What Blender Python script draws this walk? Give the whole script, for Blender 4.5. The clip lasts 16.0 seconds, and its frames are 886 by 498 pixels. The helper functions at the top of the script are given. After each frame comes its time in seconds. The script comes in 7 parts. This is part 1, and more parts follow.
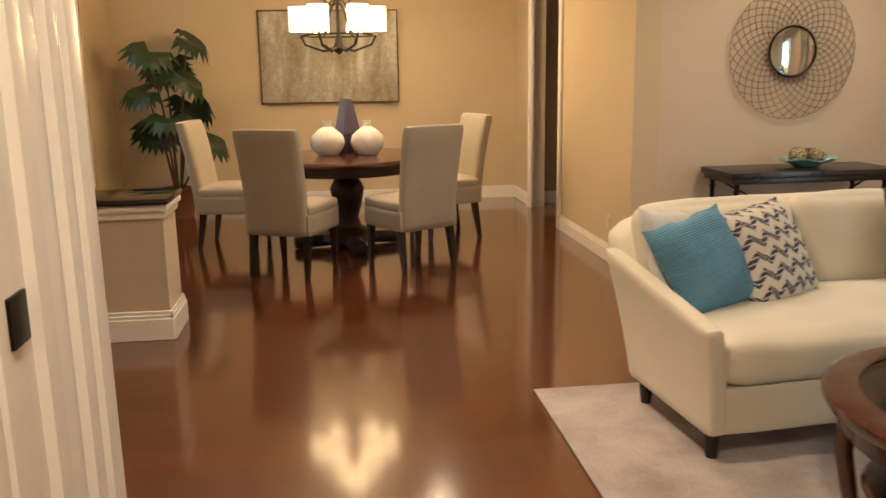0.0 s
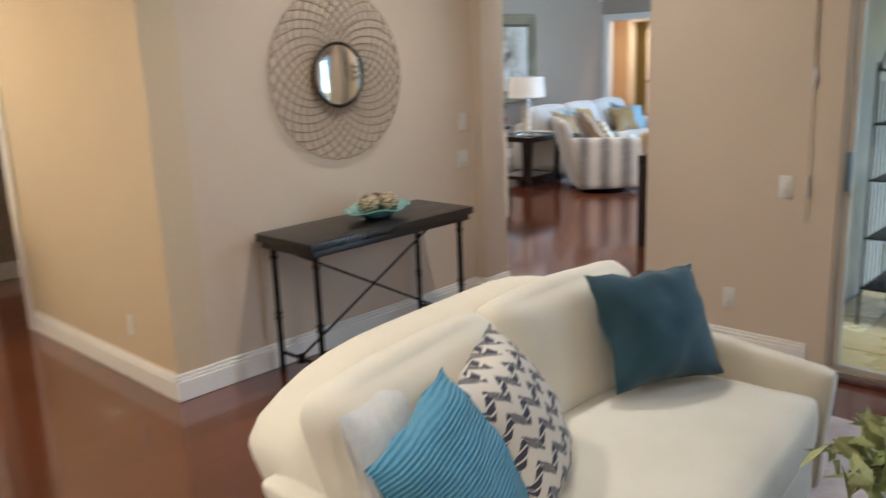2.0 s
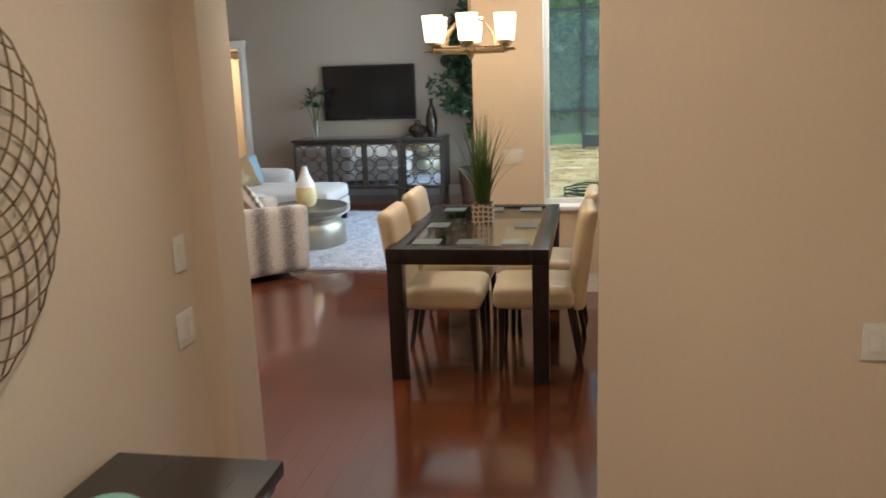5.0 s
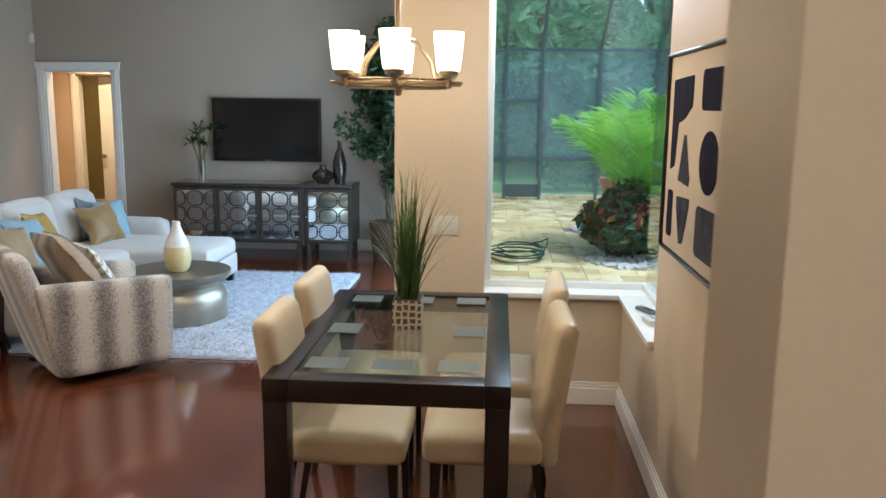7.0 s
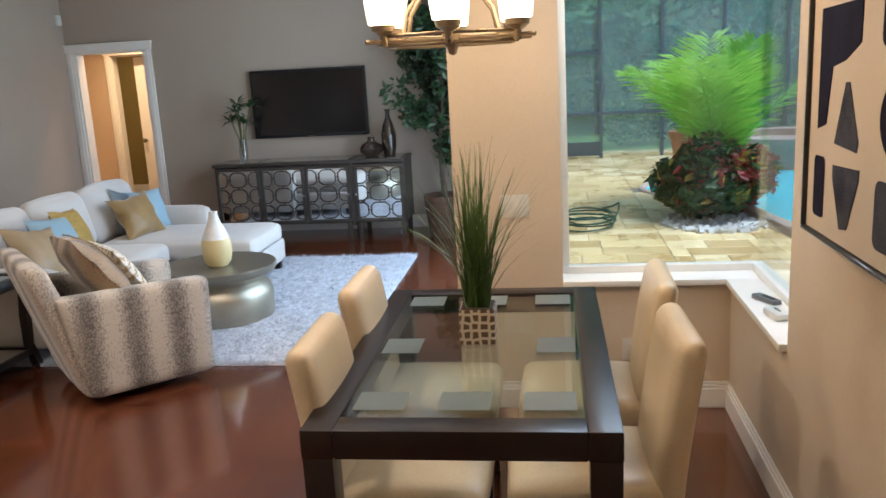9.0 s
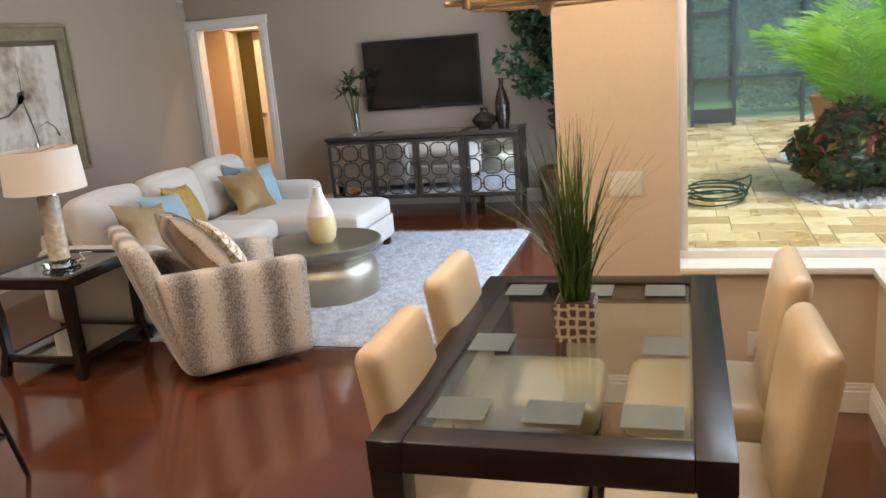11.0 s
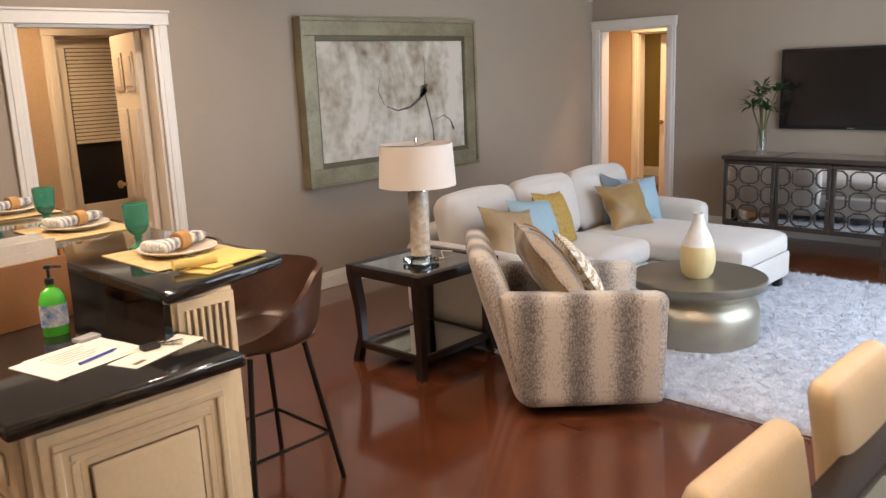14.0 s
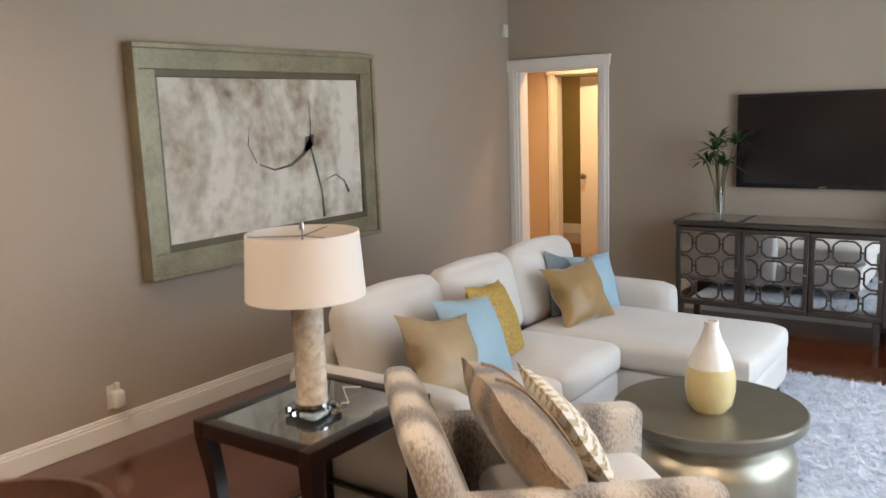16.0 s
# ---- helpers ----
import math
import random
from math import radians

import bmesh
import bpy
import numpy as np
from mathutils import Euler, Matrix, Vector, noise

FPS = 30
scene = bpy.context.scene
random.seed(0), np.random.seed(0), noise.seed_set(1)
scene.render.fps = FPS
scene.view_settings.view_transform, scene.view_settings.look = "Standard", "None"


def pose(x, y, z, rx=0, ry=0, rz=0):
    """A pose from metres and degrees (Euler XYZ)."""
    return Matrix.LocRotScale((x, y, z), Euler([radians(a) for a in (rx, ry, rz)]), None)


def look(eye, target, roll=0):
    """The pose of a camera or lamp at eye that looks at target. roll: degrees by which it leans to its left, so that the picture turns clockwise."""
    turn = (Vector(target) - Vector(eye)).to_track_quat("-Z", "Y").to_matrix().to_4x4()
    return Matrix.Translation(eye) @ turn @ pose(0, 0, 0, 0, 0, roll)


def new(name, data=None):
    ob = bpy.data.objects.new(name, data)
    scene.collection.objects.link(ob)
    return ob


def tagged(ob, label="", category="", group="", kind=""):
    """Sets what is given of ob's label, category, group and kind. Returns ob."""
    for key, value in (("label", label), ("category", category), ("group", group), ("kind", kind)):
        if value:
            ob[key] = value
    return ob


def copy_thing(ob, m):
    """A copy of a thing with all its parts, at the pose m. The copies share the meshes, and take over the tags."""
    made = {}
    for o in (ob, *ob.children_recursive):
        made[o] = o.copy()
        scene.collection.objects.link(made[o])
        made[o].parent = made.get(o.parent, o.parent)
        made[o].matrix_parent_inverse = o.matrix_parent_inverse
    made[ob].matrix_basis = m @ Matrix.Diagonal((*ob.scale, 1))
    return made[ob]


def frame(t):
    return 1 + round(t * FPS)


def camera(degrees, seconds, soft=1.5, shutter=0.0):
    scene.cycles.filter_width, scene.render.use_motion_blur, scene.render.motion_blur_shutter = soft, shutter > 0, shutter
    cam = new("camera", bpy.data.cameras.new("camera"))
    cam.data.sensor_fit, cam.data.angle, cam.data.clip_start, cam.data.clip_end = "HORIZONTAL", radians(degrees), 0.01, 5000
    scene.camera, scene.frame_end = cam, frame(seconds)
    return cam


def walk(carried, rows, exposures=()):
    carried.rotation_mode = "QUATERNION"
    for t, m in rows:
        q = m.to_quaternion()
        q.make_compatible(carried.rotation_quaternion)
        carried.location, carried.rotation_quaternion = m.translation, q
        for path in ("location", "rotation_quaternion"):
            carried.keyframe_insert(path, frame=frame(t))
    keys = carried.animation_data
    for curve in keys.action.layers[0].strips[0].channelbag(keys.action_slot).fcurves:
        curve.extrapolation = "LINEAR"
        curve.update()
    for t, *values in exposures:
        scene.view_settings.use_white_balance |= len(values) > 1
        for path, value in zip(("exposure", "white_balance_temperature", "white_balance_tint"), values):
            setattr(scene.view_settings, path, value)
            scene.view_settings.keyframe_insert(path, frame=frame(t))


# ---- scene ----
cam = camera(56.7, 16.0, shutter=0.4)
PATH = [
    (0, (0.274, 0.22, 1.379), (0.525, 2.16, 0.962), -0.9),
    (0.5, (0.245, 0.633, 1.384), (0.482, 2.569, 0.94), -3.1),
    (1, (0.236, 1.079, 1.378), (0.868, 2.918, 0.911), -1.3),
    (1.5, (0.371, 1.608, 1.457), (1.38, 3.272, 0.994), -2.4),
    (2, (0.468, 2.064, 1.58), (1.878, 3.405, 1.117), -2.1),
    (2.5, (0.618, 2.448, 1.654), (2.257, 3.49, 1.175), -2.0),
    (3, (0.862, 2.871, 1.664), (2.558, 3.831, 1.215), -2.8),
    (3.5, (1.093, 3.323, 1.66), (2.855, 4.157, 1.21), -3.4),
    (4, (1.398, 3.689, 1.657), (3.229, 4.351, 1.196), -2.5),
    (4.5, (1.762, 4.014, 1.669), (3.64, 4.538, 1.226), -2.0),
    (5, (2.108, 4.307, 1.679), (4.027, 4.666, 1.246), -2.1),
    (5.2, (2.24, 4.382, 1.666), (4.173, 4.677, 1.247), -1.9),
    (7.3, (3.781, 4.615, 1.687), (5.747, 4.744, 1.339), 0.6),
    (7.5, (3.909, 4.645, 1.687), (5.869, 4.795, 1.319), -0.3),
    (8, (4.12, 4.732, 1.682), (6.079, 4.857, 1.301), -1.6),
    (8.5, (4.217, 4.719, 1.687), (6.167, 4.904, 1.282), -2.1),
    (11, (4.557, 4.64, 1.671), (6.413, 5.205, 1.185), -4.8),
    (11.5, (4.814, 4.801, 1.633), (6.649, 5.434, 1.151), -2.8),
    (12, (4.949, 4.82, 1.643), (6.707, 5.652, 1.176), -2.9),
    (12.5, (5.01, 4.759, 1.679), (6.64, 5.834, 1.248), -2.4),
    (13, (5.009, 4.766, 1.69), (6.533, 5.996, 1.283), -1.4),
    (13.5, (5.049, 4.765, 1.668), (6.501, 6.08, 1.265), -1.6),
    (14, (5.13, 4.818, 1.668), (6.536, 6.175, 1.245), -2.3),
    (14.5, (5.375, 5.085, 1.634), (6.818, 6.402, 1.204), -2.6),
    (15, (5.668, 5.339, 1.633), (7.204, 6.55, 1.219), -2.2),
    (15.5, (5.987, 5.644, 1.645), (7.544, 6.845, 1.281), -2.0),
    (16, (6.283, 6.009, 1.684), (7.887, 7.158, 1.355), -2.0),
]
EXPOSURES = [(0.0, 0.08, 6700, 11), (0.5, 0.12, 6000, 9), (1.0, 0.14, 5400, 9), (2.0, 0.14, 5000, 6), (2.5, 0.04, 5000, 4), (3.0, 0.0, 5450, 9), (3.5, -0.02, 5600, 10), (5.0, -0.20, 5850, 9), (7.5, -0.16, 5200, 5), (8.5, -0.18, 5450, 9), (11.0, -0.12, 6300, 15), (12.0, -0.14, 6500, 18), (13.0, -0.06, 6400, 18), (14.0, -0.08, 6400, 18), (16.0, -0.08, 6400, 14)]
walk(cam, [(t, look(eye, target, roll)) for t, eye, target, roll in PATH], EXPOSURES)

# ---- light ----
world = bpy.data.worlds.new("sky")
scene.world = world
world.use_nodes = True
wn = world.node_tree.nodes
sky = wn.new("ShaderNodeTexSky")
sky.sky_type = "NISHITA"
sky.sun_disc = False
sky.sun_elevation = radians(68)
sky.sun_rotation = radians(197)
sky.air_density, sky.dust_density = 1.0, 2.0
world.node_tree.links.new(sky.outputs[0], wn["Background"].inputs[0])
wn["Background"].inputs[1].default_value = 0.15


def lamp(name, kind, m, energy, color, size=0.1, size_y=None, angle=None, spread=None):
    data = bpy.data.lights.new(name, kind)
    data.energy, data.color = energy, color
    if kind == "AREA":
        data.size = size
        if size_y:
            data.shape, data.size_y = "RECTANGLE", size_y
        if spread:
            data.spread = radians(spread)
    elif kind == "POINT":
        data.shadow_soft_size = size
    elif kind == "SUN":
        data.angle = radians(angle)
    ob = new(name, data)
    ob.matrix_world = m
    return ob


WARM, SOFT_WARM, DAY = (1.0, 0.66, 0.33), (1.0, 0.80, 0.58), (0.80, 0.92, 1.0)
lamp("sun", "SUN", look((0, 0, 10), (0.6, 1.92, 5.0)), 5.0, (0.92, 0.97, 1.0), angle=30)
# daylight in the openings
lamp("daylight_nook_east", "AREA", look((8.24, 4.15, 2.36), (6.9, 4.4, 1.0)), 16, DAY, 0.85, 0.16)
lamp("daylight_nook_south", "AREA", look((7.7, 3.78, 2.36), (7.4, 5.2, 1.0)), 12, DAY, 0.9, 0.16)
lamp("daylight_slider", "AREA", look((4.68, 1.45, 1.3), (2.0, 2.6, 0.9)), 36, DAY, 0.95, 2.2)
lamp("daylight_living", "AREA", look((10.4, 5.02, 1.4), (10.2, 8.0, 1.0)), 125, (0.76, 0.89, 1.0), 2.6, 2.3)
lamp("daylight_dining", "AREA", look((-2.02, 7.2, 1.4), (0.5, 7.2, 1.1)), 16, DAY, 1.9, 1.8)


# ---- materials ----
def nodes_of(name):
    m = bpy.data.materials.new(name)
    m.use_nodes = True
    return m, m.node_tree.nodes, m.node_tree.links, m.node_tree.nodes["Principled BSDF"]


def tex(n, l, kind, scale, detail=4, coord="Object", stretch=None):
    t = n.new(kind)
    t.inputs["Scale"].default_value = scale
    if kind == "ShaderNodeTexNoise":
        t.inputs["Detail"].default_value = detail
    c = n.new("ShaderNodeTexCoord")
    if stretch:
        mp = n.new("ShaderNodeMapping")
        mp.inputs["Scale"].default_value = stretch
        l.new(c.outputs[coord], mp.inputs[0])
        l.new(mp.outputs[0], t.inputs["Vector"])
    else:
        l.new(c.outputs[coord], t.inputs["Vector"])
    return t


def ramp(n, l, source, stops):
    r = n.new("ShaderNodeValToRGB")
    el = r.color_ramp.elements
    while len(el) < len(stops):
        el.new(0.5)
    for e, (p, c) in zip(el, stops):
        e.position, e.color = p, (*c, 1)
    l.new(source, r.inputs[0])
    return r


def mat(name, c1, c2=None, scale=3.0, rough=0.5, metal=0.0, bump=0.0, bscale=150.0, coat=0.0, sheen=0.0, rvar=0.08, stretch=None, spec=0.5, trans=0.0):
    """A surface in two tones, with broad stains, fine grain and relief."""
    m, n, l, p = nodes_of(name)
    c2 = c2 or tuple(v * 0.82 for v in c1)
    broad = tex(n, l, "ShaderNodeTexNoise", scale, 5, stretch=stretch)
    fine = tex(n, l, "ShaderNodeTexNoise", bscale, 3, stretch=stretch)
    mix = n.new("ShaderNodeMath")
    mix.operation = "MULTIPLY_ADD"
    l.new(fine.outputs[0], mix.inputs[0])
    mix.inputs[1].default_value = 0.35
    sub = n.new("ShaderNodeMath")
    sub.operation = "MULTIPLY"
    l.new(broad.outputs[0], sub.inputs[0])
    sub.inputs[1].default_value = 0.65
    l.new(sub.outputs[0], mix.inputs[2])
    r = ramp(n, l, mix.outputs[0], [(0.36, c2), (0.62, c1)])
    l.new(r.outputs[0], p.inputs["Base Color"])
    rr = n.new("ShaderNodeMapRange")
    rr.inputs["To Min"].default_value, rr.inputs["To Max"].default_value = max(0.02, rough - rvar), min(1.0, rough + rvar)
    l.new(broad.outputs[0], rr.inputs[0])
    l.new(rr.outputs[0], p.inputs["Roughness"])
    p.inputs["Metallic"].default_value = metal
    p.inputs["Coat Weight"].default_value = coat
    p.inputs["Coat Roughness"].default_value = 0.08
    p.inputs["Sheen Weight"].default_value = sheen
    p.inputs["Specular IOR Level"].default_value = spec
    p.inputs["Transmission Weight"].default_value = trans
    if bump:
        b = n.new("ShaderNodeBump")
        b.inputs["Strength"].default_value, b.inputs["Distance"].default_value = bump, 0.004
        l.new(fine.outputs[0], b.inputs["Height"])
        l.new(b.outputs[0], p.inputs["Normal"])
    return m


def glow(name, color, strength):
    m, n, l, p = nodes_of(name)
    p.inputs["Base Color"].default_value = (0.9, 0.86, 0.8, 1)
    p.inputs["Emission Color"].default_value = (*color, 1)
    p.inputs["Emission Strength"].default_value = strength
    p.inputs["Roughness"].default_value = 0.35
    return m


def glass(name, tint=(0.95, 0.985, 0.985), gloss=0.03):
    m, n, l, p = nodes_of(name)
    n.remove(p)
    t, g, mx, f = n.new("ShaderNodeBsdfTransparent"), n.new("ShaderNodeBsdfGlossy"), n.new("ShaderNodeMixShader"), n.new("ShaderNodeLayerWeight")
    t.inputs[0].default_value = (*tint, 1)
    g.inputs["Roughness"].default_value = 0.01
    f.inputs[0].default_value = 0.5
    pw, ad = n.new("ShaderNodeMath"), n.new("ShaderNodeMath")
    pw.operation, ad.operation = "POWER", "MULTIPLY_ADD"
    pw.inputs[1].default_value = 5.0
    ad.inputs[1].default_value, ad.inputs[2].default_value = 0.9, gloss
    l.new(f.outputs["Facing"], pw.inputs[0])
    l.new(pw.outputs[0], ad.inputs[0])
    l.new(ad.outputs[0], mx.inputs[0])
    l.new(t.outputs[0], mx.inputs[1])
    l.new(g.outputs[0], mx.inputs[2])
    l.new(mx.outputs[0], n["Material Output"].inputs[0])
    return m


def wood_floor():
    m, n, l, p = nodes_of("cherry_floor")
    info = n.new("ShaderNodeObjectInfo")
    tone = n.new("ShaderNodeAttribute")
    tone.attribute_name = "tone"
    add = n.new("ShaderNodeMath")
    add.operation = "ADD"
    l.new(info.outputs["Random"], add.inputs[0])
    l.new(tone.outputs["Fac"], add.inputs[1])
    frac = n.new("ShaderNodeMath")
    frac.operation = "FRACT"
    l.new(add.outputs[0], frac.inputs[0])
    grain = tex(n, l, "ShaderNodeTexNoise", 9, 6, stretch=(0.35, 6, 1))
    stain = tex(n, l, "ShaderNodeTexNoise", 0.9, 3)
    mx = n.new("ShaderNodeMath")
    mx.operation = "MULTIPLY_ADD"
    l.new(grain.outputs[0], mx.inputs[0])
    mx.inputs[1].default_value = 0.55
    half = n.new("ShaderNodeMath")
    half.operation = "MULTIPLY"
    half.inputs[1].default_value = 0.30
    l.new(frac.outputs[0], half.inputs[0])
    l.new(half.outputs[0], mx.inputs[2])
    r = ramp(n, l, mx.outputs[0], [(0.10, (0.052, 0.0135, 0.0055)), (0.5, (0.105, 0.029, 0.011)), (0.90, (0.165, 0.050, 0.019))])
    l.new(r.outputs[0], p.inputs["Base Color"])
    rr = n.new("ShaderNodeMapRange")
    rr.inputs["To Min"].default_value, rr.inputs["To Max"].default_value = 0.10, 0.22
    l.new(stain.outputs[0], rr.inputs[0])
    l.new(rr.outputs[0], p.inputs["Roughness"])
    p.inputs["Coat Weight"].default_value = 0.7
    p.inputs["Coat Roughness"].default_value = 0.09
    b = n.new("ShaderNodeBump")
    b.inputs["Strength"].default_value, b.inputs["Distance"].default_value = 0.05, 0.001
    l.new(grain.outputs[0], b.inputs["Height"])
    l.new(b.outputs[0], p.inputs["Normal"])
    return m


def stripes(name, base, dark, width, axis=0):
    """Cloth with broad soft speckled stripes."""
    m, n, l, p = nodes_of(name)
    c = n.new("ShaderNodeTexCoord")
    sp = n.new("ShaderNodeSeparateXYZ")
    l.new(c.outputs["Object"], sp.inputs[0])
    w = n.new("ShaderNodeMath")
    w.operation = "MULTIPLY"
    w.inputs[1].default_value = 2 * math.pi / width
    l.new(sp.outputs[axis], w.inputs[0])
    si = n.new("ShaderNodeMath")
    si.operation = "SINE"
    l.new(w.outputs[0], si.inputs[0])
    sc = n.new("ShaderNodeMath")
    sc.operation = "MULTIPLY_ADD"
    sc.inputs[1].default_value, sc.inputs[2].default_value = 0.30, 0.08
    l.new(si.outputs[0], sc.inputs[0])
    sp2 = tex(n, l, "ShaderNodeTexVoronoi", 120, stretch=(1, 1, 0.55))
    nz = tex(n, l, "ShaderNodeTexNoise", 6, 4)
    a = n.new("ShaderNodeMath")
    a.operation = "MULTIPLY_ADD"
    a.inputs[1].default_value = 0.55
    l.new(sp2.outputs["Distance"], a.inputs[0])
    l.new(sc.outputs[0], a.inputs[2])
    a2 = n.new("ShaderNodeMath")
    a2.operation = "MULTIPLY_ADD"
    a2.inputs[1].default_value = 0.25
    l.new(nz.outputs[0], a2.inputs[0])
    l.new(a.outputs[0], a2.inputs[2])
    r = ramp(n, l, a2.outputs[0], [(0.25, base), (0.5, tuple(0.5 * (x + y) for x, y in zip(base, dark))), (0.85, dark)])
    l.new(r.outputs[0], p.inputs["Base Color"])
    p.inputs["Roughness"].default_value = 0.85
    p.inputs["Sheen Weight"].default_value = 0.3
    b = n.new("ShaderNodeBump")
    b.inputs["Strength"].default_value, b.inputs["Distance"].default_value = 0.3, 0.003
    l.new(sp2.outputs["Distance"], b.inputs["Height"])
    l.new(b.outputs[0], p.inputs["Normal"])
    return m


def leafy(m, share=0.4):
    """Lets part of the light through a thin leaf."""
    n, l = m.node_tree.nodes, m.node_tree.links
    p = n["Principled BSDF"]
    tr, mx = n.new("ShaderNodeBsdfTranslucent"), n.new("ShaderNodeMixShader")
    l.new(p.inputs["Base Color"].links[0].from_socket, tr.inputs[0])
    mx.inputs[0].default_value = share
    l.new(p.outputs[0], mx.inputs[1])
    l.new(tr.outputs[0], mx.inputs[2])
    l.new(mx.outputs[0], n["Material Output"].inputs[0])
    return m


def ribbed(m, scale, depth=0.006):
    """Adds straight raised ribs to a cloth."""
    n, l = m.node_tree.nodes, m.node_tree.links
    w = tex(n, l, "ShaderNodeTexWave", scale)
    w.bands_direction = "Z"
    w.inputs["Distortion"].default_value, w.inputs["Detail"].default_value = 0.6, 2
    b = n.new("ShaderNodeBump")
    b.inputs["Strength"].default_value, b.inputs["Distance"].default_value = 0.9, depth
    l.new(w.outputs["Fac"], b.inputs["Height"])
    l.new(b.outputs[0], n["Principled BSDF"].inputs["Normal"])
    return m


def chevron(name, light, dark, width, rise, axes=(0, 1)):
    """Cloth with broken zigzag rows."""
    m, n, l, p = nodes_of(name)
    c = n.new("ShaderNodeTexCoord")
    sp = n.new("ShaderNodeSeparateXYZ")
    l.new(c.outputs["Object"], sp.inputs[0])

    def op(kind, a, b=None, v=None):
        k = n.new("ShaderNodeMath")
        k.operation = kind
        l.new(a, k.inputs[0])
        if b is not None:
            l.new(b, k.inputs[1])
        elif v is not None:
            k.inputs[1].default_value = v
        return k.outputs[0]

    zig = op("PINGPONG", sp.outputs[axes[0]], v=width)
    y = op("ADD", op("MULTIPLY", zig, v=1.1), sp.outputs[axes[1]])
    band = op("LESS_THAN", op("FLOORED_MODULO", y, v=rise), v=rise * 0.46)
    gap = op("GREATER_THAN", op("FLOORED_MODULO", op("ADD", sp.outputs[axes[0]], y), v=width * 0.55), v=width * 0.13)
    f = op("MULTIPLY", band, gap)
    r = ramp(n, l, f, [(0.2, light), (0.8, dark)])
    l.new(r.outputs[0], p.inputs["Base Color"])
    p.inputs["Roughness"].default_value = 0.85
    return m


def canvas_art(name, stops, scale, stretch, streak):
    m, n, l, p = nodes_of(name)
    a = tex(n, l, "ShaderNodeTexNoise", scale, 8, stretch=stretch)
    a.inputs["Distortion"].default_value = streak
    f = tex(n, l, "ShaderNodeTexNoise", scale * 9, 5)
    k = n.new("ShaderNodeMath")
    k.operation = "MULTIPLY_ADD"
    k.inputs[1].default_value = 0.25
    l.new(f.outputs[0], k.inputs[0])
    s2 = n.new("ShaderNodeMath")
    s2.operation = "MULTIPLY"
    s2.inputs[1].default_value = 0.78
    l.new(a.outputs[0], s2.inputs[0])
    l.new(s2.outputs[0], k.inputs[2])
    r = ramp(n, l, k.outputs[0], stops)
    l.new(r.outputs[0], p.inputs["Base Color"])
    p.inputs["Roughness"].default_value = 0.6
    b = n.new("ShaderNodeBump")
    b.inputs["Strength"].default_value, b.inputs["Distance"].default_value = 0.4, 0.002
    l.new(f.outputs[0], b.inputs["Height"])
    l.new(b.outputs[0], p.inputs["Normal"])
    return m


def net(name, line, hole, scale, width, jitter=1.0, metal=0.0):
    """A pierced or printed net: raised lines round cells."""
    m, n, l, p = nodes_of(name)
    v = tex(n, l, "ShaderNodeTexVoronoi", scale)
    v.feature = "DISTANCE_TO_EDGE"
    v.inputs["Randomness"].default_value = jitter
    r = ramp(n, l, v.outputs["Distance"], [(width, line), (width * 1.7, hole)])
    l.new(r.outputs[0], p.inputs["Base Color"])
    p.inputs["Roughness"].default_value, p.inputs["Metallic"].default_value = 0.45, metal
    b = n.new("ShaderNodeBump")
    b.invert = True
    b.inputs["Strength"].default_value, b.inputs["Distance"].default_value = 0.9, 0.004
    l.new(v.outputs["Distance"], b.inputs["Height"])
    l.new(b.outputs[0], p.inputs["Normal"])
    return m


WALL = mat("wall_paint", (0.63, 0.525, 0.40), (0.585, 0.485, 0.368), 1.2, 0.62, bump=0.16, bscale=70, rvar=0.05)
WALL_GREY = mat("greige_wall_paint", (0.42, 0.352, 0.28), (0.39, 0.328, 0.26), 1.2, 0.66, bump=0.12, bscale=70, rvar=0.05)
WALL_DINING = mat("dining_wall_paint", (0.62, 0.50, 0.33), (0.58, 0.465, 0.30), 1.2, 0.6, bump=0.14, bscale=70)
WALL_HALL = mat("hall_paint", (0.62, 0.47, 0.32), None, 1.2, 0.6, bump=0.1, bscale=70)
WALL_OLIVE = mat("olive_paint", (0.34, 0.26, 0.09), None, 1.2, 0.6, bump=0.1, bscale=70)
CEIL = mat("ceiling_paint", (0.74, 0.71, 0.66), (0.70, 0.67, 0.62), 1.5, 0.8, bump=0.2, bscale=60)
TRIM = mat("white_trim_paint", (0.84, 0.81, 0.75), (0.80, 0.77, 0.71), 2.5, 0.32, bump=0.03, bscale=40)
FLOOR = wood_floor()
FLOOR_GAP = mat("floor_joint", (0.04, 0.012, 0.006), None, 3, 0.5)
GLASS = glass("window_glass")
STUCCO = mat("stucco", (0.62, 0.60, 0.54), None, 1.5, 0.85, bump=0.4, bscale=60)
ALU = mat("bronze_aluminium", (0.15, 0.19, 0.22), (0.11, 0.14, 0.165), 4, 0.5)
ALU_LIGHT = mat("grey_slider_frame", (0.50, 0.45, 0.37), None, 4, 0.4, 0.1)
GRANITE = mat("black_granite", (0.016, 0.014, 0.013), (0.006, 0.006, 0.006), 40, 0.08, bscale=300, coat=0.4, rvar=0.03)
ESPRESSO = mat("espresso_wood", (0.018, 0.009, 0.007), (0.009, 0.0045, 0.004), 3, 0.34, bump=0.06, bscale=60, stretch=(1, 6, 6), coat=0.05, spec=0.4)
MAHOGANY = mat("mahogany", (0.09, 0.026, 0.012), (0.045, 0.013, 0.007), 4, 0.2, bump=0.05, bscale=60, stretch=(1, 5, 1), coat=0.3)
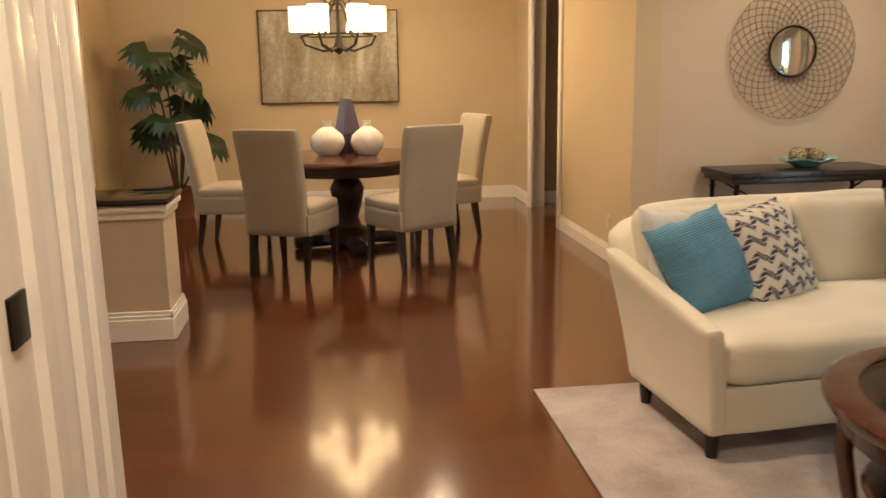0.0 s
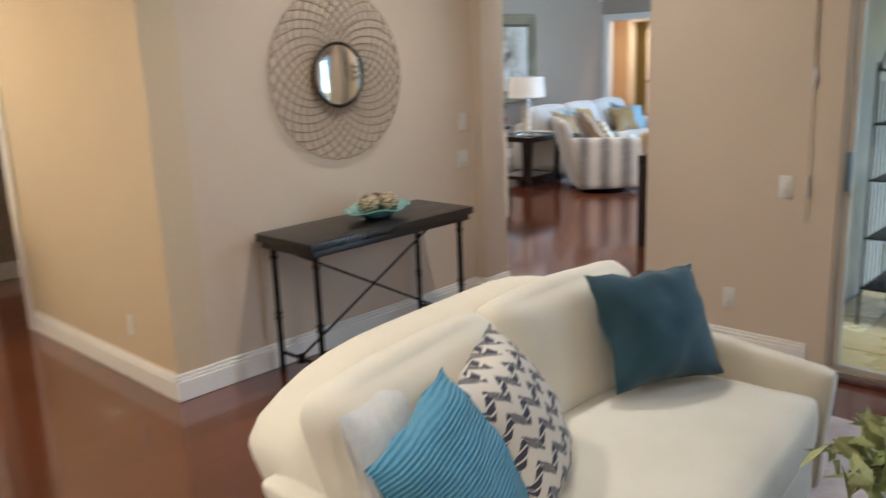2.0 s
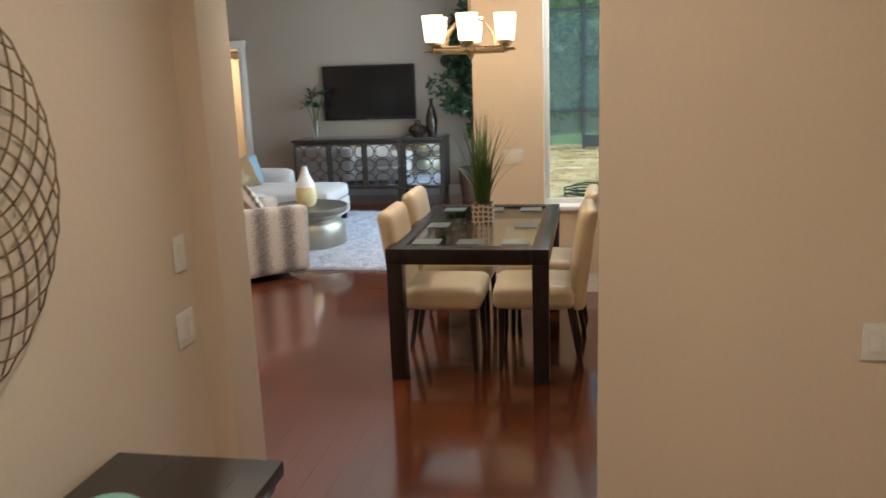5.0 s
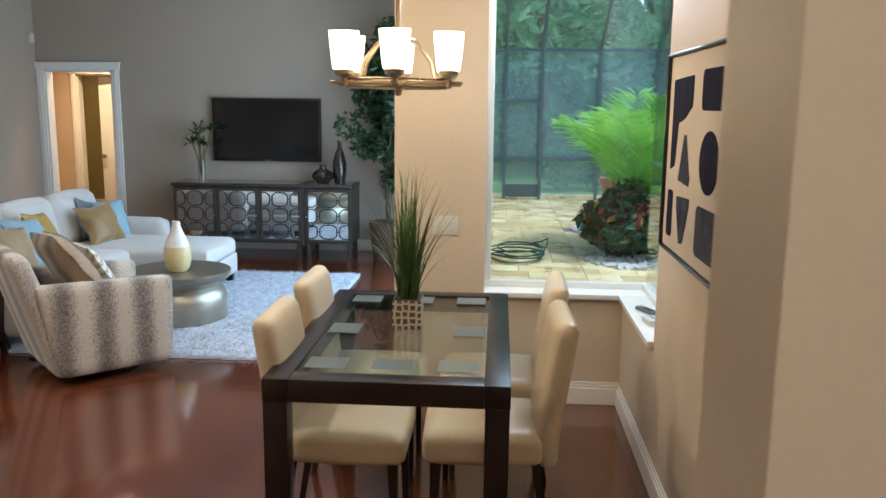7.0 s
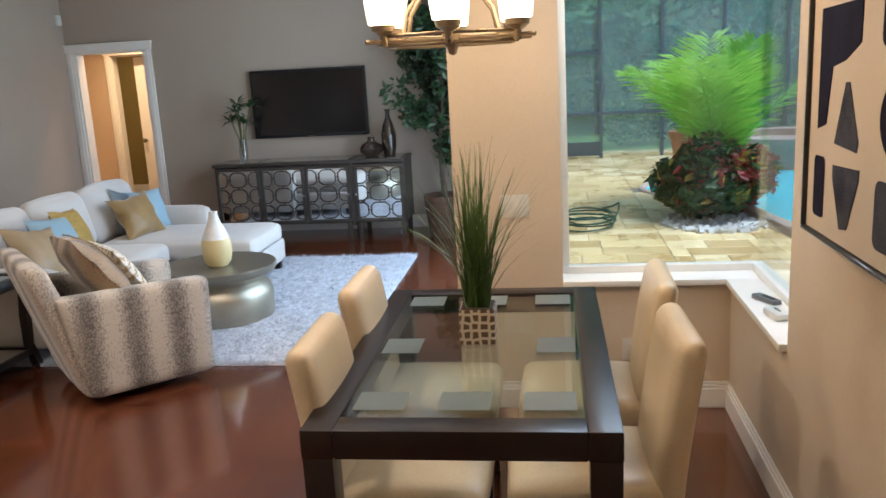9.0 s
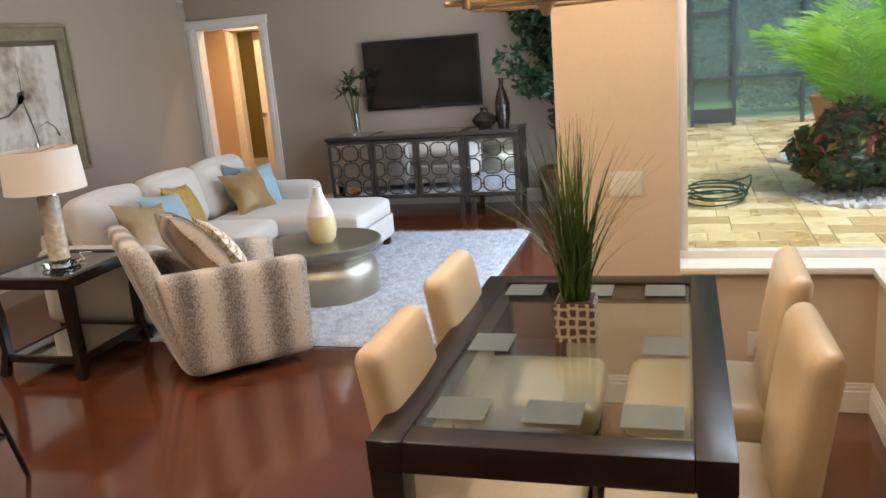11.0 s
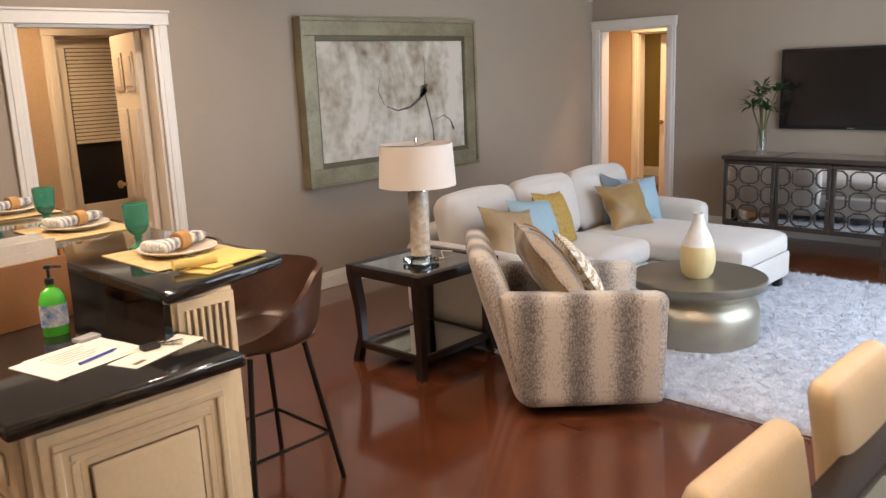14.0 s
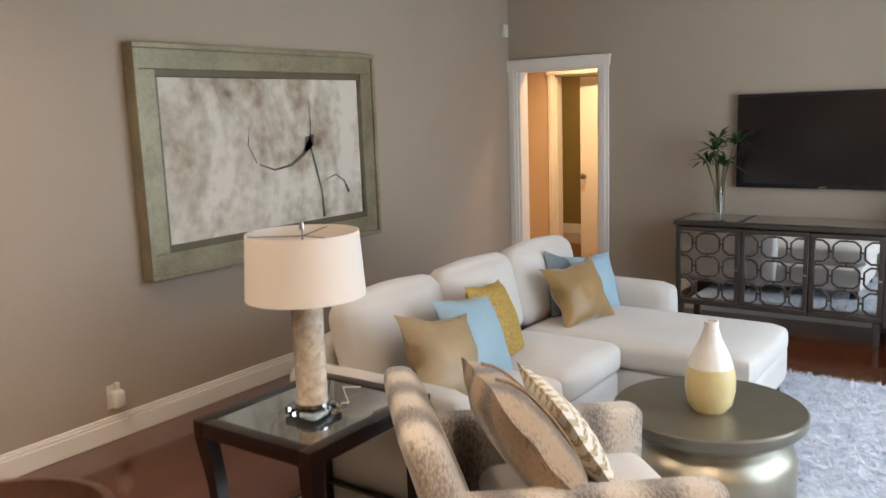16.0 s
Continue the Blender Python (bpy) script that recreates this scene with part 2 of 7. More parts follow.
IRON = mat("dark_iron", (0.024, 0.017, 0.013), (0.012, 0.010, 0.009), 12, 0.45, 0.7, bump=0.1, bscale=90)
BRONZE_WIRE = mat("bronze_wire", (0.26, 0.17, 0.07), (0.14, 0.09, 0.04), 20, 0.38, 0.85)
MIRROR = mat("mirror_glass", (0.86, 0.87, 0.86), (0.84, 0.85, 0.84), 2, 0.025, 1.0, rvar=0.01)
CHROME = mat("chrome", (0.7, 0.7, 0.7), None, 4, 0.12, 1.0, rvar=0.04)
NICKEL = mat("brushed_nickel", (0.40, 0.32, 0.22), (0.30, 0.23, 0.15), 8, 0.3, 0.9)
BLACK = mat("black_plastic", (0.012, 0.012, 0.013), (0.008, 0.008, 0.009), 5, 0.3)
SCREEN = mat("dark_screen", (0.012, 0.011, 0.011), (0.010, 0.009, 0.009), 2, 0.16, rvar=0.02)
WHITE_PLASTIC = mat("white_plastic", (0.74, 0.72, 0.66), None, 5, 0.35)


# ---- shape helpers ----
def box(bm, x0, x1, y0, y1, z0, z1, bevel=0.0, m=None, seg=2):
    r = bmesh.ops.create_cube(bm, size=1.0)
    vs = r["verts"]
    for v in vs:
        v.co = Vector(((x0 + x1) / 2 + v.co.x * (x1 - x0), (y0 + y1) / 2 + v.co.y * (y1 - y0), (z0 + z1) / 2 + v.co.z * (z1 - z0)))
    if bevel:
        es = list({e for v in vs for e in v.link_edges})
        r = bmesh.ops.bevel(bm, geom=es, offset=bevel, segments=seg, affect="EDGES", profile=0.6)
        vs = list({v for f in r["faces"] for v in f.verts} | {v for v in vs if v.is_valid})
    if m is not None:
        bmesh.ops.transform(bm, matrix=m, verts=vs)
    return vs


def lathe(bm, profile, seg=28, at=(0, 0, 0), m=None, squash=(1, 1)):
    rings = []
    for r, z in profile:
        ring = []
        for i in range(seg):
            a = 2 * math.pi * i / seg
            co = Vector((r * math.cos(a) * squash[0], r * math.sin(a) * squash[1], z))
            co = (m @ co if m is not None else co) + Vector(at)
            ring.append(bm.verts.new(co))
        rings.append(ring)
    for a, b in zip(rings, rings[1:]):
        for i in range(seg):
            j = (i + 1) % seg
            bm.faces.new((a[i], a[j], b[j], b[i]))
    if profile[0][0] > 1e-5:
        bm.faces.new(list(reversed(rings[0])))
    if profile[-1][0] > 1e-5:
        bm.faces.new(rings[-1])


def tube(bm, pts, r, seg=8, closed=False):
    """A round rod along a line of points; r may be one number or one for each point."""
    pts = [Vector(p) for p in pts]
    n = len(pts)
    rs = [r] * n if isinstance(r, (int, float)) else r
    rings, up = [], None
    for i, p in enumerate(pts):
        a = pts[i - 1] if (i or closed) else p
        b = pts[(i + 1) % n] if (i < n - 1 or closed) else p
        t = (b - a).normalized()
        if up is None:
            up = t.orthogonal().normalized()
        up = (up - t * up.dot(t))
        up = up.normalized() if up.length > 1e-6 else t.orthogonal().normalized()
        side = t.cross(up)
        rings.append([bm.verts.new(p + rs[i] * (math.cos(k) * up + math.sin(k) * side)) for k in (2 * math.pi * q / seg for q in range(seg))])
    pairs = list(zip(rings, rings[1:])) + ([(rings[-1], rings[0])] if closed else [])
    for a, b in pairs:
        for q in range(seg):
            w = (q + 1) % seg
            bm.faces.new((a[q], a[w], b[w], b[q]))
    if not closed:
        bm.faces.new(list(reversed(rings[0])))
        bm.faces.new(rings[-1])


def soft(bm, size, at=(0, 0, 0), r=0.05, puff=(0, 0, 0), n=8, bend=None, m=None, wrinkle=0.0):
    """A padded block: rounded edges and swelling faces. bend moves each point afterwards."""
    h = Vector(size) / 2
    r = min(r, *(0.98 * v for v in h))
    made = {}

    def vert(u):
        key = tuple(round(x, 5) for x in u)
        if key in made:
            return made[key]
        q = Vector((u[0] * h.x, u[1] * h.y, u[2] * h.z))
        inner = Vector([max(-h[i] + r, min(h[i] - r, q[i])) for i in range(3)])
        d = q - inner
        p = inner + d.normalized() * r if d.length > 1e-9 else q
        for i in range(3):
            if puff[i]:
                a, b = [k for k in range(3) if k != i]
                p[i] += puff[i] * u[i] * (1 - u[a] ** 2) * (1 - u[b] ** 2)
        if wrinkle:
            p += wrinkle * noise.noise_vector(p * 6 + Vector(at) * 3)
        if bend:
            p = Vector(bend(p))
        if m is not None:
            p = m @ p
        made[key] = bm.verts.new(p + Vector(at))
        return made[key]

    def s(k):
        t = 2 * k / n - 1
        return math.copysign(abs(t) ** 0.7, t)

    for ax in range(3):
        for side in (-1, 1):
            for i in range(n):
                for j in range(n):
                    cs = []
                    for a, b in ((i, j), (i + 1, j), (i + 1, j + 1), (i, j + 1)):
                        u = [0, 0, 0]
                        u[ax], u[(ax + 1) % 3], u[(ax + 2) % 3] = side, s(a), s(b)
                        cs.append(vert(u))
                    if side < 0:
                        cs.reverse()
                    try:
                        bm.faces.new(cs)
                    except ValueError:
                        pass


def pillow(bm, w, h, t, m=None, n=14, pinch=0.10, wrinkle=0.006):
    """A throw pillow, standing in its own xz plane, with pointed corners."""
    grid = {}
    for side in (1, -1):
        for i in range(n + 1):
            for j in range(n + 1):
                u, v = 2 * i / n - 1, 2 * j / n - 1
                edge = i in (0, n) or j in (0, n)
                key = (i, j, 0 if edge else side)
                if key in grid:
                    continue
                d = t / 2 * (max(0.0, (1 - u * u)) ** 0.46) * (max(0.0, (1 - v * v)) ** 0.46)
                p = Vector((w / 2 * u * (1 - pinch * (1 - v * v)), side * d, h / 2 * v * (1 - pinch * (1 - u * u))))
                p += wrinkle * noise.noise_vector(p * 11 + Vector((w * 7, t * 9, h)))
                if m is not None:
                    p = m @ p
                grid[key] = bm.verts.new(p)
        for i in range(n):
            for j in range(n):
                q = [grid.get((a, b, side)) or grid[(a, b, 0)] for a, b in ((i, j), (i + 1, j), (i + 1, j + 1), (i, j + 1))]
                if side < 0:
                    q.reverse()
                bm.faces.new(q)


def done(bm, name, material, parent=None, smooth=40, m=None):
    """The bmesh as one object."""
    bmesh.ops.recalc_face_normals(bm, faces=bm.faces)
    me = bpy.data.meshes.new(name)
    bm.to_mesh(me)
    bm.free()
    me.materials.append(material)
    if smooth:
        me.polygons.foreach_set("use_smooth", [True] * len(me.polygons))
        me.set_sharp_from_angle(angle=radians(smooth))
    ob = new(name, me)
    if parent is not None:
        ob.parent = parent
    if m is not None:
        ob.matrix_basis = m
    return ob


def part(name, material, parent, build, smooth=40, m=None):
    bm = bmesh.new()
    build(bm)
    return done(bm, name, material, parent, smooth, m)


def thing(name, label, category, m=None, group=""):
    ob = new(name)
    ob.empty_display_size = 0.1
    if m is not None:
        ob.matrix_basis = m
    return tagged(ob, label, category, group)


def structure(name, material, build, label="", smooth=40):
    bm = bmesh.new()
    build(bm)
    return tagged(done(bm, name, material, None, smooth), label, kind="structure")


def boxes(*list_of_boxes, bevel=0.0):
    def build(bm):
        for b in list_of_boxes:
            box(bm, *b, bevel=bevel)
    return build


# ---- structure ----
H = 3.0       # ceiling height
# first room and dining room
structure("wall_north_dining", WALL_DINING, boxes((-2.12, 3.7, 9.32, 9.46, 0, H)), "warm cream painted dining room wall")
structure("wall_west_dining", WALL_DINING, boxes((-2.12, -1.98, 1.60, 6.15, 0, H), (-2.12, -1.98, 8.36, 9.32, 0, H), (-2.12, -1.98, 6.15, 8.36, 0, 0.38), (-2.12, -1.98, 6.15, 8.36, 2.35, H)), "warm cream painted wall beside the shuttered window")
structure("wall_east_dining", WALL_DINING, boxes((2.29, 2.43, 8.56, 9.32, 0, H), (2.25, 2.43, 7.34, 8.56, 2.45, H)), "warm cream painted wall beside the hall opening")
structure("wall_console_return", WALL_DINING, boxes((2.25, 2.43, 5.53, 7.34, 0, H)), "warm cream wall between dining room and sofa")
structure("wall_console", WALL, boxes((2.43, 4.43, 5.532, 5.70, 0, H)), "beige wall behind the console table")
structure("wall_between_north", WALL, boxes((4.43, 4.655, 5.45, 6.0, 0, H), (4.43, 4.655, 4.29, 5.45, 2.55, H), bevel=0.014), "beige pier beside the wide opening")
structure("wall_between_south", WALL, boxes((4.43, 4.52, 3.31, 4.29, 0, H), (4.52, 4.72, 3.43, 4.29, 0, H), (4.43, 4.72, 0.9, 3.31, 2.45, H), (4.52, 4.72, 3.31, 3.43, 2.45, H), (4.43, 4.72, -2.2, 0.9, 0, H)), "beige wall with light switch beside the sliding door")
structure("wall_entry_west", WALL, boxes((-2.12, -0.26, 1.42, 1.60, 0, H)), "wall beside the entry doorway")
structure("wall_entry_east", WALL, boxes((1.39, 1.53, -2.2, 1.42, 0, H), (1.39, 4.43, 1.42, 1.60, 0, H), (-0.26, 1.39, 1.42, 1.60, 2.25, H)), "wall beside the entry doorway")
structure("wall_entry_back", WALL, boxes((-2.12, 4.72, -2.34, -2.2, 0, H), (-2.12, -1.98, -2.2, 1.42, 0, H)), "plain wall behind the entry")
structure("wall_hall", WALL_GREY, boxes((2.43, 3.7, 8.76, 8.9, 0, H), (3.56, 3.7, 7.2, 8.76, 0, H), (2.43, 3.56, 7.06, 7.2, 0, H)), "grey wall in the short hall")
# nook and living room
structure("wall_nook_south", WALL, boxes((4.72, 4.9, 3.68, 3.88, 0, H), (5.5, 7.18, 3.68, 3.88, 0, H), (4.9, 5.5, 3.68, 3.88, 2.4, H), (7.18, 8.32, 3.68, 3.88, 0, 0.62), (7.18, 8.32, 3.68, 3.88, 2.5, H)), "beige wall with corner window and picture")
structure("wall_nook_east", WALL, boxes((8.12, 8.32, 3.88, 4.66, 0, 0.62), (8.12, 8.32, 3.88, 4.66, 2.5, H), (8.12, 8.32, 4.66, 5.17, 0, H)), "beige wall beside the corner window")
structure("wall_living_south", WALL_GREY, boxes((8.32, 9.0, 4.97, 5.17, 0, H), (11.8, 13.04, 4.97, 5.17, 0, H), (9.0, 11.8, 4.97, 5.17, 2.5, H)), "greige wall with wide patio window")
structure("wall_living_east", WALL_GREY, boxes((12.90, 13.04, 5.17, 9.045, 0, H), (12.90, 13.04, 9.045, 9.845, 2.03, H), (12.90, 13.04, 9.845, 10.06, 0, H)), "greige wall with television and doorway")
structure("wall_living_north", WALL_GREY, boxes((7.82, 12.90, 9.94, 10.06, 0, H), (6.97, 7.82, 9.94, 10.06, 2.03, H), (4.0, 6.97, 9.94, 10.06, 0, H)), "greige wall with large framed painting")
structure("wall_kitchen", WALL_GREY, boxes((3.86, 4.0, 5.86, 10.06, 0, H), (4.0, 4.43, 5.70, 5.86, 0, H)), "plain kitchen end wall")
structure("ceiling_first_room", CEIL, boxes((-2.12, 4.72, -2.34, 5.70, H, H + 0.12), (-2.12, 3.86, 5.70, 9.46, H, H + 0.12)), "white ceiling")
structure("ceiling_living", CEIL, boxes((3.86, 4.72, 5.70, 10.04, H, H + 0.12), (4.72, 8.32, 3.68, 10.04, H, H + 0.12), (8.32, 13.04, 4.97, 10.04, H, H + 0.12)), "white ceiling")
# rooms behind the two doorways
structure("wall_bedroom_hall", WALL_HALL, boxes((13.04, 14.42, 10.9, 11.02, 0, H), (12.92, 13.04, 10.06, 11.02, 0, H), (13.04, 16.4, 8.2, 8.32, 0, H), (14.30, 14.42, 8.32, 9.40, 0, H), (14.30, 14.42, 10.20, 10.9, 0, H), (14.30, 14.42, 9.40, 10.20, 2.03, H)), "warm beige wall of the lit hall")
structure("wall_bedroom", WALL_OLIVE, boxes((16.28, 16.4, 8.32, 12.2, 0, H), (14.42, 16.28, 12.08, 12.2, 0, H), (14.42, 14.5, 10.9, 12.08, 0, H)), "olive wall of the far room")
structure("ceiling_bedroom", CEIL, boxes((12.92, 16.4, 8.2, 12.2, 2.7, 2.8)), "white ceiling")
structure("wall_pantry_hall", WALL_HALL, boxes((6.3, 6.42, 10.06, 11.6, 0, H), (8.9, 9.02, 10.06, 12.9, 0, H), (6.42, 7.80, 11.48, 11.6, 0, H), (8.60, 8.9, 11.48, 11.6, 0, H), (7.80, 8.60, 11.48, 11.6, 2.05, H), (6.3, 9.02, 12.9, 13.02, 0, H), (6.3, 6.42, 11.6, 12.9, 0, H)), "warm beige wall of the lit side hall")
structure("ceiling_pantry", CEIL, boxes((6.3, 9.02, 10.04, 13.02, 2.7, 2.8)), "white ceiling")


def baseboards(bm, runs, h=0.135, d=0.018):
    """Stepped skirting: (x0, y0, x1, y1, side) with side the way that it faces."""
    for x0, y0, x1, y1, nx, ny in runs:
        for z0, z1, k in ((0, h * 0.74, d), (h * 0.74, h * 0.87, d * 0.72), (h * 0.87, h, d * 0.45)):
            xa, xb = sorted((x0, x1))
            ya, yb = sorted((y0, y1))
            if nx:
                xa, xb = sorted((x0 + nx * 0.0005, x0 + nx * k))
            else:
                ya, yb = sorted((y0 + ny * 0.0005, y0 + ny * k))
            box(bm, xa, xb, ya, yb, z0, z1, bevel=0.003, seg=1)


structure("baseboard", TRIM, lambda bm: baseboards(bm, [
    (-1.98, 9.32, 2.29, 9.32, 0, -1), (2.29, 8.56, 2.29, 9.30, -1, 0), (2.25, 5.512, 2.25, 7.25, -1, 0), (2.23, 5.532, 4.43, 5.532, 0, -1),
    (4.43, 5.432, 4.43, 5.513, -1, 0), (4.412, 5.45, 4.673, 5.45, 0, -1), (4.43, 3.40, 4.43, 4.308, -1, 0), (4.412, 4.29, 4.738, 4.29, 0, 1), (4.72, 3.9, 4.72, 4.272, 1, 0),
    (5.5, 3.88, 8.10, 3.88, 0, 1), (8.12, 3.88, 8.12, 5.188, -1, 0), (8.102, 5.17, 9.0, 5.17, 0, 1), (12.90, 5.17, 12.90, 8.95, -1, 0), (7.92, 9.94, 12.88, 9.94, 0, -1), (4.0, 9.94, 6.88, 9.94, 0, -1),
    (2.45, 8.76, 3.56, 8.76, 0, -1), (-1.98, 5.2, -1.98, 9.30, 1, 0), (1.33, 1.6, 4.43, 1.6, 0, 1), (-1.98, 1.6, -0.40, 1.6, 0, 1),
    (13.06, 10.9, 14.3, 10.9, 0, -1), (14.30, 8.32, 14.30, 9.31, -1, 0), (14.30, 10.29, 14.30, 10.88, -1, 0), (16.28, 8.4, 16.28, 12.0, -1, 0)]), "white stepped baseboard")


def casing(bm, axis, plane, a, b, top, face, w=0.092, d=0.024):
    """Door casing round an opening from a to b in the wall plane; face is the way that it looks."""
    def put(u0, u1, z0, z1, k):
        p0, p1 = sorted((plane, plane + face * k))
        if axis == "x":
            box(bm, p0, p1, u0, u1, z0, z1, bevel=0.004, seg=1)
        else:
            box(bm, u0, u1, p0, p1, z0, z1, bevel=0.004, seg=1)
    for u0, u1 in ((a - w, a), (b, b + w)):
        put(u0, u1, 0, top, d)
        put(u0 + w * 0.30, u1 - w * 0.30, 0.0, top, d + 0.006)
    put(a - w - 0.012, b + w + 0.012, top, top + w, d + 0.008)
    put(a - w - 0.02, b + w + 0.02, top + w - 0.018, top + w, d + 0.016)


def liner(bm, axis, p0, p1, a, b, top, t=0.02):
    for u0, u1 in ((a, a + t), (b - t, b)):
        if axis == "x":
            box(bm, p0, p1, u0, u1, 0, top)
        else:
            box(bm, u0, u1, p0, p1, 0, top)
    if axis == "x":
        box(bm, p0, p1, a, b, top - t, top)
    else:
        box(bm, a, b, p0, p1, top - t, top)


structure("trim_living_doorway", TRIM, lambda bm: (casing(bm, "x", 12.899, 9.045, 9.845, 2.03, -1), liner(bm, "x", 12.90, 13.04, 9.043, 9.847, 2.032)), "white casing round the bedroom hall doorway")
structure("trim_bedroom_doorway", TRIM, lambda bm: (casing(bm, "x", 14.299, 9.40, 10.20, 2.03, -1, w=0.08), liner(bm, "x", 14.30, 14.42, 9.398, 10.202, 2.032)), "white casing round the inner doorway")
structure("trim_pantry_doorway", TRIM, lambda bm: (casing(bm, "y", 9.939, 6.97, 7.82, 2.03, -1), liner(bm, "y", 9.94, 10.06, 6.968, 7.822, 2.032)), "white casing round the side hall doorway")
structure("trim_pantry_inner", TRIM, lambda bm: (casing(bm, "y", 11.479, 7.80, 8.60, 2.05, -1), liner(bm, "y", 11.48, 11.60, 7.798, 8.602, 2.052)), "white casing round the inner side hall doorway")
structure("trim_hall_opening", TRIM, lambda bm: (box(bm, 2.262, 2.289, 8.46, 8.56, 0, 2.45, 0.006), box(bm, 2.25, 2.43, 8.54, 8.558, 0, 2.45, 0.004), box(bm, 2.226, 2.249, 7.25, 7.335, 0, 2.45, 0.006), box(bm, 2.24, 2.43, 7.342, 7.36, 0, 2.45, 0.004)), "white casing of the hall opening")


def entry_jamb(bm):
    box(bm, -0.26, -0.215, 1.42, 1.66, 0, 2.25, 0.004)
    box(bm, -0.40, -0.222, 1.372, 1.418, 0, 2.30, 0.008)
    box(bm, -0.36, -0.235, 1.35, 1.40, 0, 2.30, 0.012)
    box(bm, -0.235, -0.195, 1.54, 1.60, 0, 2.25, 0.006)
    box(bm, -0.34, -0.205, 1.602, 1.70, 0, 2.30, 0.012)
    box(bm, -0.30, -0.188, 1.70, 1.76, 0, 2.30, 0.012)
    box(bm, -0.28, -0.175, 1.755, 1.83, 0, 2.30, 0.010)


jamb = structure("trim_entry_doorway", TRIM, entry_jamb, "white moulded entry door jamb")
part("strike_plate", IRON, jamb, lambda bm: box(bm, -0.2155, -0.209, 1.455, 1.525, 0.985, 1.065, 0.0015))
structure("floor", FLOOR_GAP, boxes((-2.12, 4.5, -2.3, 5.6, -0.10, -0.004), (-2.12, 3.9, 5.6, 9.4, -0.10, -0.004), (4.5, 8.2, 3.80, 9.98, -0.10, -0.004), (3.9, 4.5, 5.6, 9.98, -0.10, -0.004), (8.2, 12.97, 5.08, 9.98, -0.10, -0.004), (12.97, 16.35, 8.25, 12.1, -0.10, -0.004), (6.35, 8.95, 9.98, 12.95, -0.10, -0.004)), "glossy cherry-stained plank floor")
floor = bpy.data.objects["floor"]


# windows
def frame_bars(bm, axis, p0, p1, u0, u1, z0, z1, w):
    for a0, a1, b0, b1 in ((u0, u1, z0, z0 + w), (u0, u1, z1 - w, z1), (u0, u0 + w, z0 + w, z1 - w), (u1 - w, u1, z0 + w, z1 - w)):
        if axis == "x":
            box(bm, p0, p1, a0, a1, b0, b1, bevel=0.004, seg=1)
        else:
            box(bm, a0, a1, p0, p1, b0, b1, bevel=0.004, seg=1)


def pane(name, parent, x0, x1, y0, y1, z0, z1):
    ob = part(name, GLASS, parent, lambda bm: box(bm, x0, x1, y0, y1, z0, z1), smooth=0)
    ob.visible_shadow = False
    return ob


win = structure("window_1", TRIM, lambda bm: (
    box(bm, 8.09, 8.33, 3.66, 4.66, 0.621, 0.650, 0.004), box(bm, 7.18, 8.09, 3.66, 3.91, 0.621, 0.650, 0.004),
    box(bm, 8.245, 8.30, 3.70, 4.66, 0.65, 0.685, 0.003), box(bm, 7.18, 8.245, 3.70, 3.755, 0.65, 0.685, 0.003),
    box(bm, 8.25, 8.30, 4.625, 4.66, 0.685, 2.5, 0.003), box(bm, 7.18, 7.22, 3.70, 3.75, 0.685, 2.5, 0.003),
    box(bm, 8.245, 8.30, 3.70, 4.66, 2.46, 2.5, 0.003), box(bm, 7.18, 8.245, 3.70, 3.755, 2.46, 2.5, 0.003)), "white framed corner window with butted glass")
pane("pane", win, 8.266, 8.274, 3.736, 4.625, 0.685, 2.46)
pane("pane", win, 7.22, 8.268, 3.726, 3.734, 0.685, 2.46)

slider = structure("door_1", ALU_LIGHT, lambda bm: (
    frame_bars(bm, "x", 4.435, 4.518, 0.9, 3.31, 0.0, 2.45, 0.022),
    frame_bars(bm, "x", 4.445, 4.478, 2.0, 3.287, 0.023, 2.427, 0.034), frame_bars(bm, "x", 4.482, 4.515, 0.93, 2.06, 0.023, 2.427, 0.06)), "grey framed sliding glass patio door")
pane("pane", slider, 4.458, 4.466, 2.034, 3.253, 0.057, 2.393)
pane("pane", slider, 4.495, 4.503, 0.99, 2.0, 0.083, 2.367)
part("handle", ALU, slider, lambda bm: box(bm, 4.418, 4.444, 3.256, 3.282, 0.90, 1.08, 0.005))
part("threshold", MAHOGANY, slider, lambda bm: box(bm, 4.36, 4.433, 0.9, 3.31, 0.0, 0.026, 0.006))

glassdoor = structure("door_2", ALU_LIGHT, lambda bm: frame_bars(bm, "y", 3.75, 3.80, 4.9, 5.5, 0.0, 2.4, 0.05), "narrow glass side door to the patio")
pane("pane", glassdoor, 4.95, 5.45, 3.772, 3.78, 0.05, 2.35)

patio_win = structure("window_2", TRIM, lambda bm: (frame_bars(bm, "y", 5.02, 5.10, 9.0, 11.8, 0.0, 2.5, 0.06), box(bm, 10.36, 10.44, 5.02, 5.10, 0.06, 2.44, 0.004)), "white framed wide patio window")
pane("pane", patio_win, 9.06, 10.36, 5.055, 5.063, 0.06, 2.44)
pane("pane", patio_win, 10.44, 11.74, 5.055, 5.063, 0.06, 2.44)

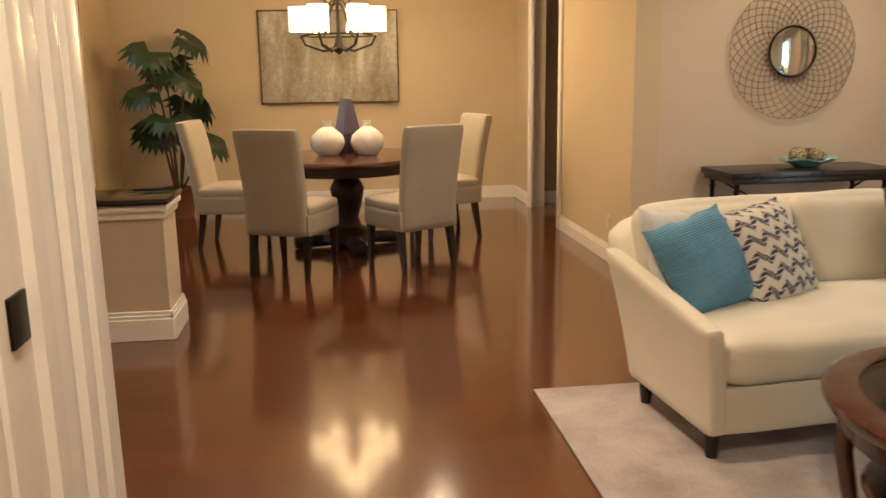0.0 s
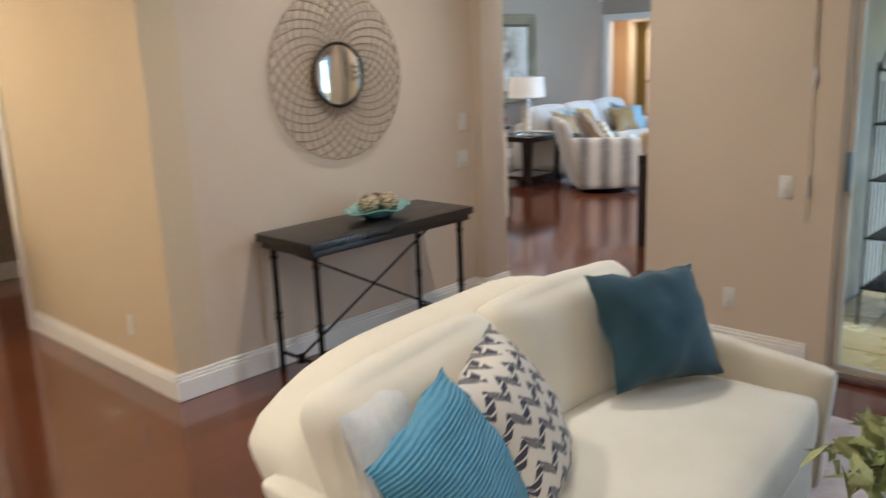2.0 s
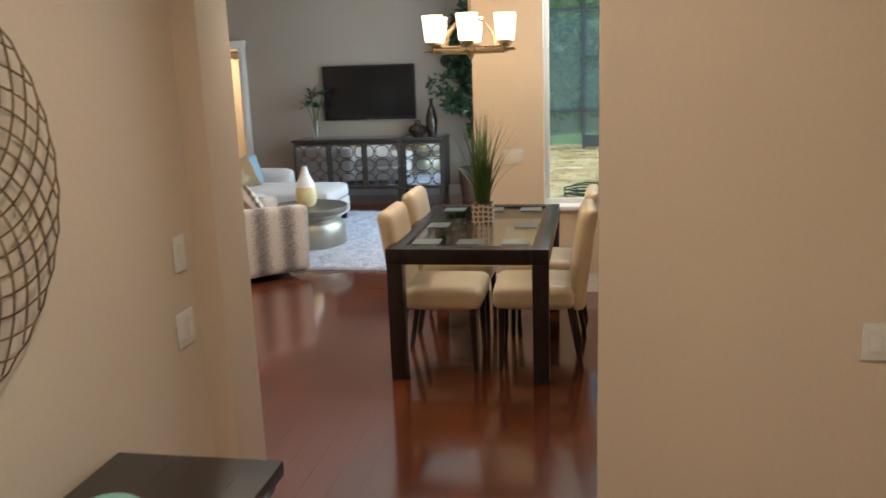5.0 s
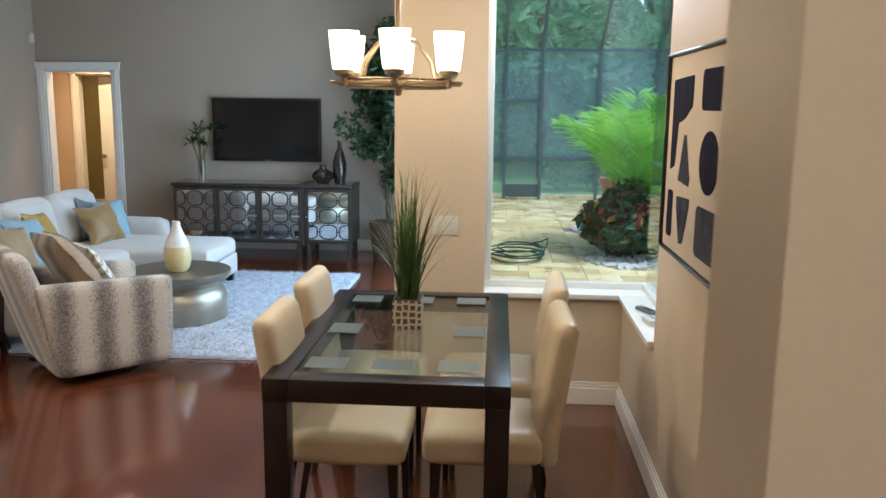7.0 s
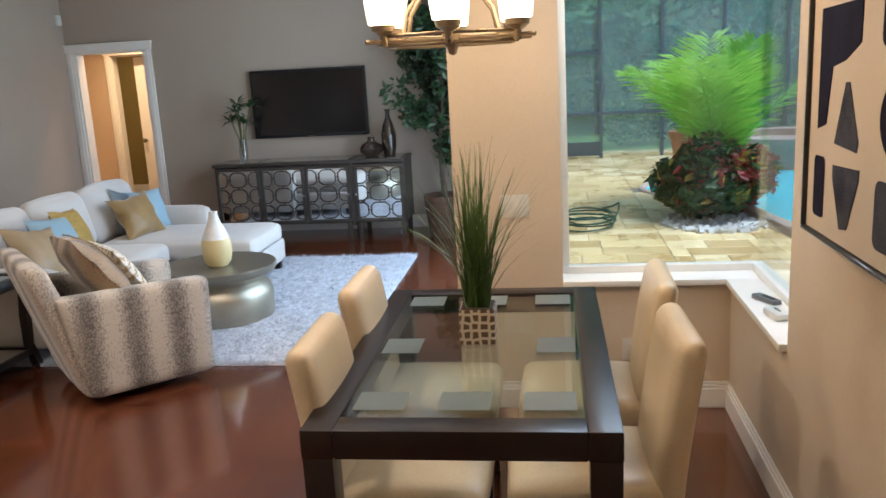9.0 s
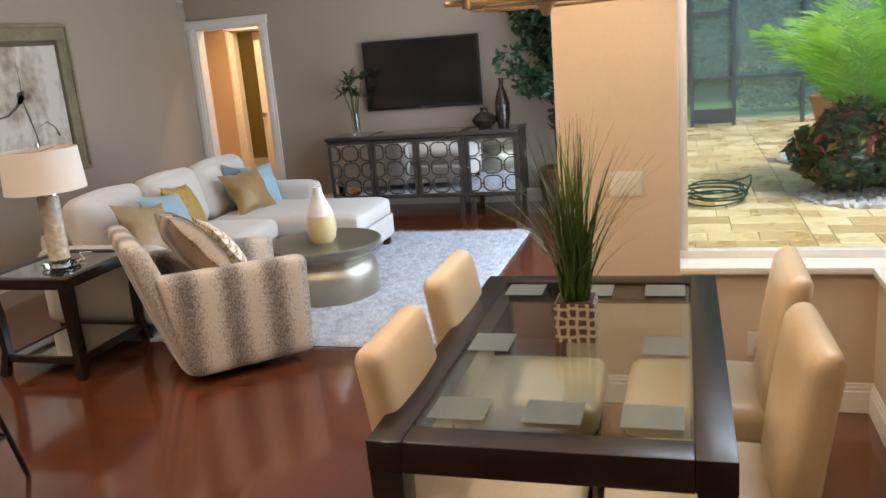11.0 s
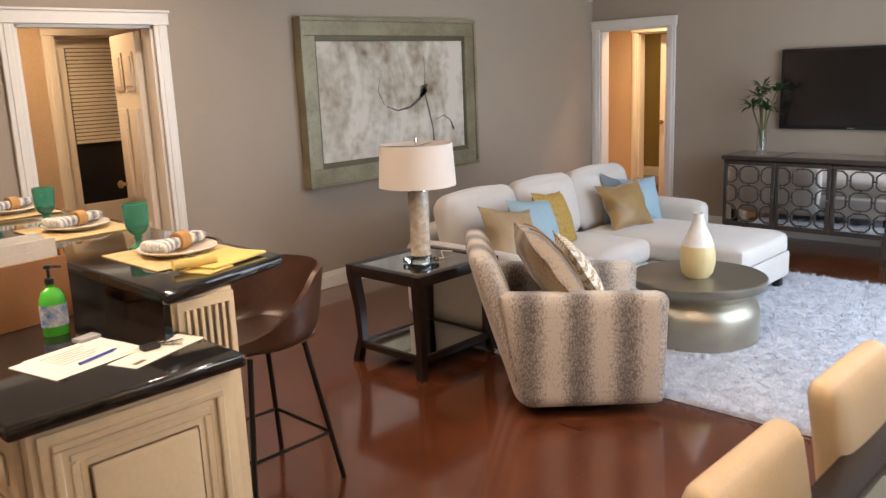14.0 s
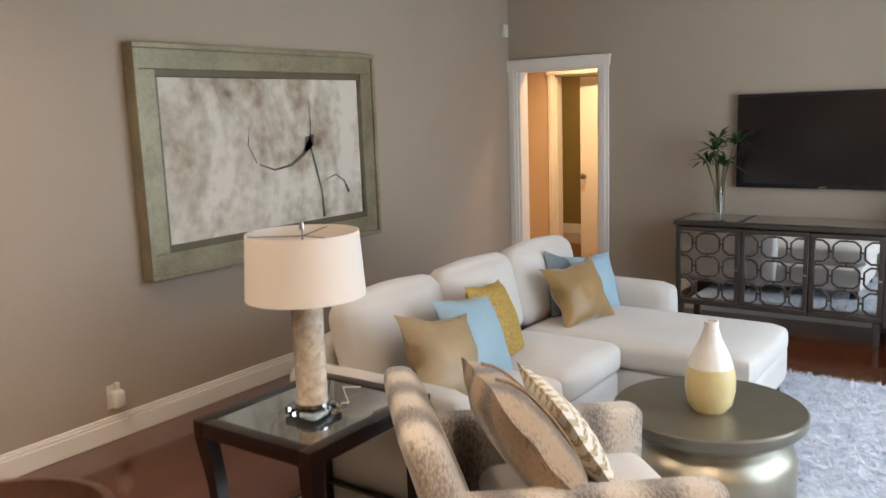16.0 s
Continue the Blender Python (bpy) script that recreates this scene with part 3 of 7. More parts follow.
shutter = structure("window_3", TRIM, lambda bm: (frame_bars(bm, "x", -2.06, -1.99, 6.15, 8.36, 0.38, 2.35, 0.05),), "white plantation shutters with open slats")
pane("pane", shutter, -2.10, -2.094, 6.15, 8.36, 0.38, 2.35)
bm = bmesh.new()
box(bm, -0.032, 0.032, 0, 0.60, -0.005, 0.005, 0.004, seg=1)
slat_mesh = bpy.data.meshes.new("slat")
bm.to_mesh(slat_mesh)
bm.free()
slat_mesh.materials.append(TRIM)
for k in range(3):
    y0 = 6.21 + k * 0.70
    part("stile", TRIM, shutter, lambda bm: (frame_bars(bm, "x", -2.045, -2.0, y0, y0 + 0.69, 0.43, 1.30, 0.045), frame_bars(bm, "x", -2.045, -2.0, y0, y0 + 0.69, 1.30, 2.30, 0.045), box(bm, -1.985, -1.975, y0 + 0.335, y0 + 0.355, 0.5, 2.2)))
    for z in [0.50 + 0.062 * i for i in range(13)] + [1.38 + 0.062 * i for i in range(14)]:
        s = new("slat", slat_mesh)
        s.parent = shutter
        s.matrix_basis = pose(-2.022, y0 + 0.045, z, 0, 28, 0)

# open rooms behind the doorways
six = structure("door_3", TRIM, lambda bm: box(bm, 0, 0.62, 0, 0.04, 0.01, 2.0, 0.004), "white six-panel door standing open")
six.matrix_basis = pose(7.80, 10.08, 0, 0, 0, 79)
for u0, u1 in ((0.07, 0.28), (0.34, 0.55)):
    for z0, z1 in ((0.18, 0.72), (0.86, 1.50), (1.62, 1.88)):
        part("panel", TRIM, six, lambda bm: (box(bm, u0, u1, 0.041, 0.052, z0, z1, 0.008), box(bm, u0 + 0.03, u1 - 0.03, 0.046, 0.060, z0 + 0.03, z1 - 0.03, 0.008)))
part("handle", NICKEL, six, lambda bm: lathe(bm, [(0.012, 0), (0.012, 0.03), (0.028, 0.04), (0.03, 0.055), (0.015, 0.07), (0, 0.072)], 16, (0.57, 0.042, 0.95), Euler((radians(-90), 0, 0)).to_matrix()))
blinddoor = structure("door_4", TRIM, lambda bm: (frame_bars(bm, "y", 11.52, 11.56, 7.822, 8.578, 0.01, 2.03, 0.07), box(bm, 7.892, 8.508, 11.525, 11.555, 0.08, 0.72)), "glazed door with lowered white blind")
part("pane", mat("dusk_glass", (0.02, 0.022, 0.026), None, 3, 0.1), blinddoor, lambda bm: box(bm, 7.892, 8.508, 11.536, 11.542, 0.72, 1.96))
part("blind", mat("blind_slats", (0.80, 0.76, 0.66), None, 4, 0.5), blinddoor, lambda bm: [box(bm, 7.90, 8.50, 11.518, 11.530, 1.21 + 0.03 * i, 1.234 + 0.03 * i, 0.002, seg=1) for i in range(25)])
bed_door = structure("door_5", TRIM, lambda bm: box(bm, 0, 0.54, 0, 0.04, 0.01, 2.0, 0.004), "white door standing open into the olive room")
bed_door.matrix_basis = pose(14.40, 9.425, 0, 0, 0, 84)
part("handle", NICKEL, bed_door, lambda bm: lathe(bm, [(0.012, 0), (0.012, 0.03), (0.028, 0.04), (0.03, 0.055), (0, 0.07)], 16, (0.48, 0.042, 0.95), Euler((radians(-90), 0, 0)).to_matrix()))


# recessed ceiling lights, all out of view; added to light the rooms from above
CAN = glow("added_recessed_glow", WARM, 6.0)


def added_can_light(x, y, energy, z=H, tint=SOFT_WARM):
    t = thing("recessed_light", "white round recessed ceiling light, unseen and added, lit warm", "ceiling light", pose(x, y, z), "recessed lights")
    part("trim", WHITE_PLASTIC, t, lambda bm: lathe(bm, [(0.062, -0.001), (0.085, -0.001), (0.085, -0.008), (0.062, -0.012), (0.062, -0.001)], 24))
    part("lens", CAN, t, lambda bm: lathe(bm, [(0.060, -0.003), (0.060, -0.005), (0, -0.006)], 24))
    lamp("added_recessed_lamp", "AREA", pose(x, y, z - 0.02), energy, tint, 0.12, spread=130)


for x, y, e in ((3.3, 4.4, 23), (1.0, 4.6, 20), (0.2, 2.6, 26), (1.2, 7.8, 19), (0.3, 0.3, 44), (5.2, 7.6, 60), (7.4, 8.9, 24), (7.4, 6.3, 27), (10.3, 8.6, 4)):
    added_can_light(x, y, e)
added_can_light(13.6, 9.6, 42, 2.7, WARM)
added_can_light(7.4, 10.8, 19, 2.7, WARM)
added_can_light(15.3, 10.6, 24, 2.7, WARM)
added_can_light(7.9, 12.3, 8, 2.7, WARM)

# ---- outside ----
GRASS = mat("lawn", (0.12, 0.24, 0.04), (0.07, 0.15, 0.03), 0.8, 0.9, bump=0.6, bscale=30)
PAVER = mat("travertine", (0.84, 0.66, 0.36), (0.66, 0.46, 0.19), 2.6, 0.30, bump=0.25, bscale=22, rvar=0.18)
n_, l_ = PAVER.node_tree.nodes, PAVER.node_tree.links
pv = n_.new("ShaderNodeObjectInfo")
pa = n_.new("ShaderNodeAttribute")
pa.attribute_name = "tone"
ps = n_.new("ShaderNodeMath")
ps.operation = "ADD"
l_.new(pv.outputs["Random"], ps.inputs[0])
l_.new(pa.outputs["Fac"], ps.inputs[1])
pf = n_.new("ShaderNodeMath")
pf.operation = "FRACT"
l_.new(ps.outputs[0], pf.inputs[0])
pr_ = ramp(n_, l_, pf.outputs[0], [(0.0, (0.70, 0.62, 0.50)), (0.45, (0.95, 0.92, 0.86)), (0.8, (1.08, 1.08, 1.06)), (1.0, (1.12, 1.18, 1.35))])
pm = n_.new("ShaderNodeMix")
pm.data_type, pm.blend_type = "RGBA", "MULTIPLY"
pm.inputs[0].default_value = 1.0
bs = n_["Principled BSDF"].inputs["Base Color"]
l_.new(bs.links[0].from_socket, pm.inputs[6])
l_.new(pr_.outputs[0], pm.inputs[7])
l_.new(pm.outputs[2], bs)
JOINT = mat("paver_joint", (0.20, 0.17, 0.12), None, 4, 0.9)
LEAF = mat("leaf_green", (0.15, 0.30, 0.07), (0.08, 0.17, 0.04), 3, 0.5, bscale=40)
LEAF_DARK = mat("dark_leaf_green", (0.045, 0.11, 0.03), (0.018, 0.05, 0.015), 2, 0.45, bscale=40)
LEAF_BRIGHT = mat("palm_leaf_green", (0.40, 0.68, 0.10), (0.24, 0.50, 0.07), 2, 0.42, bscale=40)
LEAF_RED = mat("red_croton_leaf", (0.42, 0.06, 0.05), (0.16, 0.05, 0.04), 7, 0.4, bscale=40)
LEAF_GOLD = mat("yellow_croton_leaf", (0.50, 0.36, 0.06), (0.14, 0.18, 0.04), 8, 0.4, bscale=40)
LEAF_INDOOR = mat("ficus_leaf", (0.022, 0.055, 0.016), (0.010, 0.026, 0.009), 3, 0.4, bscale=40)
for lf in (LEAF, LEAF_DARK, LEAF_BRIGHT, LEAF_RED, LEAF_GOLD):
    leafy(lf)
BARK = mat("bark", (0.12, 0.08, 0.05), (0.06, 0.04, 0.03), 8, 0.9, bump=0.5, bscale=40)
TERRACOTTA = mat("terracotta", (0.40, 0.20, 0.11), None, 5, 0.8, bump=0.2)
WATER = mat("pool_water", (0.12, 0.62, 0.72), (0.08, 0.55, 0.68), 1.5, 0.16, bump=0.15, bscale=5, rvar=0.03, spec=0.04)

structure("ground", GRASS, lambda bm: bmesh.ops.create_grid(bm, x_segments=1, y_segments=1, size=600, matrix=Matrix.Translation((0, 0, -0.13))), "green lawn around the house", smooth=0)
patio = structure("pavement", JOINT, boxes((4.72, 20.2, -9.0, 3.68, -0.128, -0.064), (8.32, 20.2, 3.68, 4.97, -0.128, -0.064), (13.04, 20.2, 4.97, 7.0, -0.128, -0.064)), "tan travertine patio of large mixed pavers")
structure("wall_outer", STUCCO, boxes((4.723, 8.322, 3.662, 3.679, -0.06, 0.62), (5.5, 7.18, 3.662, 3.679, 0.62, H), (8.321, 8.338, 3.66, 4.66, -0.06, 0.62), (13.041, 13.06, 4.97, 8.2, -0.06, H)), "pale stucco outer wall")
# patio roof; second box is an unseen eave added against sun in the living room
structure("roof_patio", STUCCO, boxes((4.72, 8.36, 2.4, 3.66, H, H + 0.15), (8.36, 13.0, 3.9, 4.96, H, H + 0.15)), "pale covered patio ceiling, with an unseen eave added as sun shade")

structure("water", WATER, lambda bm: (lathe(bm, [(0, -0.12), (2.85, -0.12), (2.85, -0.058), (0, -0.058)], 48, (14.0, 0.60, 0), None, (1.40, 0.68)), lathe(bm, [(0, -0.12), (0.72, -0.12), (0.72, -0.0575), (0, -0.0575)], 32, (15.3, 2.80, 0))), "turquoise swimming pool water", smooth=0)
COPING = mat("pool_coping", (0.55, 0.42, 0.34), None, 3, 0.6, bump=0.2, bscale=40)
structure("trim_pool", COPING, lambda bm: (tube(bm, [(14.0 + 4.05 * math.cos(a), 0.60 + 2.0 * math.sin(a), -0.06) for a in np.linspace(0, 2 * math.pi, 60)[:-1]], 0.11, 8, True), tube(bm, [(15.3 + 0.72 * math.cos(a), 2.80 + 0.72 * math.sin(a), -0.075) for a in np.linspace(0, 2 * math.pi, 40)[:-1]], 0.06, 8, True), lathe(bm, [(0.9, -0.06), (0.9, 0.34), (1.05, 0.35), (1.05, 0.40), (0.7, 0.40), (0.7, 0.3), (0, 0.3)], 36, (17.6, 1.1, 0))), "pinkish stone pool coping and raised spa")


def cage(bm):
    w = 0.028
    X = 19.2
    ys = [5.6, 4.50, 3.83, 2.775, 1.74, 0.70, -0.35, -1.4, -2.65, -3.9, -5.15, -6.4]
    for y in ys:
        box(bm, X - w - 0.03, X + w, y - w, y + w, -0.06, 2.70)
        tube(bm, [(X, y, 2.70), (X - 2.2, y, 3.9), (X - 5.5, y, 4.6), (X - 9.5, y, 4.7)], 0.035, 6)
    for z in (0.72, 2.70):
        box(bm, X - w - 0.02, X + w, -6.4, 5.6, z - w, z + w)
    box(bm, X - 0.02, X + 0.02, 3.83, 4.50, -0.02, 0.22)
    box(bm, X - w, X + w, 3.83, 4.50, 1.74, 1.80)
    for x in (X, X - 3.0, X - 6.0):
        box(bm, x - w, x + w, 5.6 - w, 5.6 + w, -0.06, 3.9 if x < X else 2.70)
    for x, z in ((X - 2.2, 3.9), (X - 5.5, 4.6), (X - 9.5, 4.7)):
        box(bm, x - 0.03, x + 0.03, -6.4, 5.6, z - 0.03, z + 0.03)
    box(bm, X - 6.0, X, 5.57, 5.63, 0.70, 0.75)


structure("screen_enclosure", ALU, cage, "grey frame of the pool screen enclosure")
# screen cloth coloured pale blue, so that it lays haze over the woods
MESH = mat("hazed_insect_screen", (0.52, 0.72, 0.74), (0.48, 0.66, 0.70), 2, 0.8)
MESH.node_tree.nodes["Principled BSDF"].inputs["Alpha"].default_value = 0.26
structure("screen_mesh", MESH, lambda bm: (box(bm, 19.198, 19.202, -6.4, 5.6, 0.0, 2.70), bm.faces.new([bm.verts.new(q) for q in ((19.2, -6.4, 2.72), (19.2, 5.6, 2.72), (17.0, 5.6, 3.92), (17.0, -6.4, 3.92))])), "fine insect screen of the pool enclosure, pale blue-grey as painted haze")


def leaf_cloud(bm, clumps, count, size, rnd, droop=0.3):
    """Leaves scattered over uneven clumps (centre and radii), denser to the outside."""
    for _ in range(count):
        c, r = clumps[rnd.randrange(len(clumps))]
        d = Vector((rnd.gauss(0, 1), rnd.gauss(0, 1), rnd.gauss(0, 1))).normalized() * rnd.uniform(0.45, 1.05) ** 0.6
        p = Vector(c) + Vector((d.x * r[0], d.y * r[1], d.z * r[2]))
        a = Vector((rnd.gauss(0, 1), rnd.gauss(0, 1), rnd.gauss(0, 0.6) - droop)).normalized()
        b = a.cross(Vector((rnd.gauss(0, 1), rnd.gauss(0, 1), rnd.gauss(0, 1)))).normalized()
        s = size * rnd.uniform(0.6, 1.4)
        v = [bm.verts.new(p + q) for q in (-a * s, b * s * 0.42 + a.cross(b) * s * 0.1, a * s, -b * s * 0.42 + a.cross(b) * s * 0.1)]
        bm.faces.new(v)


def foliage(name, material, clumps, count, size, seed, parent=None):
    rnd = random.Random(seed)
    bm = bmesh.new()
    leaf_cloud(bm, clumps, count, size, rnd)
    return done(bm, name, material, parent, 0)


rnd = random.Random(5)
woods = [((rnd.uniform(25, 33), rnd.uniform(-16, 15), rnd.uniform(0.6, 8.5)), (2.2, 2.0, rnd.uniform(1.0, 1.9))) for _ in range(110)]
WOODS = leafy(mat("wood_leaves", (0.28, 0.52, 0.26), (0.09, 0.22, 0.11), 0.5, 0.6))
tagged(foliage("woods", WOODS, woods, 42000, 0.20, 1), "dense dark green woods behind the lawn", "trees", kind="stuff")
woods2 = [((rnd.uniform(24, 29), rnd.uniform(-16, 15), rnd.uniform(0.3, 7.5)), (1.1, 1.2, 0.9)) for _ in range(60)]
tagged(foliage("woods_edge", LEAF, woods2, 15000, 0.15, 2), "lighter green undergrowth at the wood's edge", "trees", kind="stuff")
# flat sheet whose green stands in for the shade deep in the woods
structure("backdrop", mat("painted_wood_shade", (0.13, 0.26, 0.17), (0.08, 0.18, 0.11), 0.6, 1.0), boxes((35.0, 35.3, -40, 40, -0.13, 11)), "flat backdrop painted in the green of shaded woods")
for i in range(9):
    t = thing("tree", "slim grey-brown trunk in the woods behind the lawn", "tree", pose(26 + 3 * math.sin(i * 7), -12 + i * 3.1, -0.13), "wood trees")
    part("trunk", BARK, t, lambda bm: tube(bm, [(0, 0, 0), (0.1, 0.05, 2.5), (0, 0.2, 5), (0.25, 0.1, 8.5)], [0.16, 0.13, 0.11, 0.06], 8))
hedge = [((21.6 + 0.5 * rnd.random(), y, 0.35 + 0.2 * rnd.random()), (0.5, 0.5, 0.5)) for y in np.arange(-5, 3.4, 0.55)]
tagged(foliage("hedge", LEAF, hedge, 5000, 0.09, 3), "light green clipped shrubs outside the screen", "shrub", kind="stuff")


def frond(bm, base, yaw, lift, length, rnd, droop=0.9, leaflets=34, wide=0.34):
    d = Vector((math.cos(yaw), math.sin(yaw), 0))
    pts = []
    for k in range(13):
        u = k / 12
        pts.append(Vector(base) + d * length * (u * math.cos(lift) * 0.95) + Vector((0, 0, length * (u * math.sin(lift) - droop * 0.55 * u * u))))
    tube(bm, pts, [0.016 * (1 - 0.85 * k / 12) for k in range(13)], 5)
    for k in range(3, leaflets):
        u = k / leaflets
        i = min(11, int(u * 12))
        p = pts[i].lerp(pts[i + 1], u * 12 - i)
        t = (pts[i + 1] - pts[i]).normalized()
        side = t.cross(Vector((0, 0, 1))).normalized()
        w = wide * length * math.sin(math.pi * (0.12 + 0.85 * u)) ** 0.7
        for s in (-1, 1):
            e = p + side * s * w * 0.85 + t * w * 0.75 + Vector((0, 0, w * rnd.uniform(-0.35, 0.1)))
            mid = p.lerp(e, 0.5) + Vector((0, 0, 0.08 * w))
            q = t * 0.0075 * length
            v = [bm.verts.new(x) for x in (p - q * 0.4, mid - q, e, mid + q)]
            bm.faces.new(v)


palm = thing("palm", "young palm with long bright green feathery fronds", "palm", pose(13.75, 2.80, -0.06))
part("trunk", BARK, palm, lambda bm: tube(bm, [(0, 0, 0), (0.03, 0, 0.25), (0.02, 0.02, 0.5)], [0.16, 0.13, 0.10], 10))
prnd = random.Random(8)
for i in range(15):
    part("frond", LEAF_BRIGHT, palm, lambda bm: frond(bm, (0.02, 0.02, 0.48), i * 2.4 + 0.3, radians(prnd.uniform(50, 82)), prnd.uniform(1.6, 2.15), prnd, 0.50, leaflets=60, wide=0.29), 0)
for (x, y, h, m1, sd, lab) in ((13.25, 3.24, 0.90, LEAF_DARK, 11, "dark green"), (13.12, 2.78, 0.78, LEAF_RED, 12, "red"), (13.6, 3.02, 0.95, LEAF, 13, "light green"), (12.98, 3.06, 0.55, LEAF_DARK, 14, "mid green and yellow")):
    sh = thing("croton_shrub", lab + " leafy croton shrub in white gravel", "shrub", pose(x, y, -0.06), "bed shrubs")
    cl = [((0.17 * math.cos(a * 1.7), 0.17 * math.sin(a * 1.7), h * (0.35 + 0.12 * (a % 4))), (0.26, 0.26, h * 0.28)) for a in range(7)]
    part("stem", BARK, sh, lambda bm: [tube(bm, [(0, 0, 0), (0.15 * math.cos(a), 0.15 * math.sin(a), h * 0.6)], 0.012, 5) for a in (0, 1.6, 3.1, 4.7)])
    foliage("leaves", m1, cl, 900, 0.08, sd, sh)
    foliage("leaves", LEAF_RED if m1 != LEAF_RED else LEAF_DARK, cl, 60 if m1 != LEAF_RED else 500, 0.08, sd + 50, sh)
    foliage("leaves", LEAF_GOLD, cl, 110, 0.08, sd + 60, sh)
GRAVEL = mat("white_gravel", (0.6, 0.58, 0.54), None, 30, 0.9)


def gravel(bm):
    g = random.Random(4)
    for _ in range(500):
        a, r = g.uniform(0, 6.28), 1.05 * g.random() ** 0.5
        s = g.uniform(0.02, 0.05)
        box(bm, -s, s, -s * 0.7, s * 0.7, -s * 0.4, s * 0.6, 0, pose(13.0 + 0.55 * r * math.cos(a), 3.0 + 0.55 * r * math.sin(a), -0.05, g.uniform(0, 90), g.uniform(0, 40), g.uniform(0, 180)))


tagged(done((lambda b: (gravel(b), b)[1])(bmesh.new()), "gravel", GRAVEL, None, 0), "white gravel round the planting bed", "gravel", kind="stuff")
for x, y, s in ((16.9, 2.72, 0.62), (18.5, 2.0, 0.62)):
    u = thing("planter_urn", "weathered terracotta garden urn beside the pool", "planter", pose(x, y, -0.06), "garden urns")
    part("bowl", TERRACOTTA, u, lambda bm: lathe(bm, [(0.0, 0), (0.2 * s, 0), (0.16 * s, 0.08), (0.3 * s, 0.3), (0.36 * s, 0.5), (0.42 * s, 0.56), (0.42 * s, 0.62), (0.36 * s, 0.62), (0.33 * s, 0.5), (0, 0.48)], 24))
hose = thing("garden_hose", "coiled dark green garden hose on the patio", "hose", pose(12.95, 4.35, -0.052) @ Matrix.Scale(0.8, 4))


def coil(bm):
    g = random.Random(3)
    pts = [(0.42 * math.cos(a * 0.5) * (1 + 0.25 * math.sin(a * 0.31)), 0.36 * math.sin(a * 0.5) * (1 + 0.2 * math.cos(a * 0.23)), 0.014 + 0.0022 * a + 0.012 * g.random()) for a in range(75)]
    pts += [(0.2, -0.35, 0.22), (0.0, -0.42, 0.30), (-0.2, -0.40, 0.24), (-0.34, -0.30, 0.05)]
    tube(bm, pts, 0.011, 6)


part("coil", mat("hose_green", (0.015, 0.07, 0.045), None, 6, 0.4), hose, coil)
# ---- cloth, ceramics and other surfaces of the things ----
CREAM = mat("cream_linen", (0.72, 0.66, 0.53), (0.66, 0.60, 0.47), 3, 0.85, bump=0.25, bscale=420, sheen=0.25)
CREAM_CUSHION = mat("cream_cushion", (0.74, 0.69, 0.57), (0.68, 0.62, 0.50), 4, 0.85, bump=0.25, bscale=420, sheen=0.25)
GREY_LINEN = mat("pale_grey_linen", (0.58, 0.55, 0.51), (0.52, 0.49, 0.455), 3, 0.88, bump=0.3, bscale=350, sheen=0.25)
BEIGE_CHAIR = mat("oatmeal_upholstery", (0.40, 0.35, 0.28), (0.35, 0.305, 0.24), 3, 0.85, bump=0.25, bscale=380, sheen=0.1)
LEATHER = mat("cream_leather", (0.62, 0.50, 0.33), (0.55, 0.43, 0.27), 5, 0.36, bump=0.08, bscale=120)
TEAL = ribbed(mat("teal_ribbed_cloth", (0.115, 0.31, 0.46), (0.075, 0.23, 0.36), 5, 0.8, bump=0.3, bscale=60, sheen=0.1), 30, 0.004)
PETROL = mat("petrol_blue_velvet", (0.018, 0.065, 0.095), (0.010, 0.042, 0.066), 5, 0.7, bump=0.2, bscale=250, sheen=0.12)
NAVY_CHEVRON = chevron("navy_chevron_cloth", (0.66, 0.62, 0.55), (0.05, 0.05, 0.075), 0.036, 0.072, (0, 2))
WHITE_CLOTH = mat("white_brocade", (0.70, 0.68, 0.64), (0.58, 0.57, 0.56), 14, 0.8, bump=0.3, bscale=90)
GOLD = mat("gold_satin", (0.29, 0.175, 0.055), (0.19, 0.11, 0.03), 5, 0.40, bump=0.2, bscale=300, sheen=0.4)
GOLD_WEAVE = mat("textured_gold_cloth", (0.46, 0.30, 0.07), (0.26, 0.16, 0.03), 60, 0.7, bump=1.0, bscale=80)
TAUPE = mat("taupe_satin", (0.37, 0.27, 0.15), (0.25, 0.175, 0.095), 5, 0.36, bump=0.2, bscale=260)
SKY_BLUE = mat("sky_blue_satin", (0.30, 0.43, 0.50), (0.24, 0.36, 0.43), 5, 0.5, bump=0.2, bscale=260)
GREY_BLUE = mat("slate_cloth", (0.16, 0.19, 0.21), None, 5, 0.6, bump=0.2, bscale=260)
STRIPE = stripes("animal_stripe_cloth", (0.52, 0.465, 0.40), (0.125, 0.105, 0.095), 0.235, 1)
STRIPE_X = stripes("animal_stripe_cloth_front", (0.52, 0.465, 0.40), (0.125, 0.105, 0.095), 0.235, 0)
FUR = stripes("brown_fur_stripe", (0.33, 0.235, 0.145), (0.06, 0.036, 0.022), 0.19, 0)
WHITE_GLAZE = mat("white_matte_glaze", (0.80, 0.78, 0.75), None, 4, 0.35, bump=0.1, bscale=40)
BLUE_GLAZE = mat("indigo_glaze", (0.07, 0.065, 0.12), None, 6, 0.4)
AQUA = mat("aqua_glass", (0.24, 0.44, 0.41), (0.10, 0.29, 0.28), 6, 0.12, rvar=0.05, coat=0.3)
WICKER = net("silver_gold_weave", (0.58, 0.47, 0.30), (0.06, 0.04, 0.022), 55, 0.075, metal=0.3)
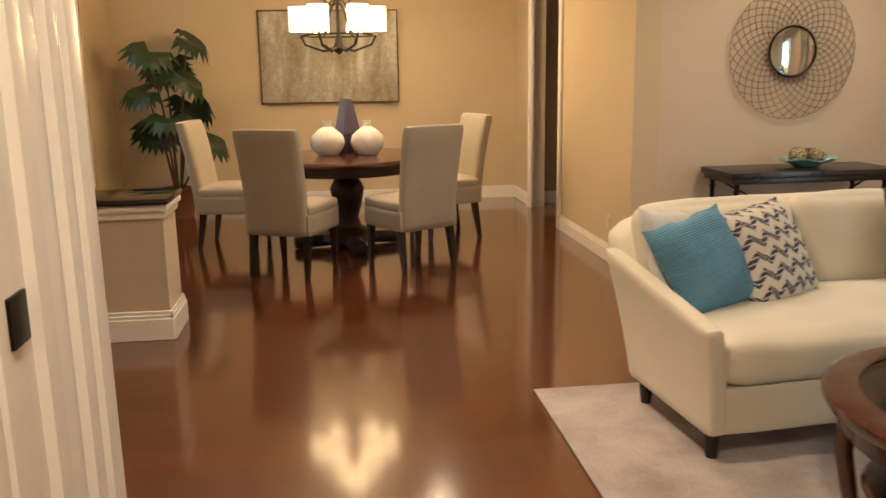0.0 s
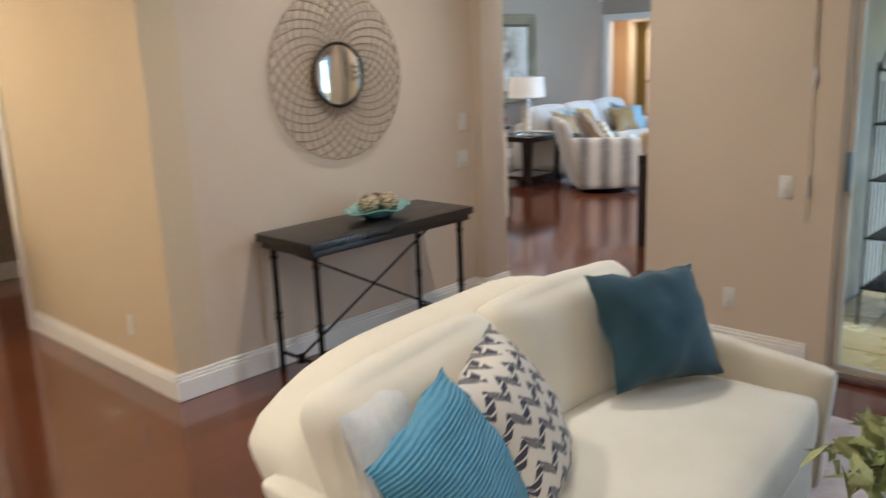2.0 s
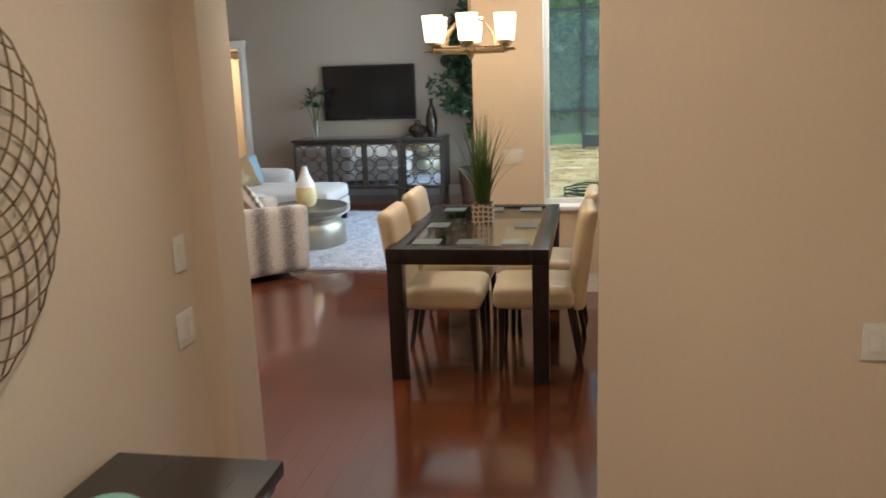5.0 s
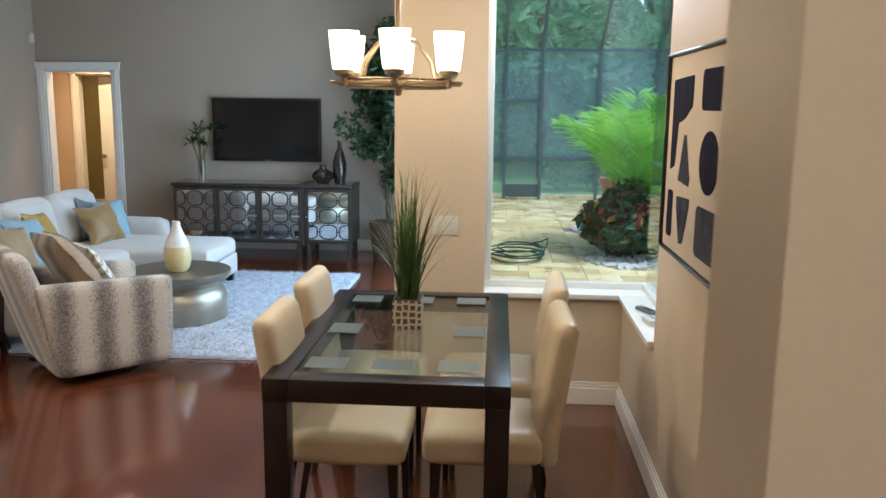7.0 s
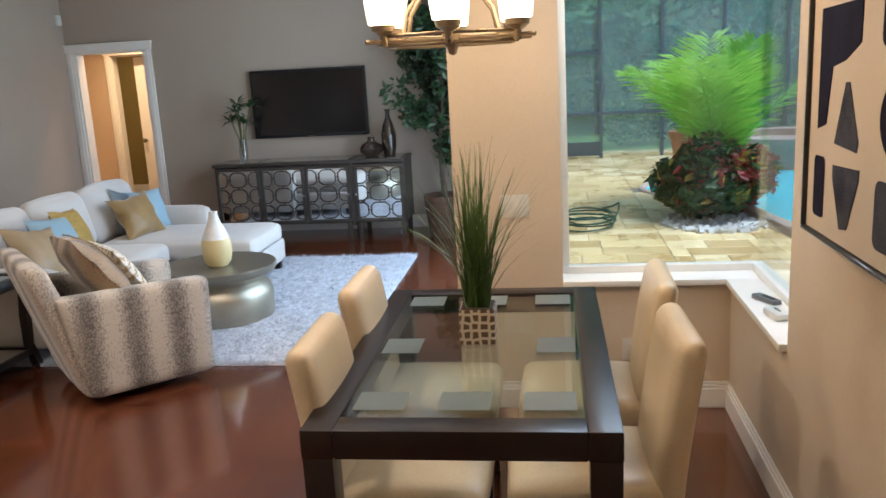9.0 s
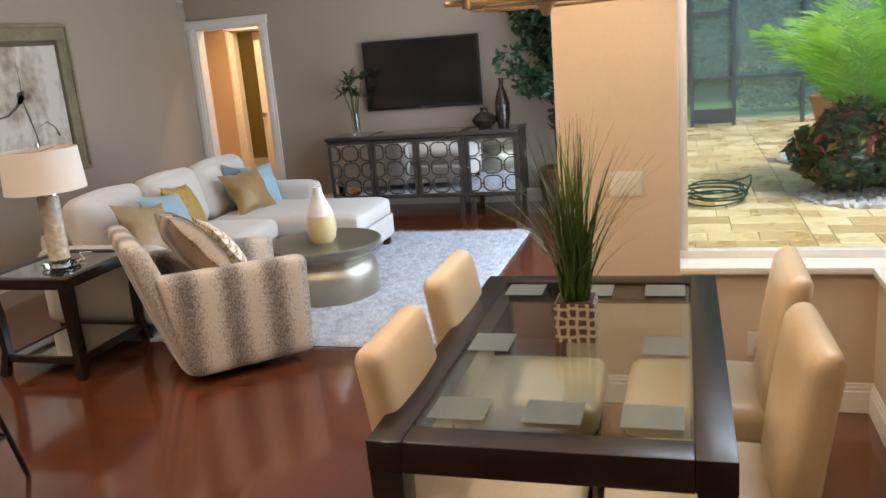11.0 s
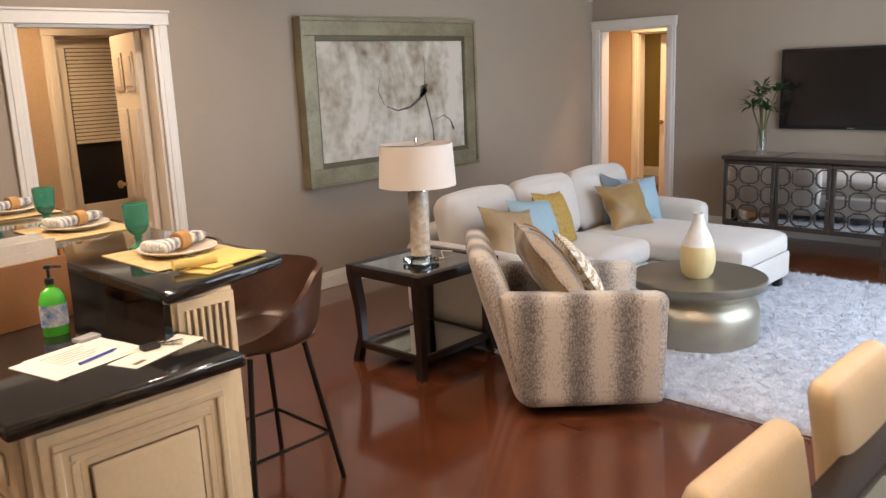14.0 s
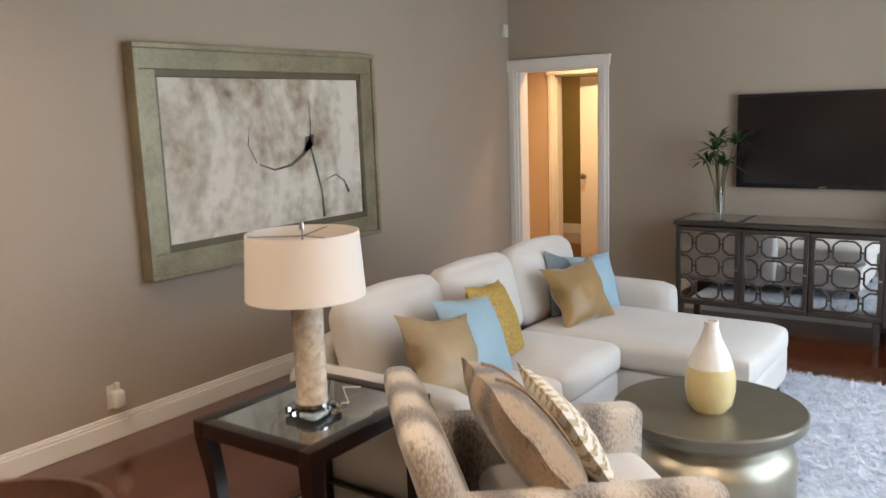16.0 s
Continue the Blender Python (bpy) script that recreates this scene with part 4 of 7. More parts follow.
BROWN_WEAVE = net("brown_weave", (0.22, 0.11, 0.05), (0.02, 0.012, 0.008), 60, 0.08)
SHADE_GLOW = glow("lit_frosted_shade", (1.0, 0.80, 0.52), 2.8)
SHADE_GLOW2 = glow("lit_linen_shade", (1.0, 0.78, 0.46), 2.6)
PEWTER = mat("champagne_metal", (0.42, 0.39, 0.31), (0.34, 0.31, 0.245), 5, 0.36, 0.75, bump=0.05, bscale=200)
PEWTER_TOP = mat("champagne_metal_top", (0.27, 0.25, 0.20), (0.21, 0.195, 0.155), 7, 0.34, 0.7)
SHAG = mat("pale_blue_shag", (0.66, 0.69, 0.75), (0.36, 0.39, 0.46), 16, 0.95, bump=0.8, bscale=60, sheen=0.4)
RUG = mat("taupe_patterned_rug", (0.52, 0.46, 0.44), (0.27, 0.225, 0.215), 3.2, 0.95, bump=0.5, bscale=200)
PEARL = mat("mother_of_pearl", (0.74, 0.68, 0.58), (0.50, 0.40, 0.28), 22, 0.25, bscale=60, coat=0.3)
LAMP_SHADE = mat("white_drum_shade", (0.80, 0.74, 0.68), (0.77, 0.71, 0.65), 4, 0.8, bump=0.1, bscale=400)
CREDENZA = mat("bronze_brown_wood", (0.055, 0.043, 0.034), (0.034, 0.027, 0.022), 5, 0.4, bump=0.06, bscale=80, stretch=(1, 6, 1))
OLIVE_FRAME = mat("silver_olive_frame", (0.36, 0.325, 0.22), (0.24, 0.21, 0.14), 6, 0.4, 0.35, bump=0.15, bscale=60)
CABINET = mat("antique_cream_cabinet", (0.70, 0.60, 0.42), (0.63, 0.53, 0.36), 3, 0.42, bump=0.04, bscale=60)
GLAZE_LINE = mat("brown_glaze_line", (0.16, 0.10, 0.055), None, 5, 0.5)
BROWN_LEATHER = mat("dark_brown_leather", (0.085, 0.036, 0.020), (0.04, 0.018, 0.011), 6, 0.34, bump=0.12, bscale=90)
YELLOW_PAPER = mat("yellow_paper", (0.72, 0.54, 0.16), None, 4, 0.7)
PAPER = mat("white_paper", (0.74, 0.70, 0.62), None, 4, 0.7)
GREEN_GLASS = mat("emerald_glass", (0.10, 0.46, 0.33), (0.07, 0.38, 0.26), 6, 0.10, trans=0.6, rvar=0.03)
CLEAR = mat("clear_glass", (0.9, 0.93, 0.92), (0.88, 0.91, 0.9), 6, 0.03, trans=1.0, rvar=0.01)
TERRA_POT = mat("brown_pot", (0.16, 0.065, 0.03), (0.09, 0.035, 0.018), 6, 0.5)
POT_PATTERN = net("patterned_pot", (0.60, 0.52, 0.40), (0.12, 0.07, 0.04), 33, 0.12, 0.30)
BLADE = mat("grass_blade", (0.09, 0.16, 0.025), (0.035, 0.075, 0.012), 5, 0.5)
DARK_GLAZE = mat("brown_black_glaze", (0.06, 0.035, 0.02), (0.015, 0.012, 0.01), 7, 0.12, coat=0.5, rvar=0.05)
SCREEN_GREEN = glow("glowing_green_screen", (0.22, 0.75, 0.05), 0.8)


# ---- first room ----
def tub_sofa(m):
    t = thing("sofa", "cream linen sofa with sloping arms and bench seat, on a rug", "sofa", m)

    def flare(p):
        k = max(0.0, (p.z - 0.1)) * 0.16
        return (p.x + math.copysign(k, p.x) * (abs(p.x) > 0.6), p.y, p.z)

    def back_curve(p):
        u = abs(p.x) / 0.87
        top = max(0.0, p.z - 0.40) / 0.42
        drop = 0.125 * max(0.0, u - 0.35) ** 2.0 / 0.42
        return (p.x, p.y - 0.20 + 0.38 * max(0.0, p.z - 0.1) / 0.74 - 0.08 * u ** 4, p.z - drop * top)

    def arm(sx):
        def bend(p):
            slope = (p.y - 0.05) * 0.15 if p.y > -0.44 else -0.08
            k = max(0.0, p.z + 0.26) / 0.52
            return (p.x + sx * 0.045 * k * k, (p.y if p.y < 0 else p.y * (0.48 + 0.56 * k)) - 0.02 * k, p.z + k * slope)
        return bend

    part("body", CREAM, t, lambda bm: soft(bm, (1.62, 0.68, 0.20), (0, -0.08, 0.20), 0.025, n=8))
    part("backrest", CREAM, t, lambda bm: soft(bm, (1.70, 0.20, 0.74), (0, 0, 0), 0.07, n=14, bend=lambda p: Vector(back_curve(p + Vector((0, 0.36, 0.47)))), wrinkle=0.003))
    for sx in (-1, 1):
        part("arm", CREAM, t, lambda bm: soft(bm, (0.085, 0.86, 0.50), (sx * 0.822, 0.0, 0.36), 0.028, n=14, bend=arm(sx)))
    part("seat", CREAM_CUSHION, t, lambda bm: soft(bm, (1.585, 0.68, 0.19), (0, -0.09, 0.385), 0.05, (0.01, 0.02, 0.035), n=14, wrinkle=0.003))
    for x in (-0.40, 0.40):
        part("back_cushion", CREAM_CUSHION, t, lambda bm: soft(bm, (0.80, 0.17, 0.46), (x, 0.30, 0.64), 0.075, (0.0, 0.05, 0.02), n=12, m=Euler((radians(-17), 0, radians(-5 * x / 0.4))).to_matrix(), wrinkle=0.006))
    for x in (-0.80, 0.80):
        for y in (-0.36, 0.16):
            part("leg", ESPRESSO, t, lambda bm: lathe(bm, [(0.022, 0), (0.035, 0.12)], 12, (x, y, 0)))
    return t


SOFA = pose(2.305, 3.245, 0.012, 0, 0, 5)
tub_sofa(SOFA).scale = (0.955, 1, 0.94)


def throw_pillow(name, label, material, m, w=0.5, h=0.5, t=0.17, group="sofa pillows", **kw):
    bm = bmesh.new()
    pillow(bm, w, h, t, **kw)
    return tagged(done(bm, name, material, None, 60, m), label, "pillow", group)


throw_pillow("throw_pillow", "ribbed teal blue pillow on the cream sofa", TEAL, SOFA @ pose(-0.61, 0.02, 0.62, -28, -12, 14), 0.39, 0.41, 0.19, pinch=0.07, wrinkle=0.014)
throw_pillow("throw_pillow", "navy and white zigzag pillow on the cream sofa", NAVY_CHEVRON, SOFA @ pose(-0.29, 0.08, 0.62, -28, -6, 22), 0.42, 0.44, 0.22, pinch=0.05, wrinkle=0.012)
throw_pillow("throw_pillow", "white brocade pillow against the sofa arm", WHITE_CLOTH, SOFA @ pose(-0.63, 0.17, 0.61, -20, 4, 24), 0.40, 0.44, 0.13)
throw_pillow("throw_pillow", "dark petrol blue pillow on the cream sofa", PETROL, SOFA @ pose(0.53, 0.05, 0.665, -26, 4, -22), 0.48, 0.40, 0.19, pinch=0.12, wrinkle=0.018)

rug1 = thing("area_rug", "taupe low-pile rug with faint pattern on wood floor", "rug", pose(0, 0, 0))
part("pile", RUG, rug1, lambda bm: box(bm, 1.10, 3.95, 1.75, 3.56, 0.0, 0.012, 0.004))


def round_coffee_table(m):
    t = thing("coffee_table", "round reddish-brown wooden coffee table with glass top", "table", m)
    part("rim", MAHOGANY, t, lambda bm: lathe(bm, [(0.44, 0.42), (0.53, 0.42), (0.54, 0.44), (0.54, 0.455), (0.52, 0.465), (0.44, 0.465), (0.44, 0.42)], 48))
    top = part("top", GLASS, t, lambda bm: lathe(bm, [(0.0, 0.452), (0.445, 0.452), (0.445, 0.461), (0, 0.461)], 48))
    part("apron", MAHOGANY, t, lambda bm: lathe(bm, [(0.46, 0.34), (0.48, 0.34), (0.48, 0.42), (0.46, 0.42), (0.46, 0.34)], 40))
    part("shelf", MAHOGANY, t, lambda bm: lathe(bm, [(0, 0.14), (0.40, 0.14), (0.41, 0.155), (0.40, 0.17), (0, 0.17)], 40))
    for k in range(4):
        a = math.pi / 4 + k * math.pi / 2
        part("leg", MAHOGANY, t, lambda bm: tube(bm, [(0.46 * math.cos(a), 0.46 * math.sin(a), 0.42), (0.47 * math.cos(a), 0.47 * math.sin(a), 0.2), (0.43 * math.cos(a), 0.43 * math.sin(a), 0.0)], [0.032, 0.028, 0.024], 10))
    return t


round_coffee_table(pose(2.14, 2.08, 0.012))
tp = thing("potted_plant", "pale green leafy plant in a white pot on the coffee table", "plant", pose(2.40, 2.37, 0.474))
part("pot", WHITE_GLAZE, tp, lambda bm: lathe(bm, [(0, 0), (0.06, 0), (0.08, 0.10), (0.075, 0.12), (0.07, 0.10), (0, 0.095)], 20))
foliage("leaves", mat("succulent_leaf", (0.44, 0.46, 0.22), (0.28, 0.33, 0.12), 6, 0.5), [((0.045 * (a % 6) * math.cos(a * 1.9), 0.045 * (a % 6) * math.sin(a * 1.9), 0.22 - 0.012 * (a % 6)), (0.085, 0.085, 0.05)) for a in range(18)], 620, 0.042, 21, tp)
part("stem", BARK, tp, lambda bm: [tube(bm, [(0, 0, 0.09), (0.02 * (a % 6) * math.cos(a * 1.9), 0.02 * (a % 6) * math.sin(a * 1.9), 0.2), (0.045 * (a % 6) * math.cos(a * 1.9), 0.045 * (a % 6) * math.sin(a * 1.9), 0.22 - 0.012 * (a % 6))], 0.003, 5) for a in range(18)])


def console_table(m):
    t = thing("console_table", "black-brown console table with turned iron legs", "table", m)
    part("top", mat("console_top", (0.022, 0.017, 0.014), (0.014, 0.011, 0.009), 3, 0.3, bump=0.08, bscale=40, stretch=(1, 8, 1)), t, lambda bm: (box(bm, -0.575, 0.575, -0.225, 0.225, 0.70, 0.74, 0.006), box(bm, -0.555, 0.555, -0.205, 0.205, 0.665, 0.70, 0.004)))
    for x in (-0.51, 0.51):
        for y in (-0.17, 0.17):
            part("leg", IRON, t, lambda bm: lathe(bm, [(0.019, 0), (0.017, 0.03), (0.0145, 0.06), (0.0145, 0.28), (0.021, 0.292), (0.0145, 0.304), (0.022, 0.316), (0.0145, 0.33), (0.0145, 0.60), (0.022, 0.612), (0.015, 0.625), (0.019, 0.665)], 14, (x, y, 0)))
        part("stretcher", IRON, t, lambda bm: (tube(bm, [(x, -0.17, 0.11), (x, 0.17, 0.11)], 0.009, 8), lathe(bm, [(0.0, -0.03), (0.02, -0.02), (0.022, 0), (0.02, 0.02), (0, 0.03)], 12, (x, 0, 0.11))))
    part("brace", IRON, t, lambda bm: (tube(bm, [(-0.51, 0, 0.12), (0.51, 0, 0.655)], 0.0065, 8), tube(bm, [(0.51, 0, 0.12), (-0.51, 0, 0.655)], 0.0065, 8)))
    return t


CON = pose(3.305, 5.285, 0)
console_table(CON)
bowl = thing("glass_bowl", "wavy aqua glass bowl on the console table", "bowl", CON @ pose(0.055, -0.0, 0.741))


def wavy_bowl(bm):
    prof = [(0.0, 0.002), (0.07, 0.002), (0.10, 0.02), (0.145, 0.038), (0.19, 0.055), (0.188, 0.060), (0.14, 0.045), (0.095, 0.026), (0.06, 0.012), (0, 0.010)]
    lathe(bm, [(r * 0.88, z) for r, z in prof], 48, squash=(1.25, 0.85))
    for v in bm.verts:
        r = math.hypot(v.co.x / 1.25, v.co.y / 0.85)
        a = math.atan2(v.co.y, v.co.x)
        v.co.z += max(0.0, r - 0.10) * 0.10 * math.sin(5 * a)
        k = 1 + max(0.0, r - 0.10) * 0.8 * math.sin(4 * a + 1)
        v.co.x *= k
        v.co.y *= k


part("bowl", AQUA, bowl, wavy_bowl)
for x, y, r, mt, lab in ((-0.07, -0.01, 0.058, WICKER, "silvery gold woven"), (0.055, -0.03, 0.055, WICKER, "gold-brown pierced"), (0.05, 0.06, 0.05, BROWN_WEAVE, "dark brown woven")):
    bm = bmesh.new()
    bmesh.ops.create_icosphere(bm, subdivisions=4, radius=r)
    for v in bm.verts:
        v.co *= 1 + 0.05 * noise.noise(v.co * 75)
    tagged(done(bm, "decor_ball", mt, None, 60, CON @ pose(0.055 + x, y, 0.741 + 0.022 + r)), lab + " decorative ball in the bowl", "ornament", "bowl balls")


def sunburst_mirror(m, R=0.442, r0=0.165):
    t = thing("wall_mirror", "round mirror in a wide bronze wire lattice frame on the wall", "mirror", m)
    part("glass", MIRROR, t, lambda bm: lathe(bm, [(0, 0.030), (0.15, 0.030), (0.158, 0.026), (0.158, 0.02), (0, 0.018)], 48))
    part("rim", IRON, t, lambda bm: tube(bm, [(0.165 * math.cos(a), 0.165 * math.sin(a), 0.028) for a in np.linspace(0, 2 * math.pi, 49)[:-1]], 0.007, 8, True))
    n = 32

    def wires(bm):
        for k in range(n):
            for s in (-1, 1):
                pts = []
                for i in range(13):
                    u = i / 12
                    rad = r0 + (R - r0) * u
                    a = 2 * math.pi * k / n + s * (0.95 * u)
                    pts.append((rad * math.cos(a), rad * math.sin(a), 0.026 + s * 0.0015 + 0.014 * math.sin(math.pi * u)))
                tube(bm, pts, 0.0025, 5)
        for k in range(n):
            a = 2 * math.pi * k / n + 0.95
            b = 2 * math.pi * (k + 1) / n + 0.95
            c = (a + b) / 2
            tube(bm, [(R * math.cos(a), R * math.sin(a), 0.026), (R * 1.015 * math.cos(c), R * 1.015 * math.sin(c), 0.026), (R * math.cos(b), R * math.sin(b), 0.026)], 0.0022, 4)
    part("lattice", BRONZE_WIRE, t, wires)
    return t


sunburst_mirror(pose(3.335, 5.531, 1.49, 90, 0, 0))


def wall_plate(m, gangs=1, label="white light switch on the beige wall", name="light_switch", toggles=True):
    t = thing(name, label, "switch", m, "wall plates")
    w = 0.030 + 0.036 * gangs
    part("plate", WHITE_PLASTIC, t, lambda bm: box(bm, -w / 2, w / 2, -0.006, 0.0, -0.054, 0.054, 0.003))
    for g in range(gangs):
        x = (g - (gangs - 1) / 2) * 0.046
        part("rocker", WHITE_PLASTIC, t, lambda bm: box(bm, x - 0.015, x + 0.015, -0.0105, -0.006, -0.03, 0.03, 0.002))
    return t


wall_plate(pose(4.32, 5.531, 0.93), 2)
wall_plate(pose(4.33, 5.531, 1.16), 1, "small white thermostat on the beige wall", "thermostat")
wall_plate(pose(4.429, 3.545, 0.90, 0, 0, 270), 1)
wall_plate(pose(4.429, 3.80, 0.30, 0, 0, 270), 1, "white power outlet with plugged-in freshener", "outlet")
wall_plate(pose(2.249, 5.95, 0.30, 0, 0, 270), 1, "white power outlet low on the wall", "outlet")
cord = thing("shade_cord", "beige blind cord hanging on the wall", "cord", pose(4.418, 3.44, 0))
part("cord", mat("beige_cord", (0.50, 0.43, 0.33), None, 8, 0.7), cord, lambda bm: (tube(bm, [(0, 0, 2.6), (0, 0.004, 1.8), (-0.002, 0, 0.74)], 0.0025, 6), tube(bm, [(0, 0.018, 2.6), (0, 0.012, 1.6), (-0.002, 0.002, 1.4)], 0.003, 6)))
part("toggle", WHITE_PLASTIC, cord, lambda bm: lathe(bm, [(0.002, 0.86), (0.006, 0.87), (0.006, 0.96), (0.002, 0.97)], 10))
part("toggle", WHITE_PLASTIC, cord, lambda bm: lathe(bm, [(0.003, 1.38), (0.011, 1.40), (0.011, 1.44), (0.003, 1.46)], 10))

# ---- dining room ----
kw = structure("wall_knee", WALL, boxes((-1.97, -0.64, 4.63, 4.98, 0, 0.735)), "low panelled half wall with dark granite cap")
part("trim", TRIM, kw, lambda bm: (box(bm, -1.97, -0.622, 4.612, 4.998, 0.66, 0.735, 0.008), box(bm, -1.97, -0.605, 4.595, 5.015, 0.70, 0.736, 0.012), baseboards(bm, [(-1.97, 4.63, -0.622, 4.63, 0, -1), (-0.64, 4.612, -0.64, 4.998, 1, 0)], 0.16, 0.025)))
part("cap", GRANITE, kw, lambda bm: box(bm, -1.97, -0.60, 4.58, 5.03, 0.737, 0.770, 0.008))
tl = thing("table_lamp", "small dark iron lamp with tan shade on the half wall", "lamp", pose(-1.22, 4.80, 0.771))
part("base", IRON, tl, lambda bm: (lathe(bm, [(0.07, 0), (0.065, 0.012), (0.015, 0.03), (0.02, 0.08), (0.012, 0.12), (0.018, 0.16), (0.010, 0.2), (0.008, 0.26)], 16), tube(bm, [(0.0, 0, 0.06), (0.08, -0.02, 0.09), (0.13, -0.02, 0.07), (0.16, -0.02, 0.10)], 0.006, 6)))
part("shade", mat("tan_shade", (0.45, 0.32, 0.2), None, 5, 0.8), tl, lambda bm: lathe(bm, [(0.10, 0.22), (0.105, 0.22), (0.075, 0.36), (0.07, 0.36), (0.10, 0.22)], 24))


def parsons_chair(m, master=None):
    t = thing("dining_chair", "oatmeal upholstered tall-back dining chair with dark legs", "chair", m, "dining chairs round the table")
    part("seat", BEIGE_CHAIR, t, lambda bm: (soft(bm, (0.50, 0.50, 0.16), (0, 0, 0.38), 0.025, n=6), soft(bm, (0.50, 0.48, 0.09), (0, -0.01, 0.475), 0.035, (0.0, 0.0, 0.018), n=8)))

    def lean(p):
        k = max(0.0, p.z - 0.3)
        return (p.x * (1 + 0.10 * k), p.y + 0.14 * k * k + 0.05 * k, p.z)
    part("backrest", BEIGE_CHAIR, t, lambda bm: soft(bm, (0.45, 0.085, 0.74), (0, 0, 0), 0.03, (0, 0.008, 0), n=10, bend=lambda p: lean(p + Vector((0, 0.215, 0.67)))))
    for x in (-0.21, 0.21):
        part("leg", ESPRESSO, t, lambda bm: tube(bm, [(x, -0.21, 0.32), (x, -0.22, 0)], [0.034, 0.020], 4))
        part("leg", ESPRESSO, t, lambda bm: tube(bm, [(x, 0.19, 0.32), (x * 1.02, 0.24, 0.0)], [0.036, 0.020], 4))
    return t


TC = (0.36, 6.95)
first = None
for x, y in ((-0.135, 5.90), (0.905, 5.935), (1.40, 7.265), (-0.785, 7.145)):
    a = math.degrees(math.atan2(TC[1] - y, TC[0] - x))
    d = Vector((TC[0] - x, TC[1] - y)).normalized() * 0.22
    pm = pose(x + d.x, y + d.y, 0, 0, 0, a + 90)
    if first is None:
        first = parsons_chair(pm)
    else:
        copy_thing(first, pm)


def pedestal_table(m):
    t = thing("dining_table", "round dark mahogany pedestal dining table", "table", m)
    part("top", MAHOGANY, t, lambda bm: lathe(bm, [(0, 0.70), (0.66, 0.70), (0.70, 0.712), (0.705, 0.73), (0.69, 0.745), (0, 0.75)], 64))
    part("apron", ESPRESSO, t, lambda bm: lathe(bm, [(0.52, 0.62), (0.56, 0.62), (0.56, 0.70), (0.52, 0.70), (0.52, 0.62)], 48))
    part("pedestal", ESPRESSO, t, lambda bm: (lathe(bm, [(0.24, 0.06), (0.22, 0.12), (0.11, 0.17), (0.085, 0.24), (0.12, 0.36), (0.14, 0.48), (0.09, 0.58), (0.16, 0.66), (0.16, 0.70)], 28)))
    for k in range(4):
        part("foot", ESPRESSO, t, lambda bm: soft(bm, (0.42, 0.12, 0.10), (0, 0, 0), 0.03, n=6, bend=lambda p: (p.x + 0.24, p.y, p.z + 0.052 + 0.05 * max(0, 0.2 - p.x)), m=Euler((0, 0, radians(10 + 90 * k))).to_matrix()))
    return t


pedestal_table(pose(TC[0], TC[1], 0))
for x, y, s in ((-0.16, 0.02, 1.0), (0.16, -0.02, 0.98)):
    v = thing("vase", "round white matte vase with small neck on the dining table", "vase", pose(TC[0] + x + 0.02, TC[1] + y, 0.751), "white vases")
    part("body", WHITE_GLAZE, v, lambda bm: lathe(bm, [(0, 0), (0.08 * s, 0), (0.125 * s, 0.05), (0.14 * s, 0.10), (0.125 * s, 0.155), (0.075 * s, 0.20), (0.035 * s, 0.225), (0.03 * s, 0.26), (0.038 * s, 0.272), (0.028 * s, 0.272), (0.022 * s, 0.23), (0, 0.2)], 32))
v = thing("vase", "tall faceted indigo vase on the dining table", "vase", pose(TC[0] + 0.02, TC[1] + 0.20, 0.751))
part("body", BLUE_GLAZE, v, lambda bm: lathe(bm, [(0, 0), (0.08, 0), (0.115, 0.16), (0.06, 0.40), (0.045, 0.44), (0.035, 0.44), (0, 0.40)], 7), 20)


